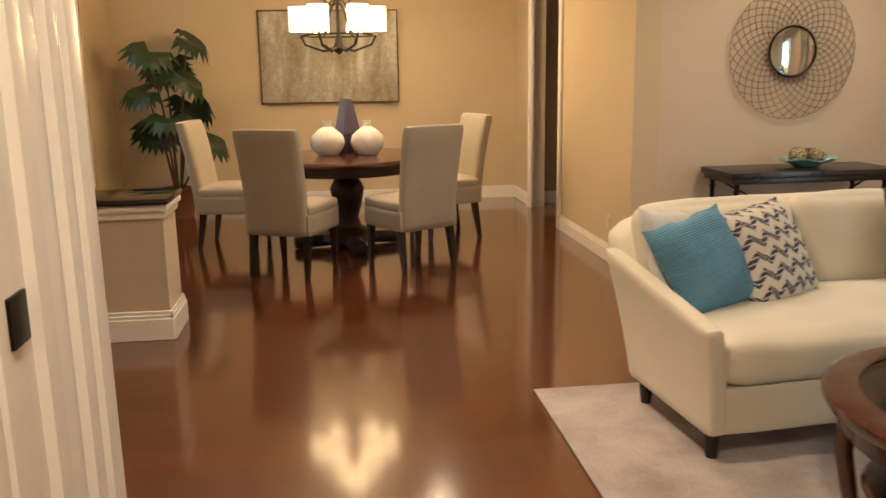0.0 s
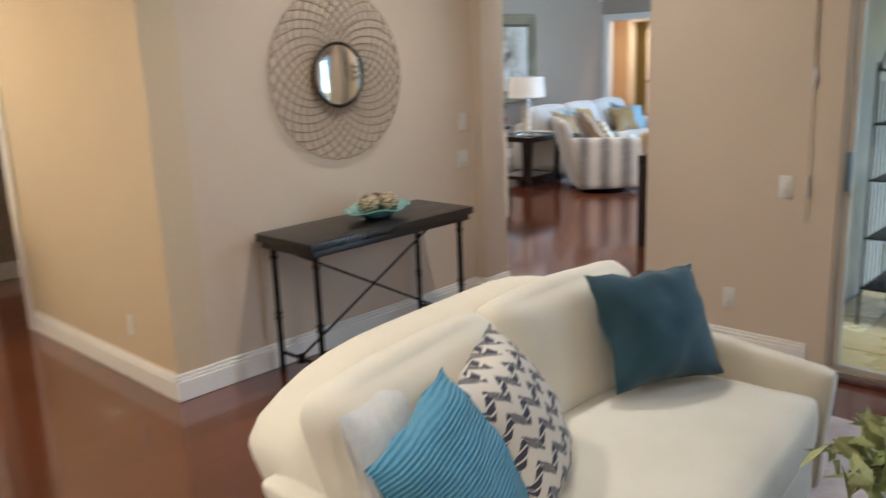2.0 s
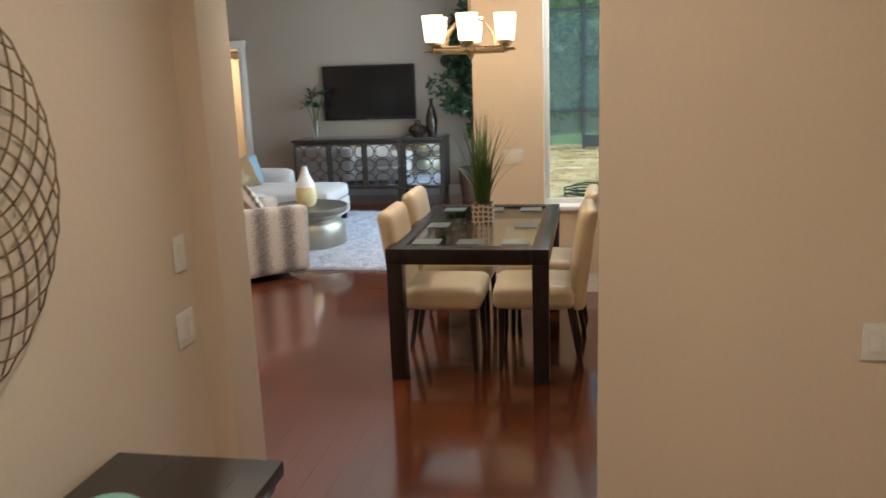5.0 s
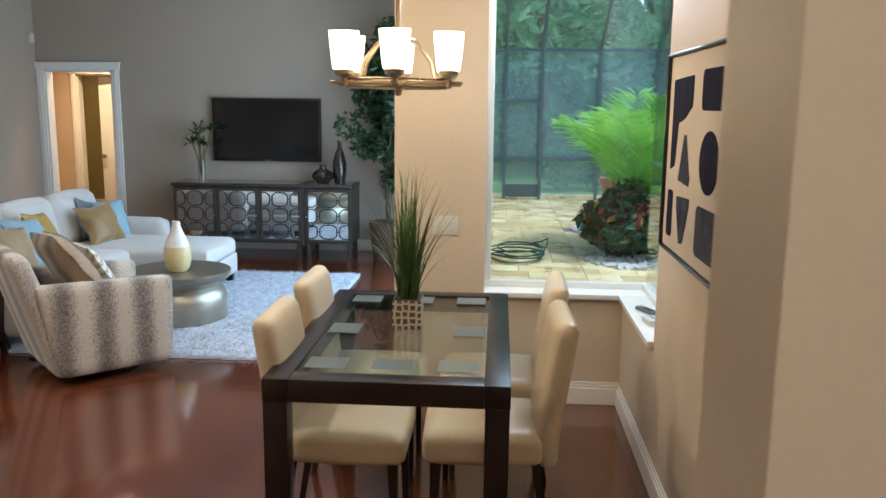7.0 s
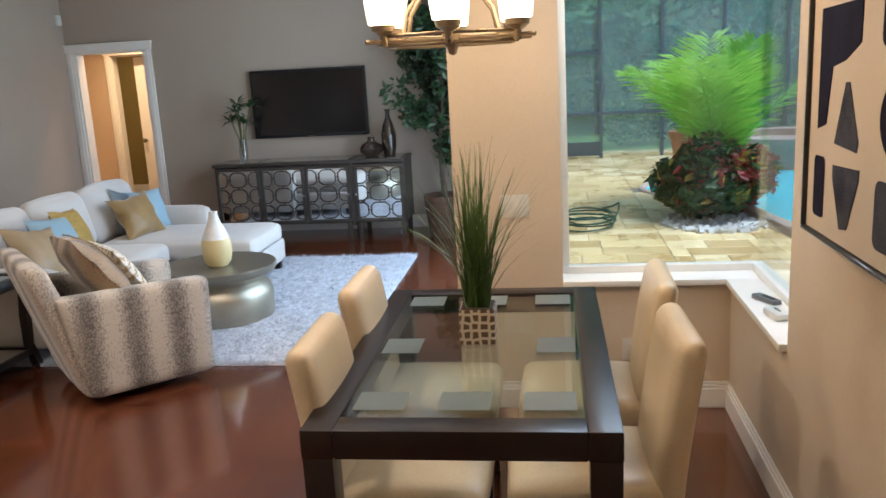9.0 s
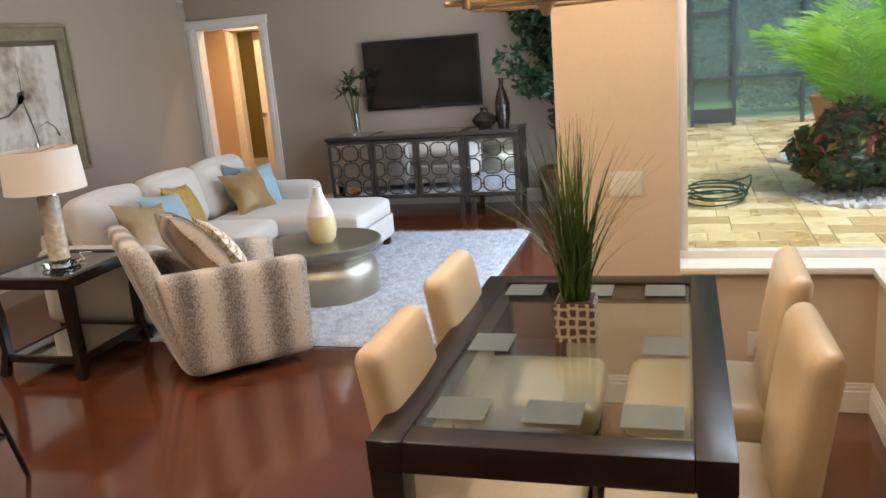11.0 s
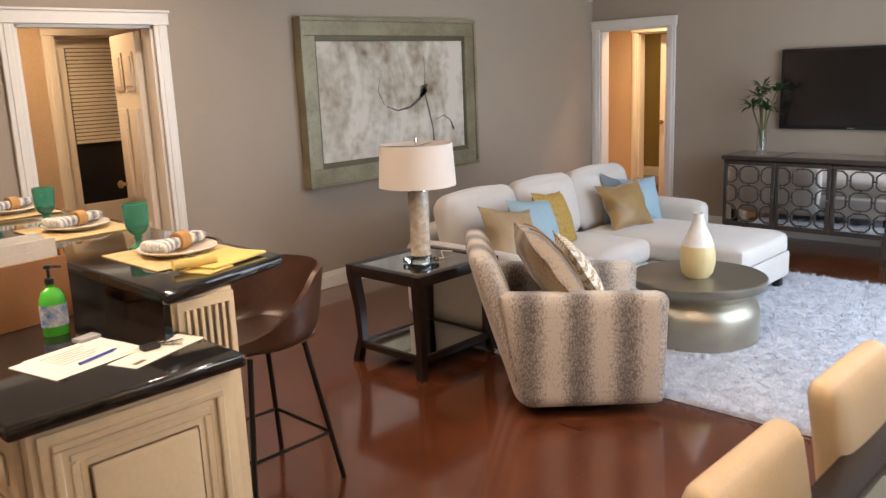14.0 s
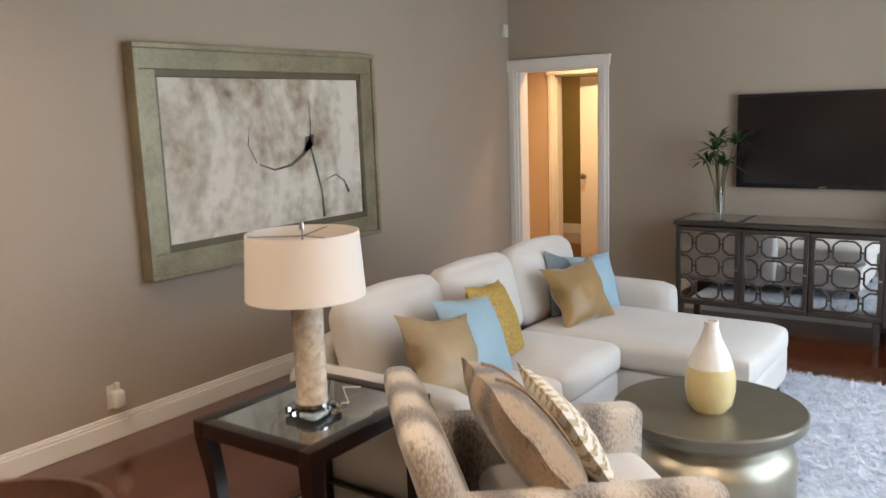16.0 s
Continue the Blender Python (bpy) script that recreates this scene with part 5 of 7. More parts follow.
def dining_chandelier(m):
    t = thing("chandelier", "bronze six-arm chandelier with lit cylinder shades", "chandelier", m)
    part("frame", IRON, t, lambda bm: (tube(bm, [(0, 0, 0.02), (0, 0, H - m.translation.z)], 0.012, 8), lathe(bm, [(0.0, -0.03), (0.03, -0.01), (0.05, 0.02), (0.03, 0.06), (0.02, 0.12)], 16), [tube(bm, [(0, 0, 0.03), (0.12 * math.cos(a), 0.12 * math.sin(a), 0.0), (0.26 * math.cos(a), 0.26 * math.sin(a), 0.05), (0.30 * math.cos(a), 0.30 * math.sin(a), 0.14)], [0.012, 0.011, 0.010, 0.010], 8) for a in (k * math.pi / 3 for k in range(6))], [tube(bm, [(0, 0, 0.42), (0.10 * math.cos(a), 0.10 * math.sin(a), 0.32), (0.2 * math.cos(a), 0.2 * math.sin(a), 0.14), (0.30 * math.cos(a), 0.30 * math.sin(a), 0.10)], 0.008, 6) for a in (k * math.pi / 3 for k in range(6))], tube(bm, [(0.30 * math.cos(a), 0.30 * math.sin(a), 0.12) for a in np.linspace(0, 2 * math.pi, 37)[:-1]], 0.008, 6, True)))
    for k in range(6):
        a = k * math.pi / 3
        s = part("shade", SHADE_GLOW2, t, lambda bm: lathe(bm, [(0.072, 0.15), (0.080, 0.15), (0.080, 0.335), (0.072, 0.335), (0.072, 0.15)], 24, (0.30 * math.cos(a), 0.30 * math.sin(a), 0)))
        s.visible_shadow = False
        lamp("chandelier_bulb", "POINT", m @ pose(0.30 * math.cos(a), 0.30 * math.sin(a), 0.24), 13, WARM, 0.05)
    for k in range(3):
        a = math.pi / 6 + k * 2 * math.pi / 3
        s = part("shade", SHADE_GLOW2, t, lambda bm: lathe(bm, [(0.064, 0.42), (0.072, 0.42), (0.072, 0.60), (0.064, 0.60), (0.064, 0.42)], 24, (0.14 * math.cos(a), 0.14 * math.sin(a), 0)))
        s.visible_shadow = False
        part("arm", IRON, t, lambda bm: tube(bm, [(0, 0, 0.36), (0.08 * math.cos(a), 0.08 * math.sin(a), 0.35), (0.14 * math.cos(a), 0.14 * math.sin(a), 0.42)], 0.009, 6))
    return t


dining_chandelier(pose(0.34, 6.95, 1.57))
art = thing("painting", "abstract grey-brown birch-like canvas on the dining wall", "painting", pose(0.26, 9.318, 1.575))
part("canvas", canvas_art("birch_canvas", [(0.30, (0.16, 0.13, 0.09)), (0.45, (0.30, 0.26, 0.17)), (0.56, (0.40, 0.38, 0.30)), (0.68, (0.62, 0.60, 0.52))], 3.0, (1.5, 1, 0.42), 0.8), art, lambda bm: box(bm, -0.72, 0.72, -0.045, -0.002, -0.47, 0.47, 0.005))
part("frame", BRONZE_WIRE, art, lambda bm: (frame_bars(bm, "y", -0.052, -0.001, -0.735, 0.735, -0.485, 0.485, 0.013)))


def fan_plant(m):
    t = thing("potted_tree", "dark green fan-leaf plant in a brown pot in the corner", "plant", m)
    part("pot", TERRA_POT, t, lambda bm: lathe(bm, [(0, 0), (0.13, 0), (0.17, 0.28), (0.18, 0.30), (0.16, 0.30), (0.14, 0.27), (0, 0.27)], 24))
    g = random.Random(6)
    tips = []
    for k in range(9):
        a = k * 2.4
        top = Vector((0.30 * math.cos(a) * g.uniform(0.5, 1.2), 0.30 * math.sin(a) * g.uniform(0.5, 1.2), 0.75 + 0.125 * k))
        tips.append((top, a))
    part("stem", mat("dark_stem", (0.07, 0.035, 0.02), None, 5, 0.7), t, lambda bm: [tube(bm, [(0.03 * math.cos(a), 0.03 * math.sin(a), 0.27), (p.x * 0.5, p.y * 0.5, p.z * 0.65), p], [0.014, 0.011, 0.006], 6) for p, a in tips])
    for p, a in tips:
        def leaf(bm):
            tilt = Euler((g.uniform(-0.5, 0.5), g.uniform(0.2, 0.9), a)).to_matrix()
            for j in range(17):
                b = -2.0 + 4.0 * j / 16
                L = 0.30 * g.uniform(0.85, 1.05)
                d = Vector((math.cos(b), math.sin(b), 0))
                e = Vector((-math.sin(b), math.cos(b), 0)) * 0.052
                q = [Vector((0, 0, 0)), d * L * 0.6 + e + Vector((0, 0, 0.02)), d * L + Vector((0, 0, -0.09)), d * L * 0.6 - e + Vector((0, 0, 0.02))]
                bm.faces.new([bm.verts.new(p + tilt @ x) for x in q])
        part("leaf", LEAF_INDOOR, t, leaf, 0)
    return t


fan_plant(pose(-1.30, 8.72, 0))

# ---- nook ----
TX0, TX1, TY0, TY1 = 6.26, 7.68, 4.53, 5.40


def glass_table():
    cx, cy = (TX0 + TX1) / 2, (TY0 + TY1) / 2
    t = thing("dining_table", "espresso wooden table with inset glass top and frosted squares", "table", pose(cx, cy, 0))
    hx, hy, w = (TX1 - TX0) / 2, (TY1 - TY0) / 2, 0.092
    for b in ((-hx, hx, -hy, -hy + w), (-hx, hx, hy - w, hy), (-hx, -hx + w, -hy + w, hy - w), (hx - w, hx, -hy + w, hy - w)):
        part("rail", ESPRESSO, t, lambda bm: box(bm, *b, 0.655, 0.74, 0.005))
    for sx in (-1, 1):
        for sy in (-1, 1):
            part("leg", ESPRESSO, t, lambda bm: box(bm, *sorted((sx * (hx - 0.002), sx * (hx - 0.088))), *sorted((sy * (hy - 0.002), sy * (hy - 0.088))), 0, 0.655, 0.004))
    g = part("pane", glass("table_glass", (0.88, 0.93, 0.91), 0.07), t, lambda bm: box(bm, -hx + w - 0.01, hx - w + 0.01, -hy + w - 0.01, hy - w + 0.01, 0.724, 0.732))
    g.visible_shadow = False
    frost = mat("frosted_glass", (0.36, 0.41, 0.39), (0.32, 0.37, 0.35), 4, 0.35, trans=0.7)
    for x, y, sx, sy in ((-0.50, 0.245, 0.13, 0.15), (-0.50, 0.0, 0.13, 0.15), (-0.50, -0.245, 0.13, 0.15), (-0.02, 0.265, 0.15, 0.13), (-0.02, -0.265, 0.15, 0.13), (0.53, 0.255, 0.13, 0.14), (0.53, 0.0, 0.13, 0.14), (0.53, -0.255, 0.13, 0.14)):
        part("frosted_square", frost, t, lambda bm: box(bm, x - sx / 2, x + sx / 2, y - sy / 2, y + sy / 2, 0.7365, 0.738))
    return t


glass_table()


def leather_chair(m):
    t = thing("dining_chair", "cream leather side chair with rounded back and dark legs", "chair", m, "chairs round the glass table")
    part("seat", LEATHER, t, lambda bm: soft(bm, (0.45, 0.46, 0.12), (0, 0, 0.42), 0.04, (0.0, 0.0, 0.02), n=10, wrinkle=0.002))
    part("backrest", LEATHER, t, lambda bm: soft(bm, (0.44, 0.085, 0.56), (0, 0, 0), 0.042, (0, 0.012, 0.0), n=12, bend=lambda p: (p.x, p.y + 0.24 + 0.17 * max(0, p.z + 0.2) ** 1.3, p.z + 0.63)))
    for x in (-0.185, 0.185):
        part("leg", ESPRESSO, t, lambda bm: tube(bm, [(x, -0.18, 0.37), (x, -0.19, 0)], [0.026, 0.017], 4))
        part("leg", ESPRESSO, t, lambda bm: tube(bm, [(x, 0.19, 0.40), (x, 0.26, 0)], [0.026, 0.017], 4))
    return t


lc = leather_chair(pose(6.62, 5.14, 0))
copy_thing(lc, pose(7.27, 5.15, 0))
copy_thing(lc, pose(6.66, 4.63, 0, 0, 0, 182))
copy_thing(lc, pose(7.28, 4.61, 0, 0, 0, 179))

gp = thing("potted_grass", "tall green ornamental grass in a patterned square pot", "plant", pose(7.03, 4.97, 0.7325))
part("pot", POT_PATTERN, gp, lambda bm: box(bm, -0.062, 0.062, -0.062, 0.062, 0, 0.125, 0.004))
part("soil", BARK, gp, lambda bm: box(bm, -0.056, 0.056, -0.056, 0.056, 0.12, 0.128))


def grass(bm):
    g = random.Random(9)
    for _ in range(190):
        a, lean = g.uniform(0, 6.28), abs(g.gauss(0, 0.30))
        L = g.uniform(0.30, 0.62)
        o = Vector((g.uniform(-0.04, 0.04), g.uniform(-0.04, 0.04), 0.125))
        d = Vector((math.cos(a), math.sin(a), 0))
        side = Vector((-math.sin(a), math.cos(a), 0))
        prev = None
        for k in range(6):
            u = k / 5
            p = o + d * L * lean * (u * 0.5 + u * u * 0.9) + Vector((0, 0, L * (u - 0.42 * lean * u * u)))
            w = 0.0042 * (1 - u * 0.9)
            q = (bm.verts.new(p - side * w), bm.verts.new(p + side * w))
            if prev:
                bm.faces.new((prev[0], prev[1], q[1], q[0]))
            prev = q


part("blades", BLADE, gp, grass, 0)


def nook_chandelier(m):
    t = thing("chandelier", "brushed nickel six-arm chandelier with lit frosted shades", "chandelier", m)
    R = 0.232

    def metal(bm):
        lathe(bm, [(0.0, -0.035), (0.012, -0.03), (0.018, -0.01), (0.03, 0.0), (0.03, 0.03), (0.012, 0.05), (0.010, 0.40)], 16)
        tube(bm, [(0, 0, 0.4), (0, 0, H - m.translation.z)], 0.006, 8)
        for k in range(6):
            a = math.pi + k * math.pi / 3
            c, s = math.cos(a), math.sin(a)
            tube(bm, [(0.02 * c, 0.02 * s, 0.015), (R * c, R * s, 0.015), ((R + 0.06) * c, (R + 0.06) * s, 0.015)], 0.007, 6)
            tube(bm, [(0.01 * c, 0.01 * s, 0.20), (0.09 * c, 0.09 * s, 0.17), (0.15 * c, 0.15 * s, 0.10), (0.17 * c, 0.17 * s, 0.02)], 0.007, 6)
            lathe(bm, [(0.012, 0.0), (0.012, 0.03), (0.036, 0.045), (0.038, 0.062), (0.0, 0.066)], 16, (R * c, R * s, 0))
        for z in (0.0, 0.03):
            pts = [(R * 0.96 * math.cos(k * math.pi / 3), R * 0.96 * math.sin(k * math.pi / 3), z) for k in range(6)]
            for p, q in zip(pts, pts[1:] + pts[:1]):
                tube(bm, [p, q], 0.0055, 6)
    part("frame", NICKEL, t, metal)
    for k in range(6):
        a = math.pi + k * math.pi / 3
        s = part("shade", SHADE_GLOW, t, lambda bm: lathe(bm, [(0.040, 0.064), (0.045, 0.066), (0.050, 0.10), (0.060, 0.207), (0.056, 0.207), (0.046, 0.10), (0.040, 0.064)], 24, (R * math.cos(a), R * math.sin(a), 0)))
        s.visible_shadow = False
        lamp("chandelier_bulb", "POINT", m @ pose(R * math.cos(a), R * math.sin(a), 0.14), 7, WARM, 0.04)
    return t


nook_chandelier(pose(6.90, 5.0, 1.752, 0, 0, 4))
wall_plate(pose(8.119, 4.88, 1.02, 0, 0, 270), 3, "wide ivory four-gang switch plate on the wall")
wall_plate(pose(8.119, 4.35, 0.30, 0, 0, 270), 1, "white power outlet under the window", "outlet")

pic = thing("painting", "framed canvas of dark blue-grey shapes on beige", "painting", pose(6.40, 3.881, 1.515, 0, 0, 180) @ Matrix.Diagonal((1, 1, 0.945, 1)))
part("canvas", mat("raw_canvas", (0.60, 0.52, 0.42), (0.55, 0.47, 0.38), 5, 0.8, bump=0.2, bscale=300), pic, lambda bm: box(bm, -0.425, 0.425, -0.058, -0.002, -0.375, 0.375))
part("frame", BLACK, pic, lambda bm: frame_bars(bm, "y", -0.072, -0.001, -0.44, 0.44, -0.39, 0.39, 0.012))
INK = mat("blue_grey_paint", (0.022, 0.022, 0.040), (0.012, 0.012, 0.024), 9, 0.95, spec=0.05)
INK2 = mat("slate_paint", (0.085, 0.09, 0.115), (0.035, 0.038, 0.055), 9, 0.95, spec=0.05)


def flat_shape(poly, material):
    mx, mz = sum(p[0] for p in poly) / len(poly), sum(p[1] for p in poly) / len(poly)
    poly = [(mx + (x - mx) * 0.88, mz + (z - mz) * 0.92) for x, z in poly]

    def build(bm):
        top = [bm.verts.new((-x, -0.0605, z)) for x, z in poly]
        low = [bm.verts.new((-x, -0.0575, z)) for x, z in poly]
        bm.faces.new(top)
        for i in range(len(poly)):
            j = (i + 1) % len(poly)
            bm.faces.new((top[i], top[j], low[j], low[i]))
    part("painted_shape", material, pic, build, 0)


def rr(x0, x1, z0, z1, r=0.03):
    pts = []
    for cx, cz, a0 in ((x1 - r, z1 - r, 0), (x0 + r, z1 - r, 90), (x0 + r, z0 + r, 180), (x1 - r, z0 + r, 270)):
        pts += [(cx + r * math.cos(radians(a0 + q * 30)), cz + r * math.sin(radians(a0 + q * 30))) for q in range(4)]
    return pts


flat_shape([(0.37, 0.30), (0.02, 0.31), (0.02, 0.19), (0.14, 0.14), (0.25, 0.12), (0.29, -0.06), (0.37, -0.08)][::-1], INK)
flat_shape(rr(-0.37, -0.07, 0.165, 0.315), INK)
flat_shape([(-0.22 + 0.135 * math.cos(a), 0.0 + 0.115 * math.sin(a)) for a in np.linspace(0, 6.28, 25)[:-1]], INK)
flat_shape([(0.22, -0.10), (0.03, -0.11), (0.02, -0.08), (0.11, 0.09), (0.14, 0.09)], INK2)
flat_shape(rr(0.27, 0.37, -0.335, -0.135, 0.02), INK)
flat_shape([(0.22, -0.15), (0.0, -0.14), (0.0, -0.17), (0.08, -0.33), (0.14, -0.34), (0.22, -0.19)], INK2)
flat_shape(rr(-0.365, -0.08, -0.335, -0.145), INK2)

rem = thing("remote_control", "grey remote control on the window sill", "remote", pose(7.72, 3.82, 0.651, 0, 0, 25))
part("body", mat("grey_plastic", (0.14, 0.15, 0.16), None, 5, 0.4), rem, lambda bm: box(bm, -0.07, 0.07, -0.022, 0.022, 0, 0.02, 0.006))
part("keys", BLACK, rem, lambda bm: [box(bm, -0.05 + 0.02 * i, -0.037 + 0.02 * i, -0.012 + 0.014 * j, -0.003 + 0.014 * j, 0.02, 0.022) for i in range(4) for j in range(2)])
dev = thing("alarm_keypad", "small white box with cable on the window sill", "device", pose(7.50, 3.83, 0.651, 0, 0, 10))
part("body", WHITE_PLASTIC, dev, lambda bm: box(bm, -0.06, 0.06, -0.035, 0.035, 0, 0.028, 0.008))
part("slot", BLACK, dev, lambda bm: box(bm, -0.02, 0.03, -0.004, 0.004, 0.028, 0.030))

# ---- patio things ----
rack = thing("bakers_rack", "black wrought-iron plant rack with four shelves on the patio", "rack", pose(5.76, 3.31, -0.062) @ Matrix.Diagonal((1, 1, 0.88, 1)))


def rack_frame(bm):
    for x in (-0.30, 0.30):
        tube(bm, [(x, 0.16, 0), (x, 0.16, 1.72)], 0.008, 6)
        pts = [(x, -0.20 - 0.035 * math.sin(2 * math.pi * z / 0.72), z) for z in np.linspace(0, 1.40, 30)] + [(x, -0.13, 1.52), (x, 0.02, 1.62), (x, 0.15, 1.68)]
        tube(bm, pts, 0.008, 6)
        for cz, r in ((0.82, 0.055), (1.02, 0.05), (1.60, 0.06), (1.50, 0.04)):
            tube(bm, [(x, -0.10 + r * (1 - q / 26) * math.cos(q * 0.5), cz + r * (1 - q / 26) * math.sin(q * 0.5)) for q in range(22)], 0.005, 5)
        for q in range(5):
            tube(bm, [(x, 0.10 - 0.05 * q, 0.24), (x, 0.10 - 0.05 * q, 0.58)], 0.003, 5)
    for q in range(9):
        tube(bm, [(-0.30 + 0.075 * q, 0.16, 0.24), (-0.30 + 0.075 * q, 0.16, 1.60)], 0.0035, 5)
    tube(bm, [(-0.30, 0.16, 1.62), (-0.15, 0.16, 1.80), (0, 0.16, 1.90), (0.15, 0.16, 1.80), (0.30, 0.16, 1.62)], 0.007, 6)


part("frame", IRON, rack, rack_frame)
for z, d in ((0.26, 0.19), (0.60, 0.18), (0.98, 0.18), (1.34, 0.19)):
    part("shelf", IRON, rack, lambda bm: box(bm, -0.30, 0.30, -d, 0.155, z - 0.012, z, 0.003))
can = thing("spray_can", "white and red spray can on the rack shelf", "bottle", pose(5.66, 3.33, 0.8015))
part("body", mat("white_red_label", (0.7, 0.3, 0.28), (0.72, 0.70, 0.68), 18, 0.4), can, lambda bm: lathe(bm, [(0, 0), (0.032, 0), (0.034, 0.17), (0.02, 0.19), (0.02, 0.22), (0, 0.22)], 16))
otv = thing("television", "outdoor television on a bracket with a plain glowing green screen", "television", pose(6.25, 3.30, 1.88, 18, 0, 10))
part("body", BLACK, otv, lambda bm: box(bm, -0.40, 0.40, -0.03, 0.03, -0.25, 0.25, 0.01))
# screen face in one even green glow
part("screen", SCREEN_GREEN, otv, lambda bm: box(bm, -0.385, 0.385, -0.034, -0.0305, -0.235, 0.235))
part("bracket", IRON, otv, lambda bm: tube(bm, [(0, 0.03, 0), (0.0, 0.2, 0.05), (0.1, 0.42, 0.2)], 0.02, 6))
mat_out = thing("outdoor_mat", "dark striped outdoor mat on the patio", "mat", pose(6.95, 2.36, -0.052))
part("weave", stripes("striped_mat", (0.55, 0.57, 0.60), (0.02, 0.025, 0.04), 0.16, 0), mat_out, lambda bm: box(bm, -0.75, 0.75, -0.5, 0.5, 0, 0.012, 0.003))
# ---- living room ----
rug2 = thing("shag_rug", "pale blue-grey fluffy shag rug on the wood floor", "rug", pose(0, 0, 0))


def shag(bm):
    x0, x1, y0, y1 = 8.70, 11.49, 5.94, 8.35
    nx, ny = 150, 130
    grid = []
    for i in range(nx + 1):
        row = []
        for j in range(ny + 1):
            x, y = x0 + (x1 - x0) * i / nx, y0 + (y1 - y0) * j / ny
            e = min(i, nx - i, j, ny - j)
            z = 0.003 if e == 0 else 0.021 + 0.008 * noise.noise((x * 13, y * 13, 0)) + 0.006 * noise.noise((x * 42, y * 42, 3))
            row.append(bm.verts.new((x + (0.006 * noise.noise((y * 30, 1, 0)) if e == 0 else 0), y + (0.006 * noise.noise((x * 30, 2, 0)) if e == 0 else 0), z)))
        grid.append(row)
    for i in range(nx):
        for j in range(ny):
            bm.faces.new((grid[i][j], grid[i + 1][j], grid[i + 1][j + 1], grid[i][j + 1]))


part("pile", SHAG, rug2, shag, 180)


def tufts(bm):
    g = random.Random(12)
    for _ in range(34000):
        x, y = g.uniform(8.70, 11.49), g.uniform(5.94, 8.2)
        z = 0.018 + 0.008 * noise.noise((x * 13, y * 13, 0))
        a, L = g.uniform(0, 6.28) + 2 * noise.noise((x * 5, y * 5, 7)), g.uniform(0.025, 0.05)
        d = Vector((math.cos(a), math.sin(a), 0.45)) * L
        s = Vector((-math.sin(a), math.cos(a), 0)) * 0.0055
        p = Vector((x, y, z))
        bm.faces.new([bm.verts.new(q) for q in (p - s, p + s, p + d)])


tagged(part("tufts", SHAG, rug2, tufts, 0), kind="stuff")


def sectional():
    t = thing("sectional_sofa", "pale grey sectional sofa with chaise on the shag rug", "sofa", pose(8.76, 7.72, 0))
    for n_, x0, x1, y0, y1 in (("base", 0.10, 1.50, 0.0, 0.95), ("base", 1.50, 2.38, -0.66, 0.95)):
        part("base", GREY_LINEN, t, lambda bm: soft(bm, (x1 - x0, y1 - y0, 0.20), ((x0 + x1) / 2, (y0 + y1) / 2, 0.19), 0.03, n=6))
    for x0, x1, y0 in ((0.17, 0.83, -0.02), (0.835, 1.495, -0.02), (1.50, 2.28, -0.68)):
        part("seat", GREY_LINEN, t, lambda bm: soft(bm, (x1 - x0, 0.62 - y0, 0.16), ((x0 + x1) / 2, (0.62 + y0) / 2, 0.365), 0.05, (0.008, 0.015, 0.025), n=12, wrinkle=0.003))
    part("backrest", GREY_LINEN, t, lambda bm: soft(bm, (2.32, 0.18, 0.56), (1.22, 0.88, 0.40), 0.05, n=8))
    for x0, x1 in ((0.13, 0.86), (0.87, 1.56), (1.57, 2.30)):
        part("back_cushion", GREY_LINEN, t, lambda bm: soft(bm, (x1 - x0, 0.19, 0.46), ((x0 + x1) / 2, 0.72, 0.64), 0.085, (0.012, 0.05, 0.025), n=12, m=Euler((radians(-14), 0, 0)).to_matrix(), wrinkle=0.006))
    for x in (0.055, 2.38):
        part("arm", GREY_LINEN, t, lambda bm: soft(bm, (0.16, 0.93, 0.50), (x, 0.48, 0.34), 0.06, (0.008, 0.01, 0.01), n=8))
    for x, y in ((0.1, 0.06), (0.1, 0.9), (1.55, -0.6), (2.3, -0.6), (2.35, 0.9)):
        part("leg", ESPRESSO, t, lambda bm: box(bm, x - 0.03, x + 0.03, y - 0.03, y + 0.03, 0.0, 0.10, 0.004))
    return t


sectional()
SO = pose(8.76, 7.72, 0)
throw_pillow("throw_pillow", "shiny taupe satin pillow on the grey sectional", TAUPE, SO @ pose(0.32, 0.30, 0.62, -30, 10, -12), 0.44, 0.44, 0.17, "sectional pillows", pinch=0.17, wrinkle=0.016)
throw_pillow("throw_pillow", "sky blue satin pillow on the grey sectional", SKY_BLUE, SO @ pose(0.66, 0.37, 0.62, -26, 6, -4), 0.42, 0.43, 0.19, "sectional pillows")
throw_pillow("throw_pillow", "textured gold pillow on the grey sectional", GOLD_WEAVE, SO @ pose(0.97, 0.44, 0.62, -22, 6, 8), 0.42, 0.43, 0.17, "sectional pillows")
throw_pillow("throw_pillow", "plain gold satin pillow on the chaise", GOLD, SO @ pose(1.80, 0.38, 0.61, -26, -4, -18), 0.44, 0.41, 0.16, "sectional pillows", pinch=0.18, wrinkle=0.016)
throw_pillow("throw_pillow", "sky blue pillow with slate back on the chaise", SKY_BLUE, SO @ pose(2.13, 0.45, 0.60, -20, 2, -22), 0.38, 0.38, 0.15, "sectional pillows")
throw_pillow("throw_pillow", "slate grey-blue pillow behind the gold one", GREY_BLUE, SO @ pose(1.96, 0.54, 0.61, -18, 14, -10), 0.40, 0.40, 0.12, "sectional pillows")

AC = pose(8.545, 7.165, 0.0, 0, 0, 43.8)


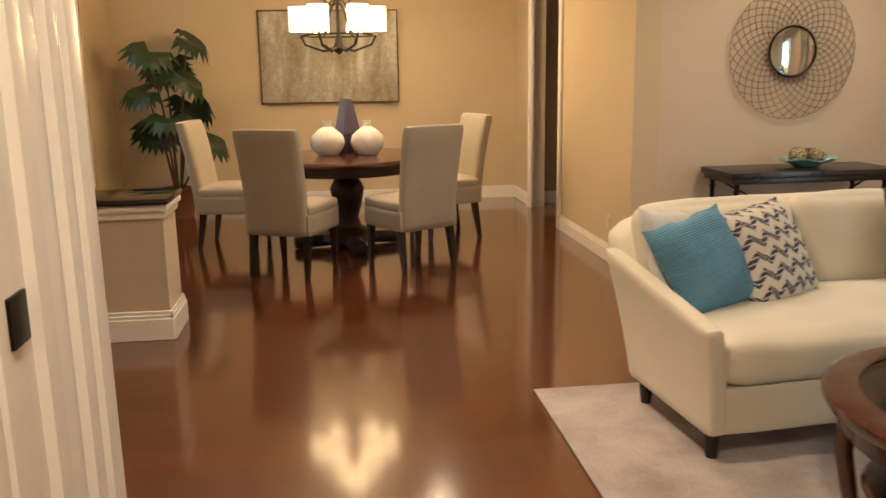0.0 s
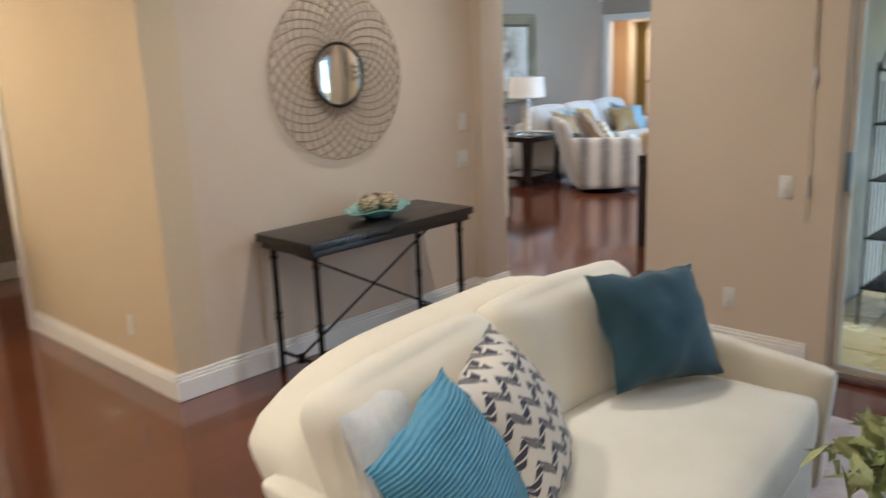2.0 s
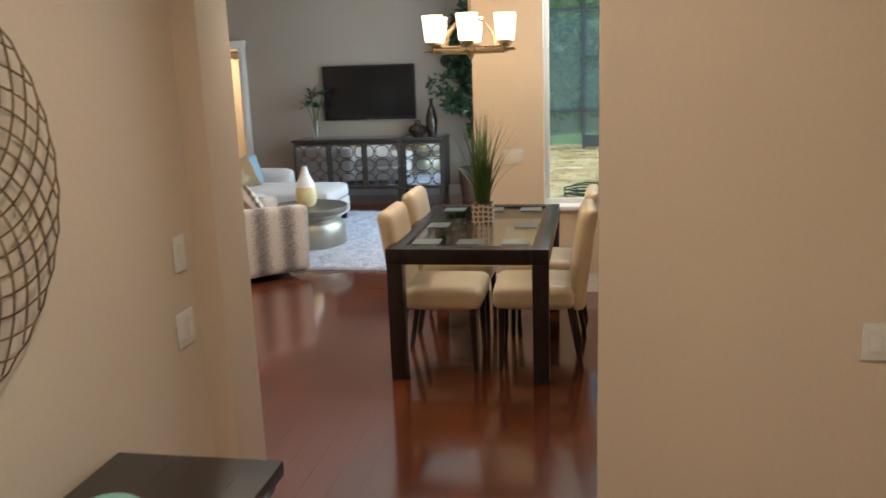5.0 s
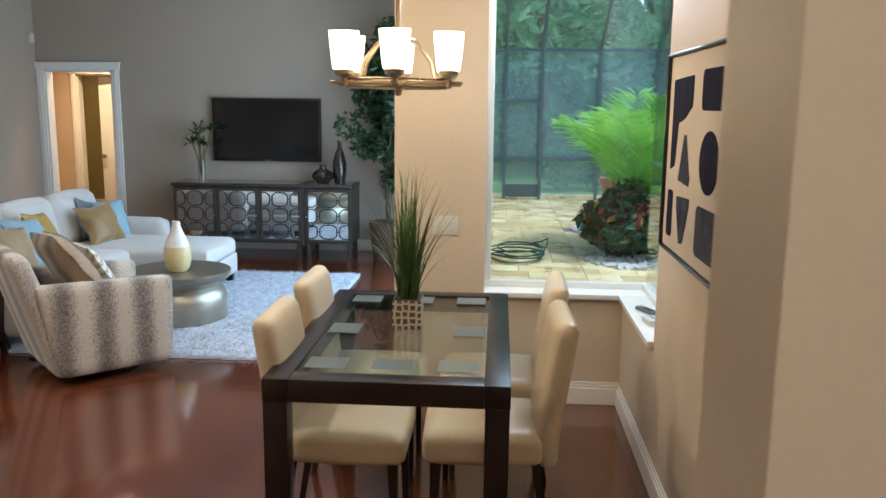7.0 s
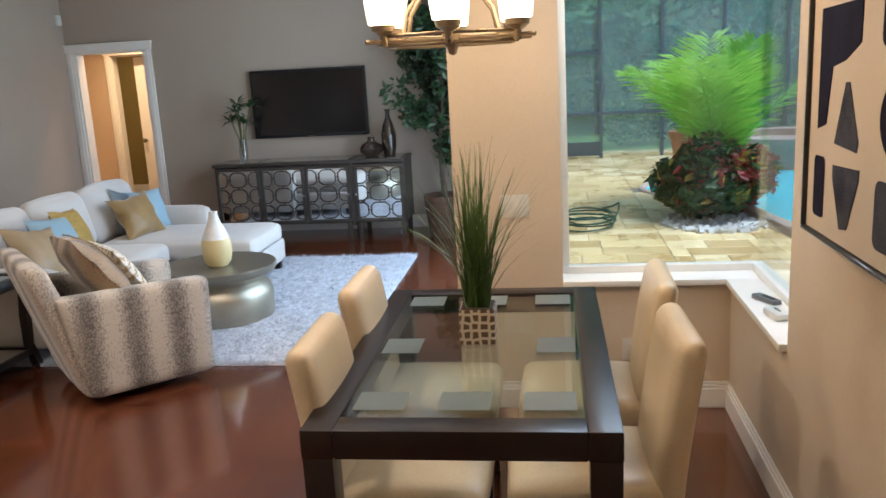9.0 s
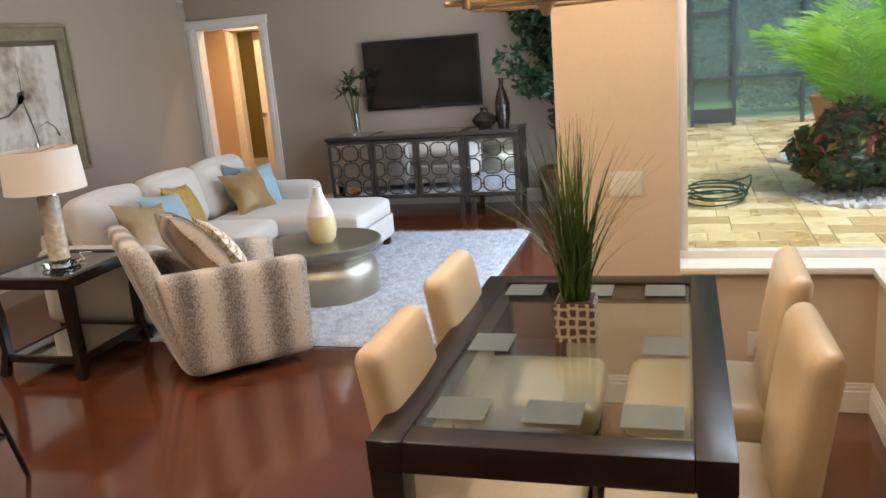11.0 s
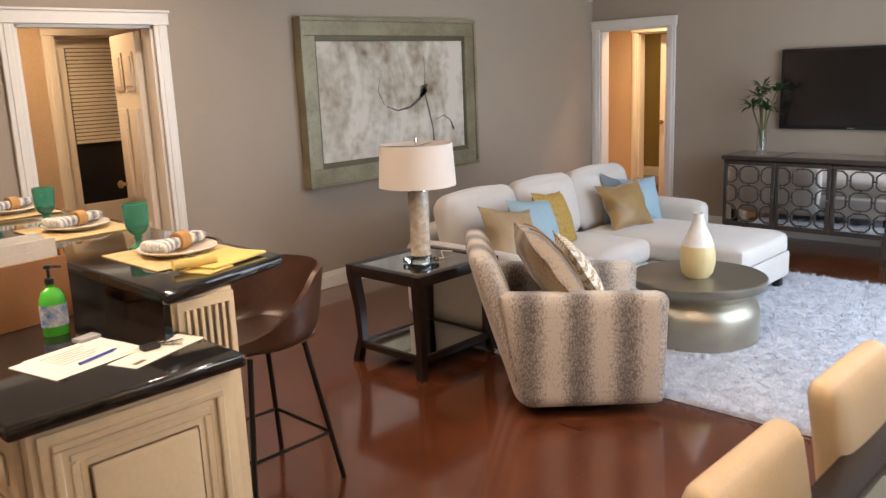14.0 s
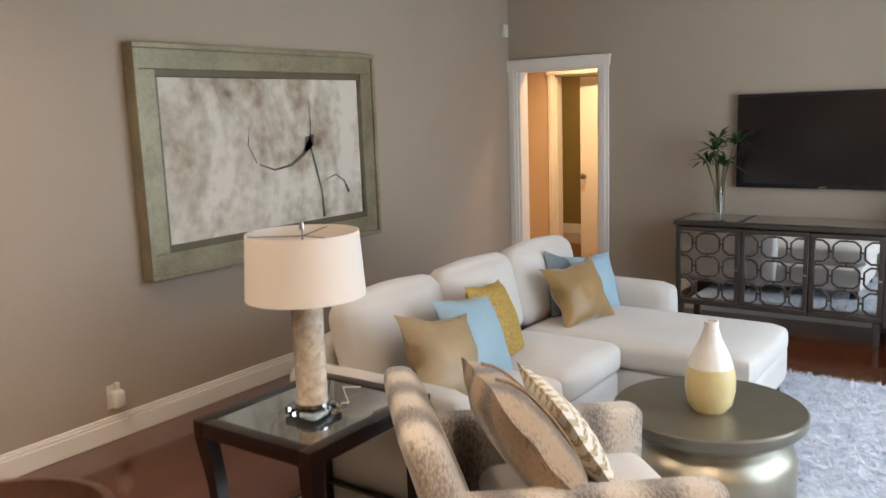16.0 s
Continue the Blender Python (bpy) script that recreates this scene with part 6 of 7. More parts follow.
def swivel_chair(m):
    t = thing("armchair", "swivel armchair in pale and brown striped animal-print cloth", "armchair", m)

    def tilt(p):
        k = max(0.0, p.z)
        return (p.x, p.y + 0.30 * k ** 1.15, p.z)
    for sx in (-1, 1):
        part("arm", STRIPE, t, lambda bm: soft(bm, (0.12, 0.68, 0.56), (0, 0, 0), 0.035, (0.012, 0, 0), n=12, bend=lambda p: (p.x + sx * 0.325, p.y * 1.0 - 0.02 - 0.03 * (p.z + 0.28) * (p.y < 0) + (0.20 * (p.z + 0.28) if p.y > 0.1 else 0.0), p.z + 0.335 + (0.04 * p.y if p.z > 0.1 else 0.0))))
    part("backrest", STRIPE_X, t, lambda bm: soft(bm, (0.69, 0.125, 0.77), (0, 0, 0), 0.05, (0, 0.02, 0.01), n=12, bend=lambda p: tilt(Vector((p.x, p.y + 0.275, p.z + 0.435)))))
    part("base_front", STRIPE_X, t, lambda bm: soft(bm, (0.54, 0.60, 0.26), (0, -0.03, 0.18), 0.03, n=6))
    part("seat", GREY_LINEN, t, lambda bm: soft(bm, (0.53, 0.60, 0.15), (0, -0.05, 0.385), 0.055, (0, 0.015, 0.025), n=10))
    part("base", BLACK, t, lambda bm: lathe(bm, [(0.25, 0), (0.26, 0.02), (0.10, 0.035), (0.05, 0.06)], 28))
    return t


swivel_chair(AC)
fur = throw_pillow("throw_pillow", "large brown faux-fur striped pillow in the armchair", FUR, AC @ pose(-0.05, 0.15, 0.67, -34, 3, 2), 0.54, 0.50, 0.19, "armchair pillows", pinch=-0.03, wrinkle=0.012)
for u in (-0.35, 0.35):
    part("piping", mat("tan_piping", (0.30, 0.20, 0.12), None, 9, 0.8), fur, lambda bm: tube(bm, [(0.27 * u * (1 + 0.03 * (1 - v * v)), -0.101 * (1 - u * u) ** 0.46 * (1 - v * v) ** 0.46 - 0.004, 0.25 * v * (1 + 0.03 * (1 - u * u))) for v in np.linspace(-0.96, 0.96, 19)], 0.005, 6))
throw_pillow("throw_pillow", "white and gold zigzag lumbar pillow in the armchair", chevron("gold_zigzag", (0.70, 0.66, 0.58), (0.36, 0.26, 0.12), 0.03, 0.06, (0, 2)), AC @ pose(0.10, -0.03, 0.63, -32, 0, 2), 0.50, 0.38, 0.12, "armchair pillows")


def side_table():
    t = thing("side_table", "espresso side table with glass top and mirrored shelf", "table", pose(8.42, 8.165, 0))
    hx, hy = 0.335, 0.30
    part("top", ESPRESSO, t, lambda bm: frame_top(bm, hx, hy, 0.055, 0.535, 0.594))
    part("pane", MIRROR_DARK, t, lambda bm: box(bm, -hx + 0.05, hx - 0.05, -hy + 0.05, hy - 0.05, 0.580, 0.589))
    part("shelf", ESPRESSO, t, lambda bm: frame_top(bm, hx - 0.035, hy - 0.035, 0.03, 0.085, 0.125))
    part("pane", MIRROR, t, lambda bm: box(bm, -hx + 0.06, hx - 0.06, -hy + 0.06, hy - 0.06, 0.112, 0.120))
    for sx in (-1, 1):
        for sy in (-1, 1):
            part("leg", ESPRESSO, t, lambda bm: tube(bm, [(sx * (hx - 0.03), sy * (hy - 0.03), 0.54), (sx * (hx - 0.05), sy * (hy - 0.05), 0.34), (sx * (hx - 0.055), sy * (hy - 0.055), 0.15), (sx * (hx - 0.03), sy * (hy - 0.03), 0.0)], [0.042, 0.036, 0.03, 0.034], 4))
    return t


def frame_top(bm, hx, hy, w, z0, z1):
    for b in ((-hx, hx, -hy, -hy + w), (-hx, hx, hy - w, hy), (-hx, -hx + w, -hy + w, hy - w), (hx - w, hx, -hy + w, hy - w)):
        box(bm, *b, z0, z1, 0.004)


MIRROR_DARK = mat("antique_mirror_top", (0.34, 0.34, 0.32), (0.26, 0.26, 0.25), 8, 0.05, 0.9, rvar=0.02)
side_table()
lampt = thing("table_lamp", "pearl cylinder table lamp with white drum shade, unlit", "lamp", pose(8.375, 8.13, 0.595))
part("base", CLEAR, lampt, lambda bm: box(bm, -0.075, 0.075, -0.075, 0.075, 0, 0.03, 0.006))
part("collar", CHROME, lampt, lambda bm: (lathe(bm, [(0.06, 0.415), (0.06, 0.425), (0.012, 0.428), (0.012, 0.50), (0, 0.5)], 24), tube(bm, [(0, 0, 0.42), (0, 0, 0.70)], 0.004, 6)))
part("finial", CHROME, lampt, lambda bm: (lathe(bm, [(0, 0.685), (0.012, 0.69), (0.008, 0.715), (0, 0.72)], 10), [tube(bm, [(0, 0, 0.665), (0.205 * math.cos(a), 0.205 * math.sin(a), 0.672)], 0.003, 5) for a in (0.3, 2.4, 4.5)]))
for s in (-1, 1):
    part("pull_chain", CHROME, lampt, lambda bm: tube(bm, [(0, 0, 0.455), (s * 0.05, 0, 0.45), (s * 0.075, 0, 0.40)], 0.002, 5))
part("foot_ring", CHROME, lampt, lambda bm: lathe(bm, [(0.066, 0.03), (0.066, 0.045), (0, 0.045)], 24))
part("stem", PEARL, lampt, lambda bm: lathe(bm, [(0.058, 0.045), (0.058, 0.415)], 28))
part("shade", LAMP_SHADE, lampt, lambda bm: lathe(bm, [(0.216, 0.445), (0.220, 0.445), (0.205, 0.68), (0.201, 0.68), (0.216, 0.445)], 48))
part("cable", WHITE_PLASTIC, lampt, lambda bm: tube(bm, [(0.07, -0.03, 0.01), (0.13, -0.06, 0.006), (0.18, 0.0, 0.007), (0.22, 0.05, 0.02), (0.29, 0.02, 0.006)], 0.003, 6))


def drum_table():
    t = thing("coffee_table", "round champagne metal drum coffee table with waisted side", "table", pose(9.67, 7.06, 0.022) @ Matrix.Diagonal((1, 1, 0.88, 1)))
    part("top", PEWTER_TOP, t, lambda bm: lathe(bm, [(0, 0.41), (0.34, 0.41), (0.385, 0.365), (0.40, 0.385), (0.40, 0.425), (0.392, 0.432), (0, 0.432)], 64))
    part("body", PEWTER, t, lambda bm: lathe(bm, [(0.0, 0.0), (0.355, 0.0), (0.362, 0.012), (0.362, 0.20), (0.345, 0.255), (0.31, 0.285), (0.30, 0.30), (0.31, 0.325), (0.345, 0.345), (0.36, 0.375), (0.34, 0.405), (0, 0.405)], 64))
    return t


drum_table()
v = thing("vase", "bottle vase, white above and pale yellow below, on drum table", "vase", pose(9.62, 7.04, 0.403))
part("body", mat("yellow_glaze", (0.70, 0.58, 0.30), None, 6, 0.3), v, lambda bm: lathe(bm, [(0, 0), (0.065, 0), (0.09, 0.03), (0.103, 0.09), (0.103, 0.15), (0.094, 0.195)], 32))
part("neck", WHITE_GLAZE, v, lambda bm: lathe(bm, [(0.094, 0.195), (0.075, 0.25), (0.045, 0.31), (0.030, 0.36), (0.030, 0.385), (0.025, 0.387), (0.024, 0.36), (0, 0.3)], 32))


def credenza():
    y0, y1, xf, xb = 6.18, 8.18, 12.37, 12.85
    t = thing("credenza", "bronze-brown credenza with mirrored lattice doors under the television", "cabinet", pose(xf, y0, 0))
    W, D, top, low = y1 - y0, xb - xf, 0.81, 0.16
    part("top", CREDENZA, t, lambda bm: box(bm, -0.012, D, -0.01, W + 0.01, top - 0.035, top, 0.004))
    part("body", CREDENZA, t, lambda bm: (box(bm, 0.03, D, 0, W, low, low + 0.03), box(bm, 0.03, D, 0, 0.025, low + 0.03, top - 0.035), box(bm, 0.03, D, W - 0.025, W, low + 0.03, top - 0.035), box(bm, D - 0.02, D, 0.025, W - 0.025, low + 0.03, top - 0.035), box(bm, 0.001, D, 0.525, 0.560, low - 0.02, top - 0.035)))
    for y in (0.04, 0.49, 0.60, W - 0.04):
        for x in (0.04, D - 0.05):
            part("leg", CREDENZA, t, lambda bm: box(bm, x - 0.022, x + 0.022, y - 0.022, y + 0.022, 0, low, 0.003))
    for a, b in ((0.012, 0.52), (0.565, 1.035), (1.04, 1.51), (1.515, 1.988)):
        d = part("door", CREDENZA, t, lambda bm: frame_bars(bm, "x", 0.0, 0.028, a, b, low + 0.01, top - 0.045, 0.035))
        part("mirror", MIRROR, d, lambda bm: box(bm, 0.012, 0.016, a + 0.03, b - 0.03, low + 0.04, top - 0.075))

        def lattice(bm):
            ya, yb, za, zb = a + 0.035, b - 0.035, low + 0.045, top - 0.08
            w, h = (yb - ya) / 2, (zb - za) / 3
            for i in range(0, 3):
                for j in range(-1, 4):
                    cy, cz = ya + w * i, za + h * (j + 0.5)
                    s = 0.48
                    pts = [(cy + w * 0.5 * p, cz + h * 0.5 * q) for p, q in ((-s, -0.86), (s, -0.86), (0.86, -s), (0.86, s), (s, 0.86), (-s, 0.86), (-0.86, s), (-0.86, -s))]
                    segs = list(zip(pts, pts[1:] + pts[:1])) + [((cy + 0.43 * w, cz), (cy + 0.57 * w, cz)), ((cy, cz + 0.43 * h), (cy, cz + 0.57 * h))]
                    for (p, q), (p2, q2) in segs:
                        if ya <= (p + p2) / 2 <= yb and za <= (q + q2) / 2 <= zb:
                            c = lambda v, lo, hi: max(lo, min(hi, v))
                            tube(bm, [(0.007, c(p, ya, yb), c(q, za, zb)), (0.007, c(p2, ya, yb), c(q2, za, zb))], 0.008, 4)
        part("lattice", CREDENZA, d, lattice)
        part("handle", CHROME, d, lambda bm: lathe(bm, [(0.006, 0), (0.006, 0.012), (0.011, 0.016), (0.011, 0.022), (0, 0.024)], 12, (0.0, b - 0.018 if a < 0.1 or a > 1.2 and a < 1.45 else a + 0.018, 0.46), Euler((0, radians(-90), 0)).to_matrix()))
    part("inlay", mat("top_inlay", (0.30, 0.27, 0.24), None, 4, 0.08, 0.6, rvar=0.03), t, lambda bm: (box(bm, 0.03, D - 0.03, 0.03, 0.50, top, top + 0.003), box(bm, 0.03, D - 0.03, 0.58, W - 0.50, top, top + 0.003), box(bm, 0.03, D - 0.03, W - 0.46, W - 0.03, top, top + 0.003)))
    return t


credenza()
tv = thing("television", "large black flat television mounted on the wall", "television", pose(12.899, 7.2375, 1.3815, 0, 0, 270))
part("body", BLACK, tv, lambda bm: (box(bm, -0.628, 0.628, -0.065, -0.025, -0.357, 0.357, 0.008), box(bm, -0.25, 0.25, -0.025, 0, -0.2, 0.2)))
part("screen", SCREEN, tv, lambda bm: box(bm, -0.600, 0.600, -0.0665, -0.0645, -0.322, 0.332))
part("logo_bar", CHROME, tv, lambda bm: box(bm, -0.028, 0.028, -0.0668, -0.065, -0.348, -0.339))


def spiky_plant(m):
    t = thing("potted_plant", "spiky green dracaena stems in a clear glass vase", "plant", m)
    part("vase", CLEAR, t, lambda bm: lathe(bm, [(0, 0), (0.04, 0), (0.04, 0.20), (0.036, 0.20), (0.036, 0.02), (0, 0.02)], 20))
    heads = [(Vector((0.0, 0.02, 0.50)), 1), (Vector((0.02, -0.10, 0.47)), 2), (Vector((-0.02, 0.09, 0.36)), 3), (Vector((0.0, -0.03, 0.33)), 4), (Vector((0.03, 0.05, 0.43)), 5)]
    part("stem", mat("cane", (0.14, 0.13, 0.05), None, 6, 0.6), t, lambda bm: [tube(bm, [(0, 0, 0.03), (h.x * 0.4, h.y * 0.4, h.z * 0.6), h], [0.010, 0.008, 0.006], 6) for h, s in heads])
    for h, s in heads:
        def rosette(bm):
            g = random.Random(s)
            for k in range(22):
                a, up = k * 2.4, g.uniform(-0.1, 0.9)
                d = Vector((math.cos(a), math.sin(a), up)).normalized()
                sd = Vector((-math.sin(a), math.cos(a), 0)) * 0.014
                L = g.uniform(0.14, 0.21)
                q = [h, h + d * L * 0.5 + sd, h + d * L - Vector((0, 0, 0.04)), h + d * L * 0.5 - sd]
                bm.faces.new([bm.verts.new(x) for x in q])
        part("leaf", LEAF_DARK, t, rosette, 0)
    return t


spiky_plant(pose(12.60, 7.92, 0.8135) @ Matrix.Diagonal((1.05, 1.05, 1.18, 1)))
v = thing("vase", "tall slim dark brown glazed bottle vase on the credenza", "vase", pose(12.62, 6.36, 0.8135))
part("body", DARK_GLAZE, v, lambda bm: lathe(bm, [(0, 0), (0.055, 0), (0.075, 0.10), (0.078, 0.22), (0.05, 0.33), (0.024, 0.39), (0.022, 0.45), (0.03, 0.475), (0.02, 0.475), (0, 0.4)], 28))
v = thing("vase", "squat dark brown glazed vase on the credenza", "vase", pose(12.58, 6.54, 0.8135))
part("body", DARK_GLAZE, v, lambda bm: lathe(bm, [(0, 0), (0.06, 0), (0.115, 0.05), (0.125, 0.085), (0.10, 0.125), (0.04, 0.16), (0.034, 0.19), (0.044, 0.20), (0.03, 0.20), (0, 0.15)], 28))


def ficus(m):
    t = thing("potted_tree", "tall leafy green ficus in a woven brown basket", "plant", m)
    part("basket", mat("basket_weave", (0.13, 0.07, 0.04), (0.05, 0.025, 0.014), 40, 0.8, bump=1.0, bscale=60), t, lambda bm: lathe(bm, [(0, 0), (0.17, 0), (0.21, 0.30), (0.22, 0.42), (0.20, 0.42), (0.18, 0.38), (0, 0.38)], 28))
    part("trunk", BARK, t, lambda bm: [tube(bm, [(0.03 * s, 0.02 * s, 0.35), (-0.03 * s, 0.03, 0.9), (0.05 * s, -0.03, 1.4), (0.12 * s, 0.08 * s, 2.1)], [0.018, 0.015, 0.012, 0.006], 6) for s in (-1, 1, 0.2)])
    g = random.Random(17)
    cl = [((g.gauss(0, 0.17), g.gauss(0, 0.19), g.uniform(0.85, 2.45)), (0.16, 0.17, 0.16)) for _ in range(36)]
    foliage("leaves", LEAF_INDOOR, cl, 2600, 0.050, 18, t)
    return t


ficus(pose(12.42, 5.78, 0))

pt = thing("painting", "large abstract grey flower painting in a wide olive frame", "painting", pose(9.905, 9.938, 1.463) @ Matrix.Diagonal((1.03, 1, 1.025, 1)))
part("canvas", canvas_art("flower_canvas", [(0.36, (0.14, 0.11, 0.085)), (0.43, (0.35, 0.28, 0.20)), (0.50, (0.48, 0.44, 0.36)), (0.60, (0.68, 0.64, 0.56))], 1.7, (1.3, 1, 0.75), 1.2), pt, lambda bm: box(bm, -0.80, 0.80, -0.05, -0.002, -0.455, 0.455))
part("frame", OLIVE_FRAME, pt, lambda bm: (frame_bars(bm, "y", -0.075, -0.001, -0.948, 0.948, -0.625, 0.625, 0.135), frame_bars(bm, "y", -0.092, -0.07, -0.948, 0.948, -0.625, 0.625, 0.03)))
part("liner", mat("dark_liner", (0.16, 0.14, 0.09), None, 6, 0.4, 0.3), pt, lambda bm: frame_bars(bm, "y", -0.065, -0.002, -0.84, 0.84, -0.495, 0.495, 0.045))
STROKE = mat("charcoal_stroke", (0.05, 0.045, 0.04), (0.14, 0.12, 0.10), 14, 0.7)


def strokes(bm):
    def sweep(pts, ws):
        prev = None
        for i, (x, z) in enumerate(pts):
            a = Vector(pts[max(0, i - 1)])
            b = Vector(pts[min(len(pts) - 1, i + 1)])
            d = (b - a).normalized()
            nrm = Vector((-d.y, d.x)) * ws[i]
            q = (bm.verts.new((x + nrm.x, -0.0525, z + nrm.y)), bm.verts.new((x - nrm.x, -0.0525, z - nrm.y)))
            if prev:
                bm.faces.new((prev[0], prev[1], q[1], q[0]))
            prev = q
    sweep([(0.32, 0.02), (0.36, -0.12), (0.40, -0.27), (0.41, -0.44)], [0.006, 0.009, 0.007, 0.012])
    sweep([(-0.12, -0.06), (0.0, -0.10), (0.14, -0.08), (0.25, -0.02), (0.33, 0.06)], [0.003, 0.006, 0.009, 0.013, 0.03])
    sweep([(0.27, 0.0), (0.31, 0.06), (0.35, 0.10)], [0.012, 0.045, 0.006])
    sweep([(0.44, -0.20), (0.54, -0.17), (0.62, -0.22), (0.66, -0.30)], [0.002, 0.004, 0.006, 0.013])
    sweep([(-0.18, 0.17), (-0.2, 0.06), (-0.14, -0.05)], [0.002, 0.004, 0.003])
    sweep([(0.32, 0.33), (0.33, 0.2), (0.32, 0.06)], [0.002, 0.003, 0.006])


part("stroke", STROKE, pt, strokes, 0)
sen = thing("motion_detector", "small white alarm sensor high on the wall", "sensor", pose(12.80, 9.939, 2.38))
part("body", WHITE_PLASTIC, sen, lambda bm: box(bm, -0.035, 0.035, -0.045, 0, -0.055, 0.055, 0.012))
fr = thing("air_freshener", "white plug-in air freshener on the wall outlet", "outlet", pose(8.68, 9.939, 0.24))
part("body", WHITE_PLASTIC, fr, lambda bm: (box(bm, -0.04, 0.04, -0.008, 0, -0.065, 0.065, 0.003), soft(bm, (0.07, 0.06, 0.10), (0, -0.038, -0.01), 0.02, n=5), lathe(bm, [(0.012, 0.04), (0.01, 0.08), (0, 0.082)], 12, (0, -0.035, 0))))

# ---- kitchen peninsula ----
pen = thing("kitchen_peninsula", "antique cream kitchen peninsula with black granite counter and raised bar", "cabinet", pose(0, 0, 0))
part("body", CABINET, pen, lambda bm: (box(bm, 5.71, 6.25, 6.72, 9.30, 0.10, 0.90, 0.003), box(bm, 5.76, 6.23, 6.78, 9.30, 0.0, 0.10), box(bm, 6.252, 6.46, 7.03, 9.30, 0.0, 1.04, 0.003)))
part("counter", GRANITE, pen, lambda bm: box(bm, 5.66, 6.28, 6.685, 9.30, 0.902, 0.942, 0.014, seg=3))
part("backsplash", GRANITE, pen, lambda bm: box(bm, 6.228, 6.251, 7.03, 9.30, 0.943, 1.04))


def bar_slab(bm):
    vs = box(bm, 6.20, 6.72, 6.96, 9.34, 1.042, 1.082, 0.014, seg=3)
    for v in vs:
        if v.co.x > 6.5 and v.co.y < 7.2:
            u = (v.co.x - 6.5) / 0.22
            v.co.y += 0.16 * max(0, u) ** 2


part("bar_top", GRANITE, pen, bar_slab)


def raised_panel(bm, x0, x1, z0, z1, y):
    box(bm, x0, x1, y - 0.012, y, z0, z1, 0.004)
    for k, (w, d) in enumerate(((0.055, 0.022), (0.095, 0.016))):
        frame_bars(bm, "y", y - d, y - 0.011, x0 + w - 0.03, x1 - w + 0.03, z0 + w - 0.03, z1 - w + 0.03, 0.022)
    box(bm, x0 + 0.11, x1 - 0.11, y - 0.022, y - 0.011, z0 + 0.11, z1 - 0.11, 0.009)


part("end_panel", CABINET, pen, lambda bm: raised_panel(bm, 5.73, 6.235, 0.12, 0.885, 6.72))
part("glaze", GLAZE_LINE, pen, lambda bm: (frame_bars(bm, "y", 6.7065, 6.7085, 5.80, 6.165, 0.19, 0.815, 0.006), frame_bars(bm, "y", 6.7065, 6.7085, 5.835, 6.13, 0.225, 0.78, 0.005)))
part("fluted_panel", CABINET, pen, lambda bm: (box(bm, 6.262, 6.455, 7.010, 7.03, 0.02, 1.03, 0.003), [box(bm, 6.285 + 0.024 * i, 6.297 + 0.024 * i, 7.002, 7.011, 0.80, 1.0, 0.003) for i in range(7)]))
part("flute", GLAZE_LINE, pen, lambda bm: [box(bm, 6.2975 + 0.024 * i, 6.3085 + 0.024 * i, 7.0075, 7.0095, 0.80, 1.0) for i in range(6)])
for z0, z1 in ((0.70, 0.88), (0.42, 0.68), (0.13, 0.40)):
    part("drawer", CABINET, pen, lambda bm: (box(bm, 5.69, 5.709, 6.76, 7.36, z0, z1, 0.005), box(bm, 5.682, 5.691, 6.81, 7.31, z0 + 0.05, z1 - 0.05, 0.006)))


def bar_stool(m):
    t = thing("bar_stool", "dark brown leather bucket bar stool on black metal legs", "stool", m, "bar stools")

    def shell(bm):
        n, k = 28, 12
        rings = []
        for j in range(k + 1):
            u = j / k
            ring = []
            for i in range(n):
                a = 2 * math.pi * i / n
                back = 0.5 + 0.5 * math.sin(a)
                rim = 0.035 + 0.25 * min(1.0, back * 1.35) ** 1.5
                w = min(1.0, u / 0.55)
                h = max(0.0, (u - 0.45) / 0.55)
                r = 0.245 * w ** 0.8 * (1 + 0.06 * h)
                ring.append(bm.verts.new((r * math.cos(a), r * math.sin(a) * 0.95 + 0.05 * h * back, 0.615 + 0.02 * w * w + rim * h ** 1.2)))
            rings.append(ring)
        for a, b in zip(rings, rings[1:]):
            for i in range(n):
                q = (i + 1) % n
                bm.faces.new((a[i], a[q], b[q], b[i]))
        bmesh.ops.remove_doubles(bm, verts=bm.verts[:], dist=1e-5)
        bmesh.ops.recalc_face_normals(bm, faces=bm.faces[:])
        bmesh.ops.solidify(bm, geom=bm.faces[:], thickness=0.022)
    part("shell", BROWN_LEATHER, t, shell, 60)
    part("seat", BROWN_LEATHER, t, lambda bm: soft(bm, (0.36, 0.34, 0.045), (0, 0.0, 0.648), 0.022, (0, 0, 0.012), n=8))
    for sx in (-1, 1):
        for sy in (-1, 1):
            part("leg", IRON, t, lambda bm: tube(bm, [(sx * 0.14, sy * 0.13, 0.61), (sx * 0.225, sy * 0.22, 0)], 0.0115, 8))
    part("footrest", IRON, t, lambda bm: [tube(bm, [p, q], 0.008, 6) for p, q in (((-0.195, -0.19, 0.21), (0.195, -0.19, 0.21)), ((0.195, -0.19, 0.21), (0.195, 0.19, 0.21)), ((0.195, 0.19, 0.21), (-0.195, 0.19, 0.21)), ((-0.195, 0.19, 0.21), (-0.195, -0.19, 0.21)))])
    return t


st = bar_stool(pose(6.90, 7.60, 0, 0, 0, -90))
copy_thing(st, pose(6.90, 8.36, 0, 0, 0, -90))
copy_thing(st, pose(6.90, 9.08, 0, 0, 0, -90))

NAPKIN = stripes("striped_napkin", (0.66, 0.64, 0.58), (0.10, 0.14, 0.20), 0.035, 0)


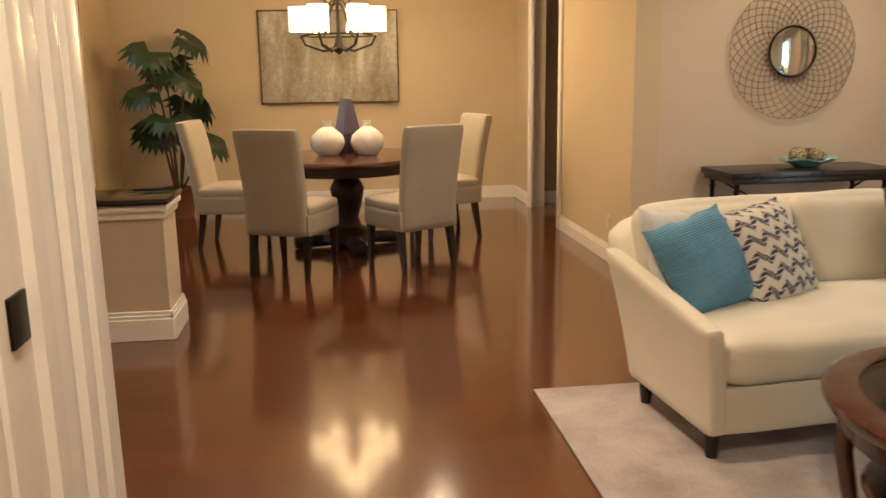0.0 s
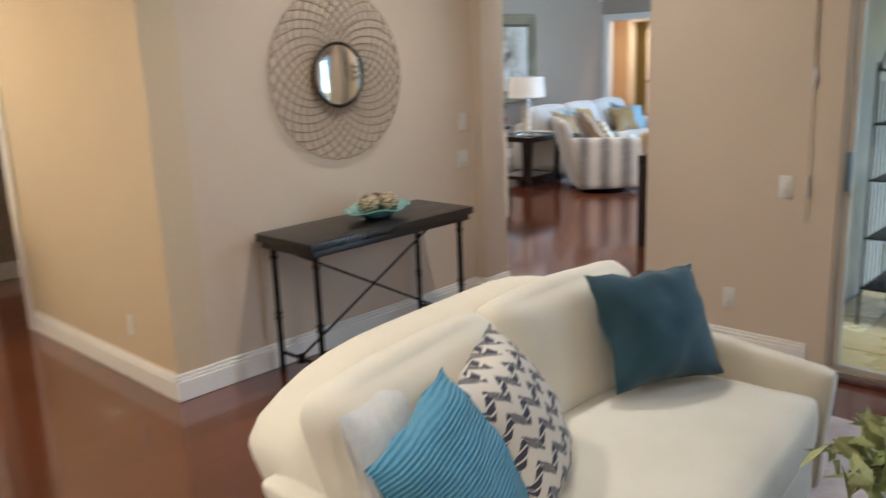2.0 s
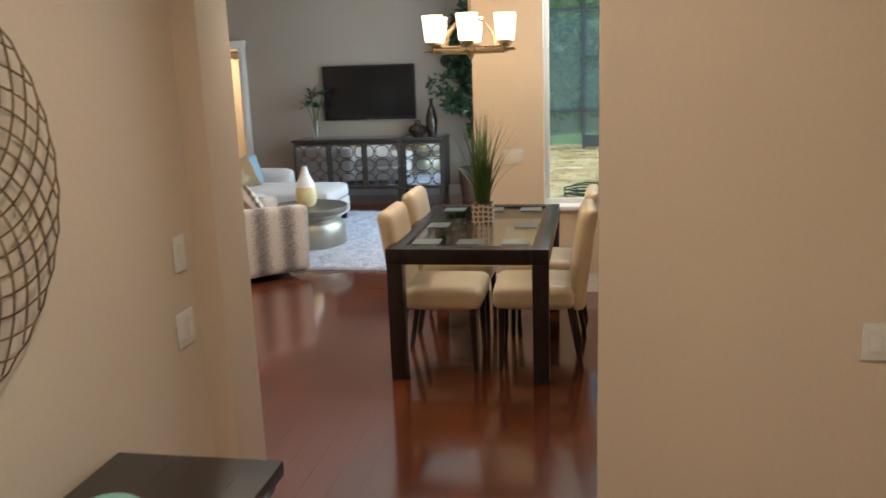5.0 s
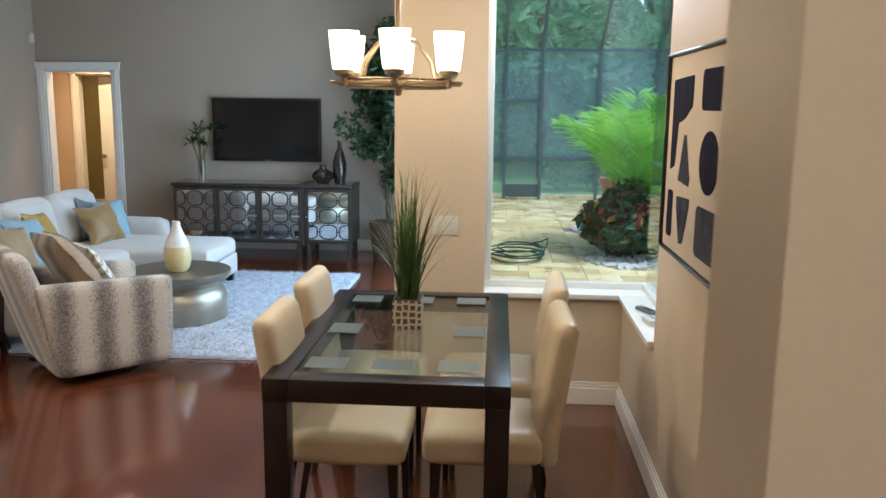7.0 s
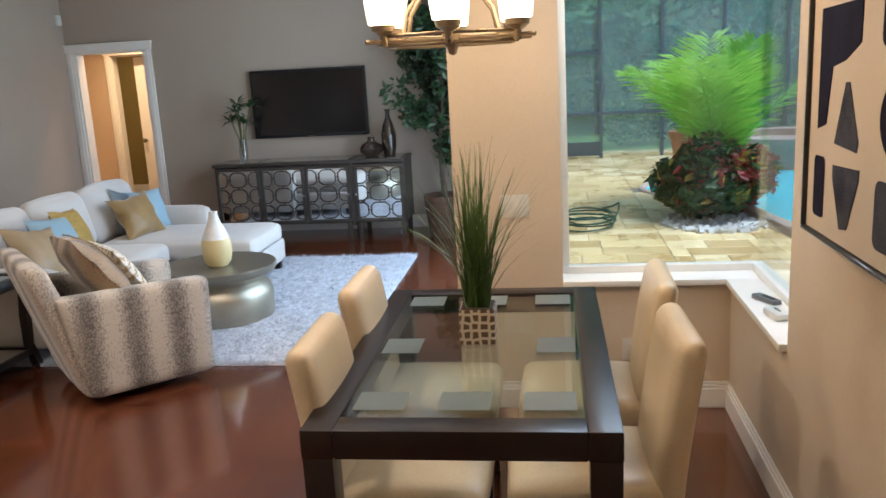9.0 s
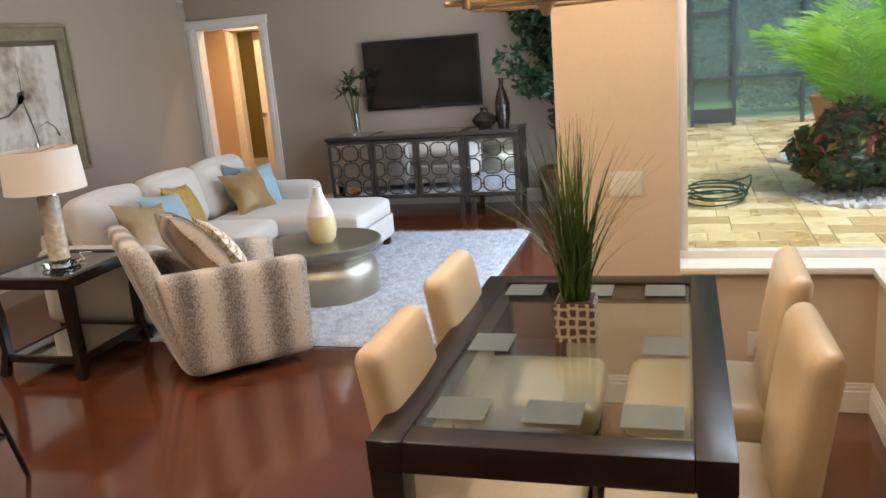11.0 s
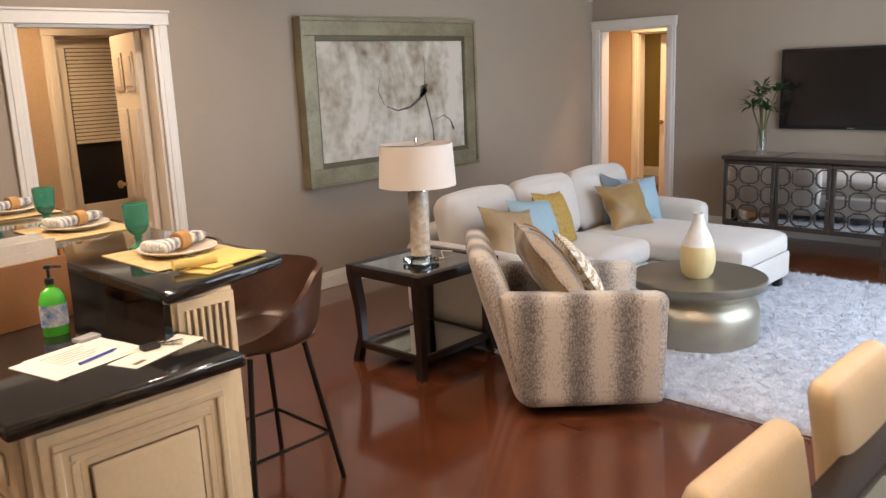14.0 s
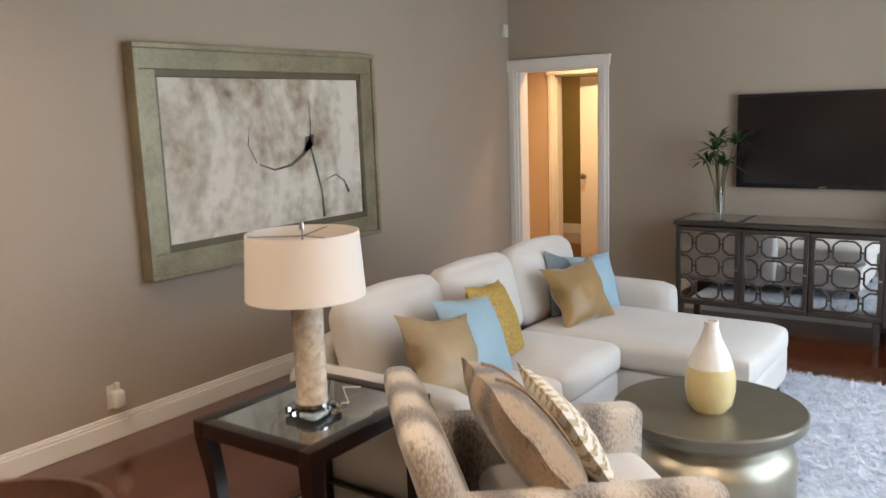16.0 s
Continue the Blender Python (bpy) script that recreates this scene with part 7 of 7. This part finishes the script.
def place_setting(y):
    pm = thing("placemat", "straw-coloured woven placemat on the granite bar", "placemat", pose(6.47, y, 1.083), "bar placemats")
    part("weave", mat("straw_weave", (0.62, 0.48, 0.24), (0.50, 0.37, 0.17), 20, 0.8, bump=0.6, bscale=120), pm, lambda bm: box(bm, -0.15, 0.20, -0.20, 0.20, 0, 0.004, 0.001))
    pl = thing("plate", "cream dinner plate on a placemat", "plate", pose(6.50, y, 1.0875), "bar plates")
    part("dish", mat("cream_glaze", (0.70, 0.62, 0.52), None, 6, 0.25), pl, lambda bm: lathe(bm, [(0, 0), (0.08, 0), (0.09, 0.006), (0.135, 0.022), (0.133, 0.026), (0.088, 0.012), (0, 0.008)], 36))
    nk = thing("napkin", "blue and white striped napkin in a wicker ring", "napkin", pose(6.50, y, 1.098, 0, 0, 20), "bar napkins")
    part("cloth", NAPKIN, nk, lambda bm: soft(bm, (0.25, 0.10, 0.045), (0, 0, 0.030), 0.02, (0, 0.0, 0.01), n=12, bend=lambda p: (p.x, p.y * (0.35 + 8 * (p.x - 0.02) ** 2 * 6 if abs(p.x) < 0.125 else 1.0), p.z * (0.6 + 18 * (p.x - 0.02) ** 2)), wrinkle=0.012), 60)
    part("ring", mat("wicker_ring", (0.50, 0.27, 0.09), None, 30, 0.7, bump=0.8, bscale=90), nk, lambda bm: lathe(bm, [(0.026, -0.022), (0.032, -0.022), (0.032, 0.022), (0.026, 0.022), (0.026, -0.022)], 20, (0.02, 0, 0.030), Euler((0, radians(90), 0)).to_matrix()))
    gb = thing("goblet", "green glass water goblet on the bar", "glass", pose(6.47, y + 0.22, 1.083), "green goblets")
    part("bowl", GREEN_GLASS, gb, lambda bm: lathe(bm, [(0, 0), (0.038, 0), (0.037, 0.007), (0.013, 0.015), (0.010, 0.032), (0.017, 0.040), (0.012, 0.048), (0.030, 0.062), (0.041, 0.085), (0.043, 0.12), (0.045, 0.165), (0.042, 0.165), (0.040, 0.12), (0.037, 0.088), (0, 0.07)], 24))


for y in (7.42, 8.26, 9.02):
    place_setting(y)
pad = thing("legal_pad", "yellow legal pad with curled page on the bar", "notepad", pose(6.51, 7.19, 1.083, 0, 0, 18))
part("sheets", YELLOW_PAPER, pad, lambda bm: (box(bm, -0.11, 0.15, -0.09, 0.09, 0.005, 0.013, 0.001), box(bm, -0.15, -0.03, -0.10, 0.02, 0.0, 0.004)))
part("roll", YELLOW_PAPER, pad, lambda bm: lathe(bm, [(0.016, -0.07), (0.016, 0.07), (0, 0.07)], 16, (-0.11, -0.01, 0.026), Euler((0, radians(90), radians(-25))).to_matrix()))
part("pen", BLACK, pad, lambda bm: tube(bm, [(-0.12, 0.03, 0.046), (-0.04, 0.045, 0.02)], 0.004, 6))
sh = thing("paper_sheet", "printed white sheets of paper on the granite counter", "paper", pose(5.97, 7.02, 0.943, 0, 0, 12))
part("sheet", PAPER, sh, lambda bm: (box(bm, -0.14, 0.14, -0.105, 0.105, 0, 0.002), box(bm, -0.10, 0.12, -0.09, 0.11, 0.002, 0.0035)))
part("print", GREY_BLUE, sh, lambda bm: [box(bm, -0.07, 0.07 - 0.02 * (i % 3), 0.07 - 0.018 * i, 0.074 - 0.018 * i, 0.0036, 0.0040) for i in range(6)])
pn = thing("ballpoint_pen", "blue ballpoint pen lying on the paper", "pen", pose(6.0, 6.97, 0.9485, 0, 0, 20))
part("barrel", mat("blue_plastic", (0.02, 0.05, 0.35), None, 5, 0.3), pn, lambda bm: tube(bm, [(-0.065, 0, 0.003), (0.05, 0, 0.003), (0.068, 0, 0.003)], [0.004, 0.004, 0.001], 8))
tray = thing("brochure", "white card with keys and a badge on it", "paper", pose(6.14, 6.90, 0.943, 0, 0, 20))
part("card", PAPER, tray, lambda bm: box(bm, -0.14, 0.13, -0.05, 0.05, 0, 0.002))
part("picture", TERRA_POT, tray, lambda bm: box(bm, -0.12, -0.08, -0.03, -0.015, 0.0022, 0.003))
ky = thing("key_bunch", "bunch of keys on a ring lying on the card", "keys", pose(6.16, 6.925, 0.946))
part("keys", CHROME, ky, lambda bm: [box(bm, 0, 0.06, -0.006, 0.006, 0.001 + 0.003 * i, 0.0035 + 0.003 * i, 0, pose(0, 0, 0, 0, 0, 40 * i - 50)) for i in range(4)])
part("fob", BLACK, ky, lambda bm: (box(bm, -0.06, -0.01, -0.016, 0.016, 0.0, 0.014, 0.004), tube(bm, [(0.014 * math.cos(a), 0.014 * math.sin(a), 0.012) for a in np.linspace(0, 6.28, 20)[:-1]], 0.0018, 5, True)))
cellp = thing("key_remote", "small grey garage remote on the counter", "remote", pose(6.05, 7.16, 0.943, 0, 0, 15))
part("body", mat("remote_grey", (0.32, 0.33, 0.34), None, 5, 0.35), cellp, lambda bm: box(bm, -0.035, 0.035, -0.022, 0.022, 0, 0.014, 0.005))
soap = thing("soap_bottle", "clear bottle of bright green dish soap with black pump", "bottle", pose(6.02, 7.30, 0.943))
part("body", mat("green_soap", (0.06, 0.42, 0.03), (0.05, 0.36, 0.03), 4, 0.1, coat=0.4), soap, lambda bm: lathe(bm, [(0, 0), (0.036, 0), (0.038, 0.01), (0.038, 0.11), (0.028, 0.135), (0.012, 0.145), (0.012, 0.155), (0, 0.155)], 24, squash=(1, 0.75)))
part("label", mat("blue_label", (0.05, 0.16, 0.42), (0.55, 0.55, 0.5), 30, 0.4), soap, lambda bm: lathe(bm, [(0.0385, 0.03), (0.039, 0.03), (0.039, 0.095), (0.0385, 0.095), (0.0385, 0.03)], 24, squash=(1, 0.75)))
part("pump", BLACK, soap, lambda bm: (lathe(bm, [(0.014, 0.155), (0.014, 0.172), (0.005, 0.175), (0.005, 0.20), (0.012, 0.202), (0.012, 0.212), (0, 0.214)], 14), tube(bm, [(0, 0, 0.207), (0.035, -0.01, 0.202)], 0.004, 6)))
fb = thing("file_box", "brown file box stuffed with white envelopes", "box", pose(5.98, 7.55, 0.943, 0, 0, 8))
part("body", mat("brown_board", (0.34, 0.15, 0.05), (0.27, 0.11, 0.035), 5, 0.6), fb, lambda bm: (box(bm, -0.17, 0.15, -0.10, -0.09, 0, 0.20), box(bm, -0.17, 0.15, 0.09, 0.10, 0, 0.24), box(bm, -0.17, -0.16, -0.09, 0.09, 0, 0.22), box(bm, 0.14, 0.15, -0.09, 0.09, 0, 0.22), box(bm, -0.16, 0.14, -0.09, 0.09, 0, 0.01)))
part("envelopes", PAPER, fb, lambda bm: [box(bm, -0.15, 0.135, -0.08 + 0.013 * i, -0.076 + 0.013 * i, 0.012, 0.225 + 0.012 * ((i * 7) % 4), 0, pose(0, 0, 0, 3 * math.sin(i), 0, 0)) for i in range(12)])


# ---- floor boards and pavers ----
def piece_mesh(name, sx, sy, sz, material, bevel):
    bm = bmesh.new()
    box(bm, 0, sx, 0, sy, -sz, 0)
    top = [e for e in bm.edges if all(abs(v.co.z) < 1e-6 for v in e.verts)]
    bmesh.ops.bevel(bm, geom=top, offset=bevel, segments=1, affect="EDGES")
    me = bpy.data.meshes.new(name)
    bm.to_mesh(me)
    bm.free()
    me.materials.append(material)
    me.attributes.new("tone", "FLOAT", "FACE")
    return me


def joined(name, pieces, depth, material, parent, bevel, seed):
    """Many pieces as one mesh, each with its own tone."""
    g = random.Random(seed)
    verts, faces, tones = [], [], []
    for x0, x1, y0, y1, z in pieces:
        o, b = len(verts), bevel
        verts += [(x0, y0, z - depth), (x1, y0, z - depth), (x1, y1, z - depth), (x0, y1, z - depth), (x0, y0, z - b), (x1, y0, z - b), (x1, y1, z - b), (x0, y1, z - b), (x0 + b, y0 + b, z), (x1 - b, y0 + b, z), (x1 - b, y1 - b, z), (x0 + b, y1 - b, z)]
        for i in range(4):
            j = (i + 1) % 4
            faces += [(o + i, o + j, o + 4 + j, o + 4 + i), (o + 4 + i, o + 4 + j, o + 8 + j, o + 8 + i)]
        faces.append((o + 8, o + 9, o + 10, o + 11))
        tones += [g.random()] * 9
    me = bpy.data.meshes.new(name)
    me.from_pydata(verts, [], faces)
    me.materials.append(material)
    me.attributes.new("tone", "FLOAT", "FACE").data.foreach_set("value", tones)
    ob = new(name, me)
    ob.parent = parent
    return tagged(ob, kind="stuff")


def lay(rects, w, lengths, near, seed):
    """Rows of staggered pieces over rectangles; returns those inside the near stretches, and the rest."""
    g = random.Random(seed)
    part_list, rest = [], []
    for x0, x1, y0, y1 in rects:
        y = y0
        while y < y1 - 0.01:
            yb = min(y + w, y1)
            x = x0 - g.uniform(0, lengths[-1])
            while x < x1:
                xb = x + g.choice(lengths)
                a, b = max(x, x0), min(xb, x1)
                if b - a > 0.03:
                    whole = abs((b - a) - round(b - a, 1)) < 1e-6 and a == x and b == xb and yb - y > w - 1e-6
                    p = (a, b, y, yb, 0.0)
                    (part_list if whole and any(n[0] < (a + b) / 2 < n[1] and n[2] < y < n[3] for n in near) else rest).append(p)
                x = xb
            y = yb
    return part_list[:300], rest + part_list[300:]


BOARD = 0.124
rects = [(-1.98, 4.43, -2.2, 5.53), (-1.98, 2.26, 5.53, 9.32), (2.26, 3.56, 7.2, 8.76), (4.43, 8.13, 3.88, 9.94), (8.13, 12.92, 5.17, 9.94), (12.92, 16.28, 8.32, 12.08), (6.42, 8.9, 9.94, 12.9)]
near, rest = lay(rects, BOARD, (0.9, 1.2, 1.5), [(-0.4, 4.3, 2.0, 6.2), (4.6, 8.6, 5.4, 8.2)], 31)
board_meshes = {}
for x0, x1, y0, y1, z in near:
    L = round(x1 - x0, 2)
    if L not in board_meshes:
        board_meshes[L] = piece_mesh("floorboard", L - 0.0004, BOARD - 0.0004, 0.004, FLOOR, 0.0002)
    ob = new("floorboard", board_meshes[L])
    ob.parent = floor
    ob.matrix_basis = pose(x0, y0, 0)
joined("floorboards", [(a, b - 0.0004, c, d - 0.0004, z) for a, b, c, d, z in rest], 0.004, FLOOR, floor, 0.0002, 33)

patio_rects = [(4.73, 20.2, -9.0, 3.66), (8.34, 20.2, 3.66, 4.96), (13.07, 20.2, 4.96, 7.0)]


def lay_mixed(rects, near, seed):
    """Courses of uneven depth along y, each of stones of mixed length."""
    g = random.Random(seed)
    parts_, rest_ = [], []
    for x0, x1, y0, y1 in rects:
        x = x0
        while x < x1 - 0.02:
            xb = min(x + g.choice((0.2, 0.3, 0.3, 0.4)), x1)
            if x1 - xb < 0.1:
                xb = x1
            y = y0
            while y < y1 - 0.02:
                yb = min(y + g.choice((0.2, 0.3, 0.4, 0.4, 0.6)), y1)
                if y1 - yb < 0.1:
                    yb = y1
                p = (x, xb, y, yb, 0.0)
                (parts_ if any(n[0] < x < n[1] and n[2] < y < n[3] for n in near) else rest_).append(p)
                y = yb
            x = xb
    return parts_[:300], rest_ + parts_[300:]


near, rest = lay_mixed(patio_rects, [(4.7, 7.4, 1.2, 3.7), (8.3, 11.5, 3.4, 5.0)], 35)


def dry(p):
    x, y = (p[0] + p[1]) / 2, (p[2] + p[3]) / 2
    return ((x - 14.0) / 4.1) ** 2 + ((y - 0.60) / 2.05) ** 2 > 1 and (x - 15.3) ** 2 + (y - 2.80) ** 2 > 0.50


paver_meshes = {}
for i, (x0, x1, y0, y1, z) in enumerate(p for p in near if dry(p)):
    size = (round(x1 - x0, 2), round(y1 - y0, 2))
    if size not in paver_meshes:
        paver_meshes[size] = piece_mesh("paver", size[0] - 0.006, size[1] - 0.006, 0.006, PAVER, 0.003)
    ob = new("paver", paver_meshes[size])
    ob.parent = patio
    ob.matrix_basis = pose(x0, y0, -0.058 - 0.0015 * (i % 3))
joined("pavers", [(a, b - 0.006, c, d - 0.006, -0.058) for a, b, c, d, z in rest if dry((a, b, c, d))], 0.006, PAVER, patio, 0.003, 36)
